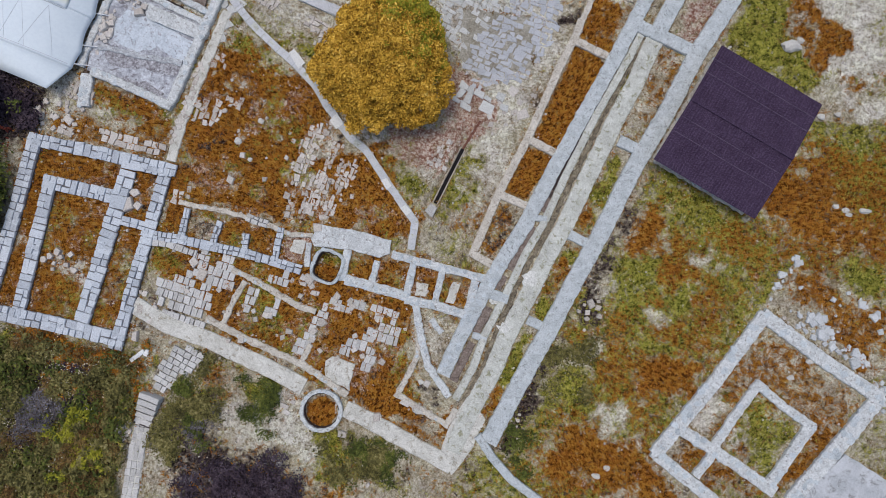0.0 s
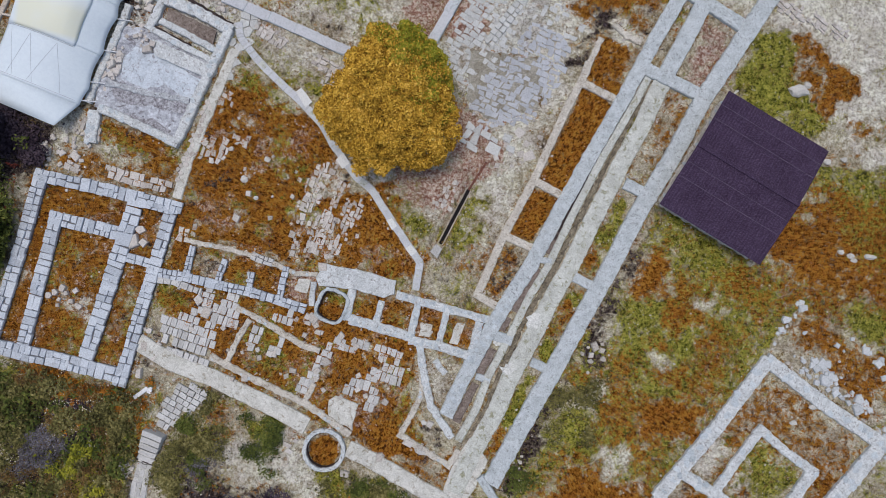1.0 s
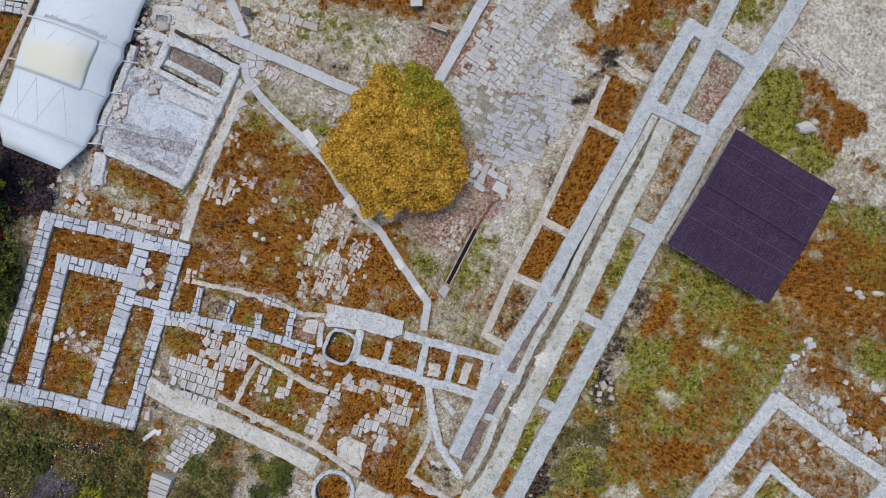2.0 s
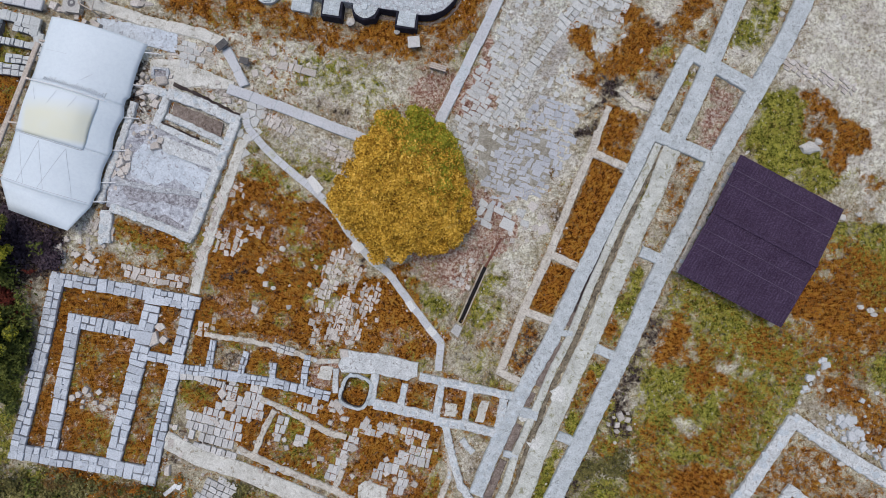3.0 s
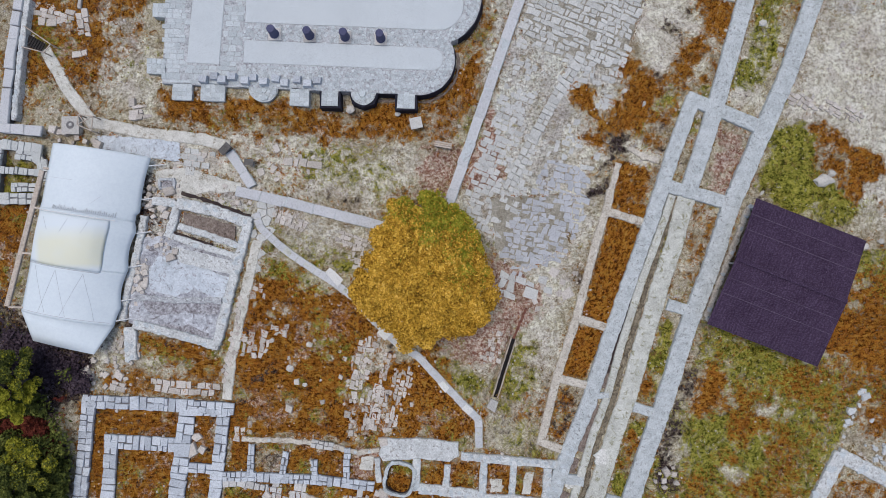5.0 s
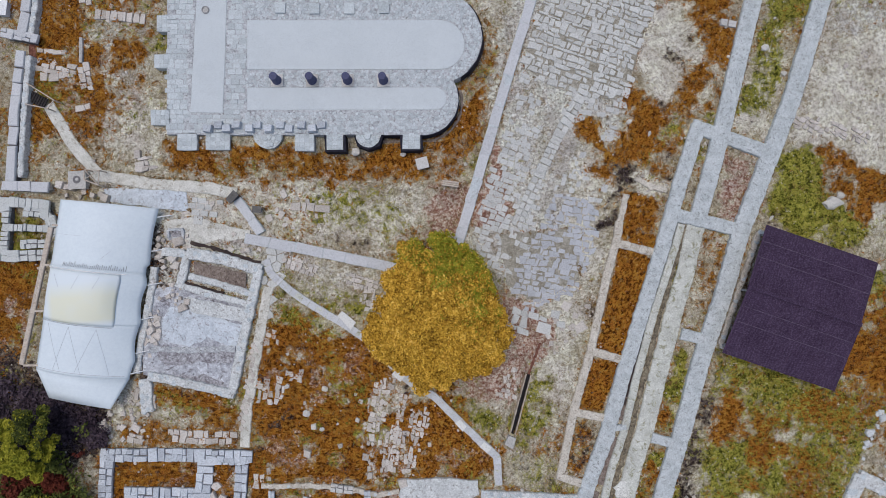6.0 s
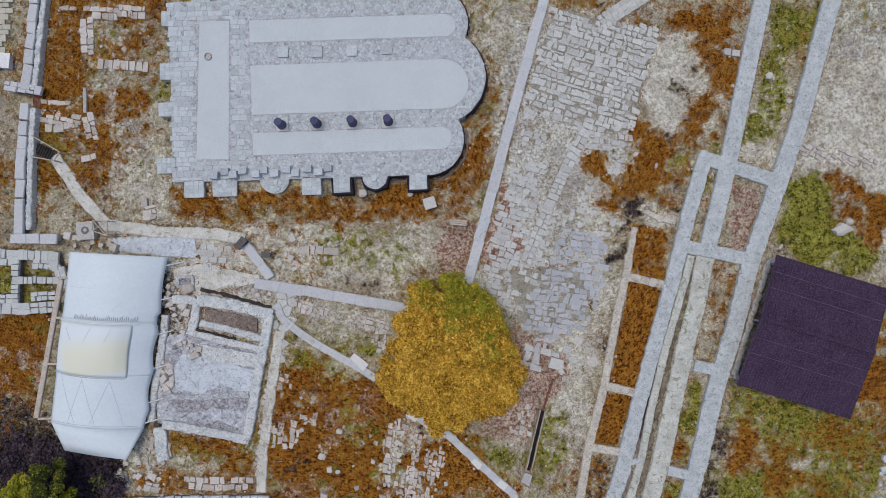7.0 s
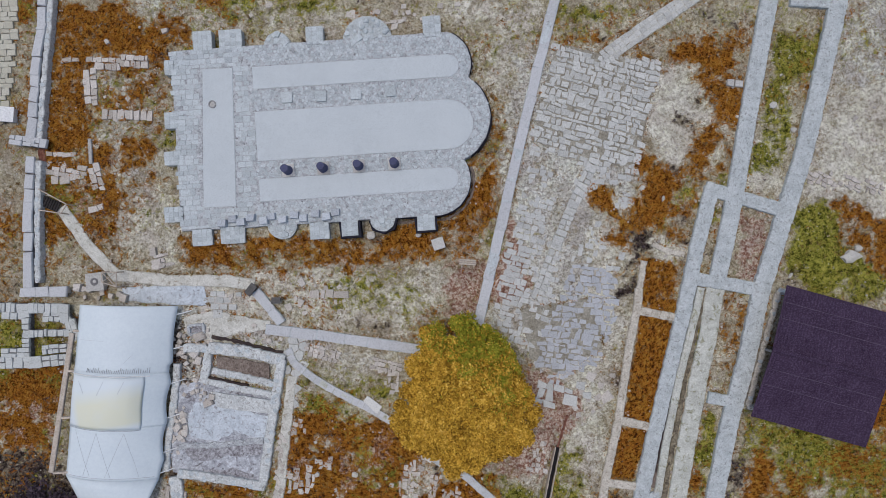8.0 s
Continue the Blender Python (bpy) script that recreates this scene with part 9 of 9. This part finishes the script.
scrub("rust-brown scrub at the foot of the house", [(-23.06, -10.76), (-17.59, -10.79), (-15.84, -11.03), (-16.06, -13.8), (-17.7, -12.2), (-20.22, -12.4)], M_RUST, 7000, 0.3, 504, 0.08, 0.46)
scrub("green scrub beside the steps", [(-13.26, -11.98), (-11.81, -12.45), (-11.71, -15.16), (-13.16, -14.7)], M_LEAF_DARK, 3000, 0.4, 505, 0.08, 0.5)
scrub("olive scrub beside the steps", [(-14.06, -11.45), (-10.82, -10.27), (-9.83, -12.18), (-11.68, -15.53), (-13.85, -15.85)], M_SCRUB, 5000, 0.35, 522, 0.08, 0.5)
scrub("bright green shrubs by the path", [(-9.3, -11.76), (-7.7, -11.5), (-7.7, -13.0), (-8.9, -13.3)], M_LEAF_DARK, 2600, 0.35, 506, 0.07, 0.44)
THICKET = [(-12.05, -17.0), (-9.6, -16.4), (-7.11, -16.0), (-4.8, -16.9), (-5.49, -18.9), (-11.83, -20.2)]
scrub("dark purple bare brambles", THICKET, M_PURPLE, 9000, 0.5, 507, 0.085, 0.42)
scrub("pale twigs among the brambles", THICKET, M_GREY_TWIG, 2500, 0.6, 523, 0.06, 0.5)
scrub("greyish violet brambles beside the steps", [(-12.44, -14.93), (-10.7, -12.96), (-8.98, -13.05), (-10.94, -15.72), (-12.0, -17.58)], M_GREY_TWIG, 3500, 0.4, 508, 0.05, 0.52)
scrub("olive scrub below the path", [(-4.38, -14.09), (-0.27, -13.99), (0.02, -15.82), (-4.03, -16.25)], M_SCRUB, 5000, 0.3, 509, 0.08, 0.5)
scrub("dark scrub below the path", [(-2, -13.91), (0.1, -14.1), (0.02, -15.82), (-1.71, -15.74)], M_LEAF_DARK, 2500, 0.4, 524, 0.08, 0.48)
scrub("olive scrub by the street", [(6.63, -11.76), (8.35, -11.67), (8.99, -14.82), (7.59, -14.69)], M_LEAF_DARK, 2500, 0.3, 510, 0.08, 0.5)
scrub("green tufts in the east field", [(8.06, -7.41), (10.29, -6.04), (11.03, -8.69), (9.26, -9.64)], M_SCRUB, 2500, 0.3, 525, 0.08, 0.48)
scrub("green scrub at the site's edge", [(-31.28, 2.06), (-27.54, 1.39), (-25.64, -2), (-25.41, -6.74), (-31.15, -7.41)], M_LEAF_DARK, 22000, 1.2, 511, 0.11, 0.40, 1.4)
# near-black leaves stand in for the canopy's shadow
scrub("dark thicket standing in for shade beside the shelter", [(-31.34, 5.8), (-27.25, 4.79), (-24.51, 3.43), (-24.84, 2.07), (-27.2, 1.39), (-31.28, 1.72)], M_PURPLE, 9000, 0.6, 512, 0.11, 0.42)
scrub("wine-red shrub between green trees", [(-28.88, 0.03), (-27.19, 0.37), (-26.49, -1.33), (-27.83, -2.34), (-28.86, -2.01)], M_LEAF_RED, 6000, 1.0, 513, 0.10, 0.36)

# ---------------------------------------------------------------- weeds, grass and pebbles
bare = np.zeros(gx.shape, bool)
for pts, half, closed in BUILT:
    xs, ys = [p[0] for p in pts], [p[1] for p in pts]
    i0, i1 = np.searchsorted(GX, (min(xs) - 1, max(xs) + 1))
    j0, j1 = np.searchsorted(GY, (min(ys) - 1, max(ys) + 1))
    s = (slice(j0, j1), slice(i0, i1))
    bare[s] |= inside(gx[s], gy[s], pts) if closed else edge_gap(gx[s], gy[s], pts, False) < half + 0.04


def tuft_proto(seed, blades, lean, wide, tall):
    """A tuft: bent blades that spread from one root, each its own sliver."""
    r = np.random.default_rng(seed)
    v, f = [], []
    for k in range(blades):
        a = 2.4 * k + r.uniform(-0.5, 0.5)
        l, h, w = lean * r.uniform(0.4, 1.1), tall * r.uniform(0.5, 1.1), wide * r.uniform(0.7, 1.3)
        d, m = np.array((math.cos(a), math.sin(a))), np.array((-math.sin(a), math.cos(a)))
        root = r.normal(0, 0.12, 2)
        b = len(v)
        v += [(*(root - m * w * 0.5), 0), (*(root + m * w * 0.5), 0), (*(root + d * l * 0.6 + m * w * 0.5), h), (*(root + d * l), h * 0.75), (*(root + d * l * 0.6 - m * w * 0.5), h)]
        f += [(b, b + 1, b + 2, b + 4), (b + 4, b + 2, b + 3)]
    return np.array(v, float), f


def sow(name, label, kind, count, protos, material, size, least=0.25, tall=1.0, extra=None):
    """Scatters tufts where that cover lies."""
    r = np.random.default_rng(len(name) * 37 + count % 91)
    x, y = r.uniform(-34, 31, count), r.uniform(-22, 36, count)
    z, have = ground_at(x, y)
    i, j = np.clip(np.searchsorted(GX, x), 0, n_x - 1), np.clip(np.searchsorted(GY, y), 0, n_y - 1)
    have["x"], have["y"] = x, y
    w = extra(have) if extra else have[kind]
    ok = (r.random(count) * 0.9 + least * 0.4 < w) & ~bare[j, i]
    x, y, z, n = x[ok], y[ok], z[ok], int(ok.sum())
    s = size * np.exp(r.normal(0, 0.3, n))
    rows = np.stack([r.integers(0, len(protos), n), x, y, z - 0.01, s, s, s * tall * r.uniform(0.6, 1.3, n), r.uniform(0, 6.28, n)], -1)
    ob = new(name, bulk(name, protos, rows, material))
    tagged(ob, label, "weeds", kind="stuff")


TUFTS = [tuft_proto(300 + k, 6, 0.55, 0.17, 0.45) for k in range(6)]
GRASS = [tuft_proto(320 + k, 6, 0.6, 0.11, 0.4) for k in range(6)]
PEBBLES = [stone_proto(400 + k, 5, 0.1, 0.2) for k in range(5)]
sow("rust_weeds", "low rust-brown autumn weeds covering the ground", "rust", 190000, TUFTS, M_RUST, 0.16, 0.3)
sow("green_grass", "patches of olive and green grass", "green", 190000, GRASS, M_GREEN, 0.15, 0.3)
sow("dry_grass", "thin pale dry grass on bare ground", "dry", 150000, GRASS, M_DRY, 0.12, 0.3, 0.5, lambda h: 0.34 * (1 - h["rust"]) * (1 - h["dark"]) * (1 - 0.5 * h["green"]) * (1 - 0.4 * h["grey"]) + 0.03 * h["rust"] + 0.05 * h["green"])
sow("fallen_leaves", "fallen reddish leaves on the ground", "litter", 60000, GRASS, M_LITTER, 0.12, 0.2, 0.3)
# grows on all dark cover, including where that paints shade
sow("dark_brambles", "dark bare brambles, also over the painted shade", "dark", 60000, TUFTS, M_PURPLE, 0.17, 0.7, 1.2)
sow("pebbles", "small pale pebbles strewn over the ground", "pebbles", 30000, PEBBLES, M_STONE_BULK, 0.085, 0.3, 0.5, lambda h: 0.16 + 0.5 * h["grey"] + 0.5 * h["pale"] + 0.15 * h["litter"] - 0.08 * h["rust"])
sow("brown_weeds", "clumps of dark brown and olive weeds", "brown", 110000, TUFTS, M_BROWN, 0.13, 0.2, 0.8, lambda h: np.clip((cloud(h["x"], h["y"], 0.9, 221) - 0.5) * 4.5, 0, 0.75) * (1 - 0.6 * h["grey"]) * (1 - 0.6 * h["pale"]))


def wall_foot(name, label, material, protos, per_metre, size, spread, seed, tall=1.0, lift=-0.02):
    """Weeds or crumbs that gather along the foot of walls and kerbs, in runs with gaps."""
    r = np.random.default_rng(seed)
    xs, ys = [], []
    for pts, half, closed in BUILT:
        loop = list(pts) + [pts[0]] if closed else list(pts)
        for (x0, y0), (x1, y1) in zip(loop, loop[1:]):
            l = math.hypot(x1 - x0, y1 - y0)
            if l < 0.3:
                continue
            n = r.poisson(per_metre * l * (1 if closed else 2))
            u, o = r.random(n), (half + r.normal(0.05, spread, n)) * r.choice((-1, 1), n)
            xs.append(x0 + u * (x1 - x0) - o * (y1 - y0) / l)
            ys.append(y0 + u * (y1 - y0) + o * (x1 - x0) / l)
    x, y = np.concatenate(xs), np.concatenate(ys)
    i, j = np.clip(np.searchsorted(GX, x), 0, n_x - 1), np.clip(np.searchsorted(GY, y), 0, n_y - 1)
    ok = (cloud(x, y, 1.2, seed) + r.normal(0, 0.06, len(x)) > 0.48) & ~bare[j, i] & (np.abs(x + 1) < 33) & (np.abs(y - 7) < 30)
    x, y, n = x[ok], y[ok], int(ok.sum())
    z, have = ground_at(x, y)
    s = size * np.exp(r.normal(0, 0.35, n))
    rows = np.stack([r.integers(0, len(protos), n), x, y, z + lift, s, s, s * tall * r.uniform(0.6, 1.3, n), r.uniform(0, 6.28, n)], -1)
    tagged(new(name, bulk(name, protos, rows, material)), label, "weeds", kind="stuff")


# packed dark tufts also draw the walls' shadow edges
wall_foot("wall_foot_weeds", "dark brown weeds along the feet of the walls, dense for their shadow lines", M_BROWN, TUFTS, 22, 0.13, 0.06, 611)
wall_foot("wall_foot_weeds", "rust weeds along the feet of the walls", M_RUST, TUFTS, 8, 0.13, 0.09, 621)
wall_foot("wall_foot_crumbs", "pale crumbs fallen from the walls", M_STONE_BULK, PEBBLES, 5, 0.10, 0.14, 631, 0.6)
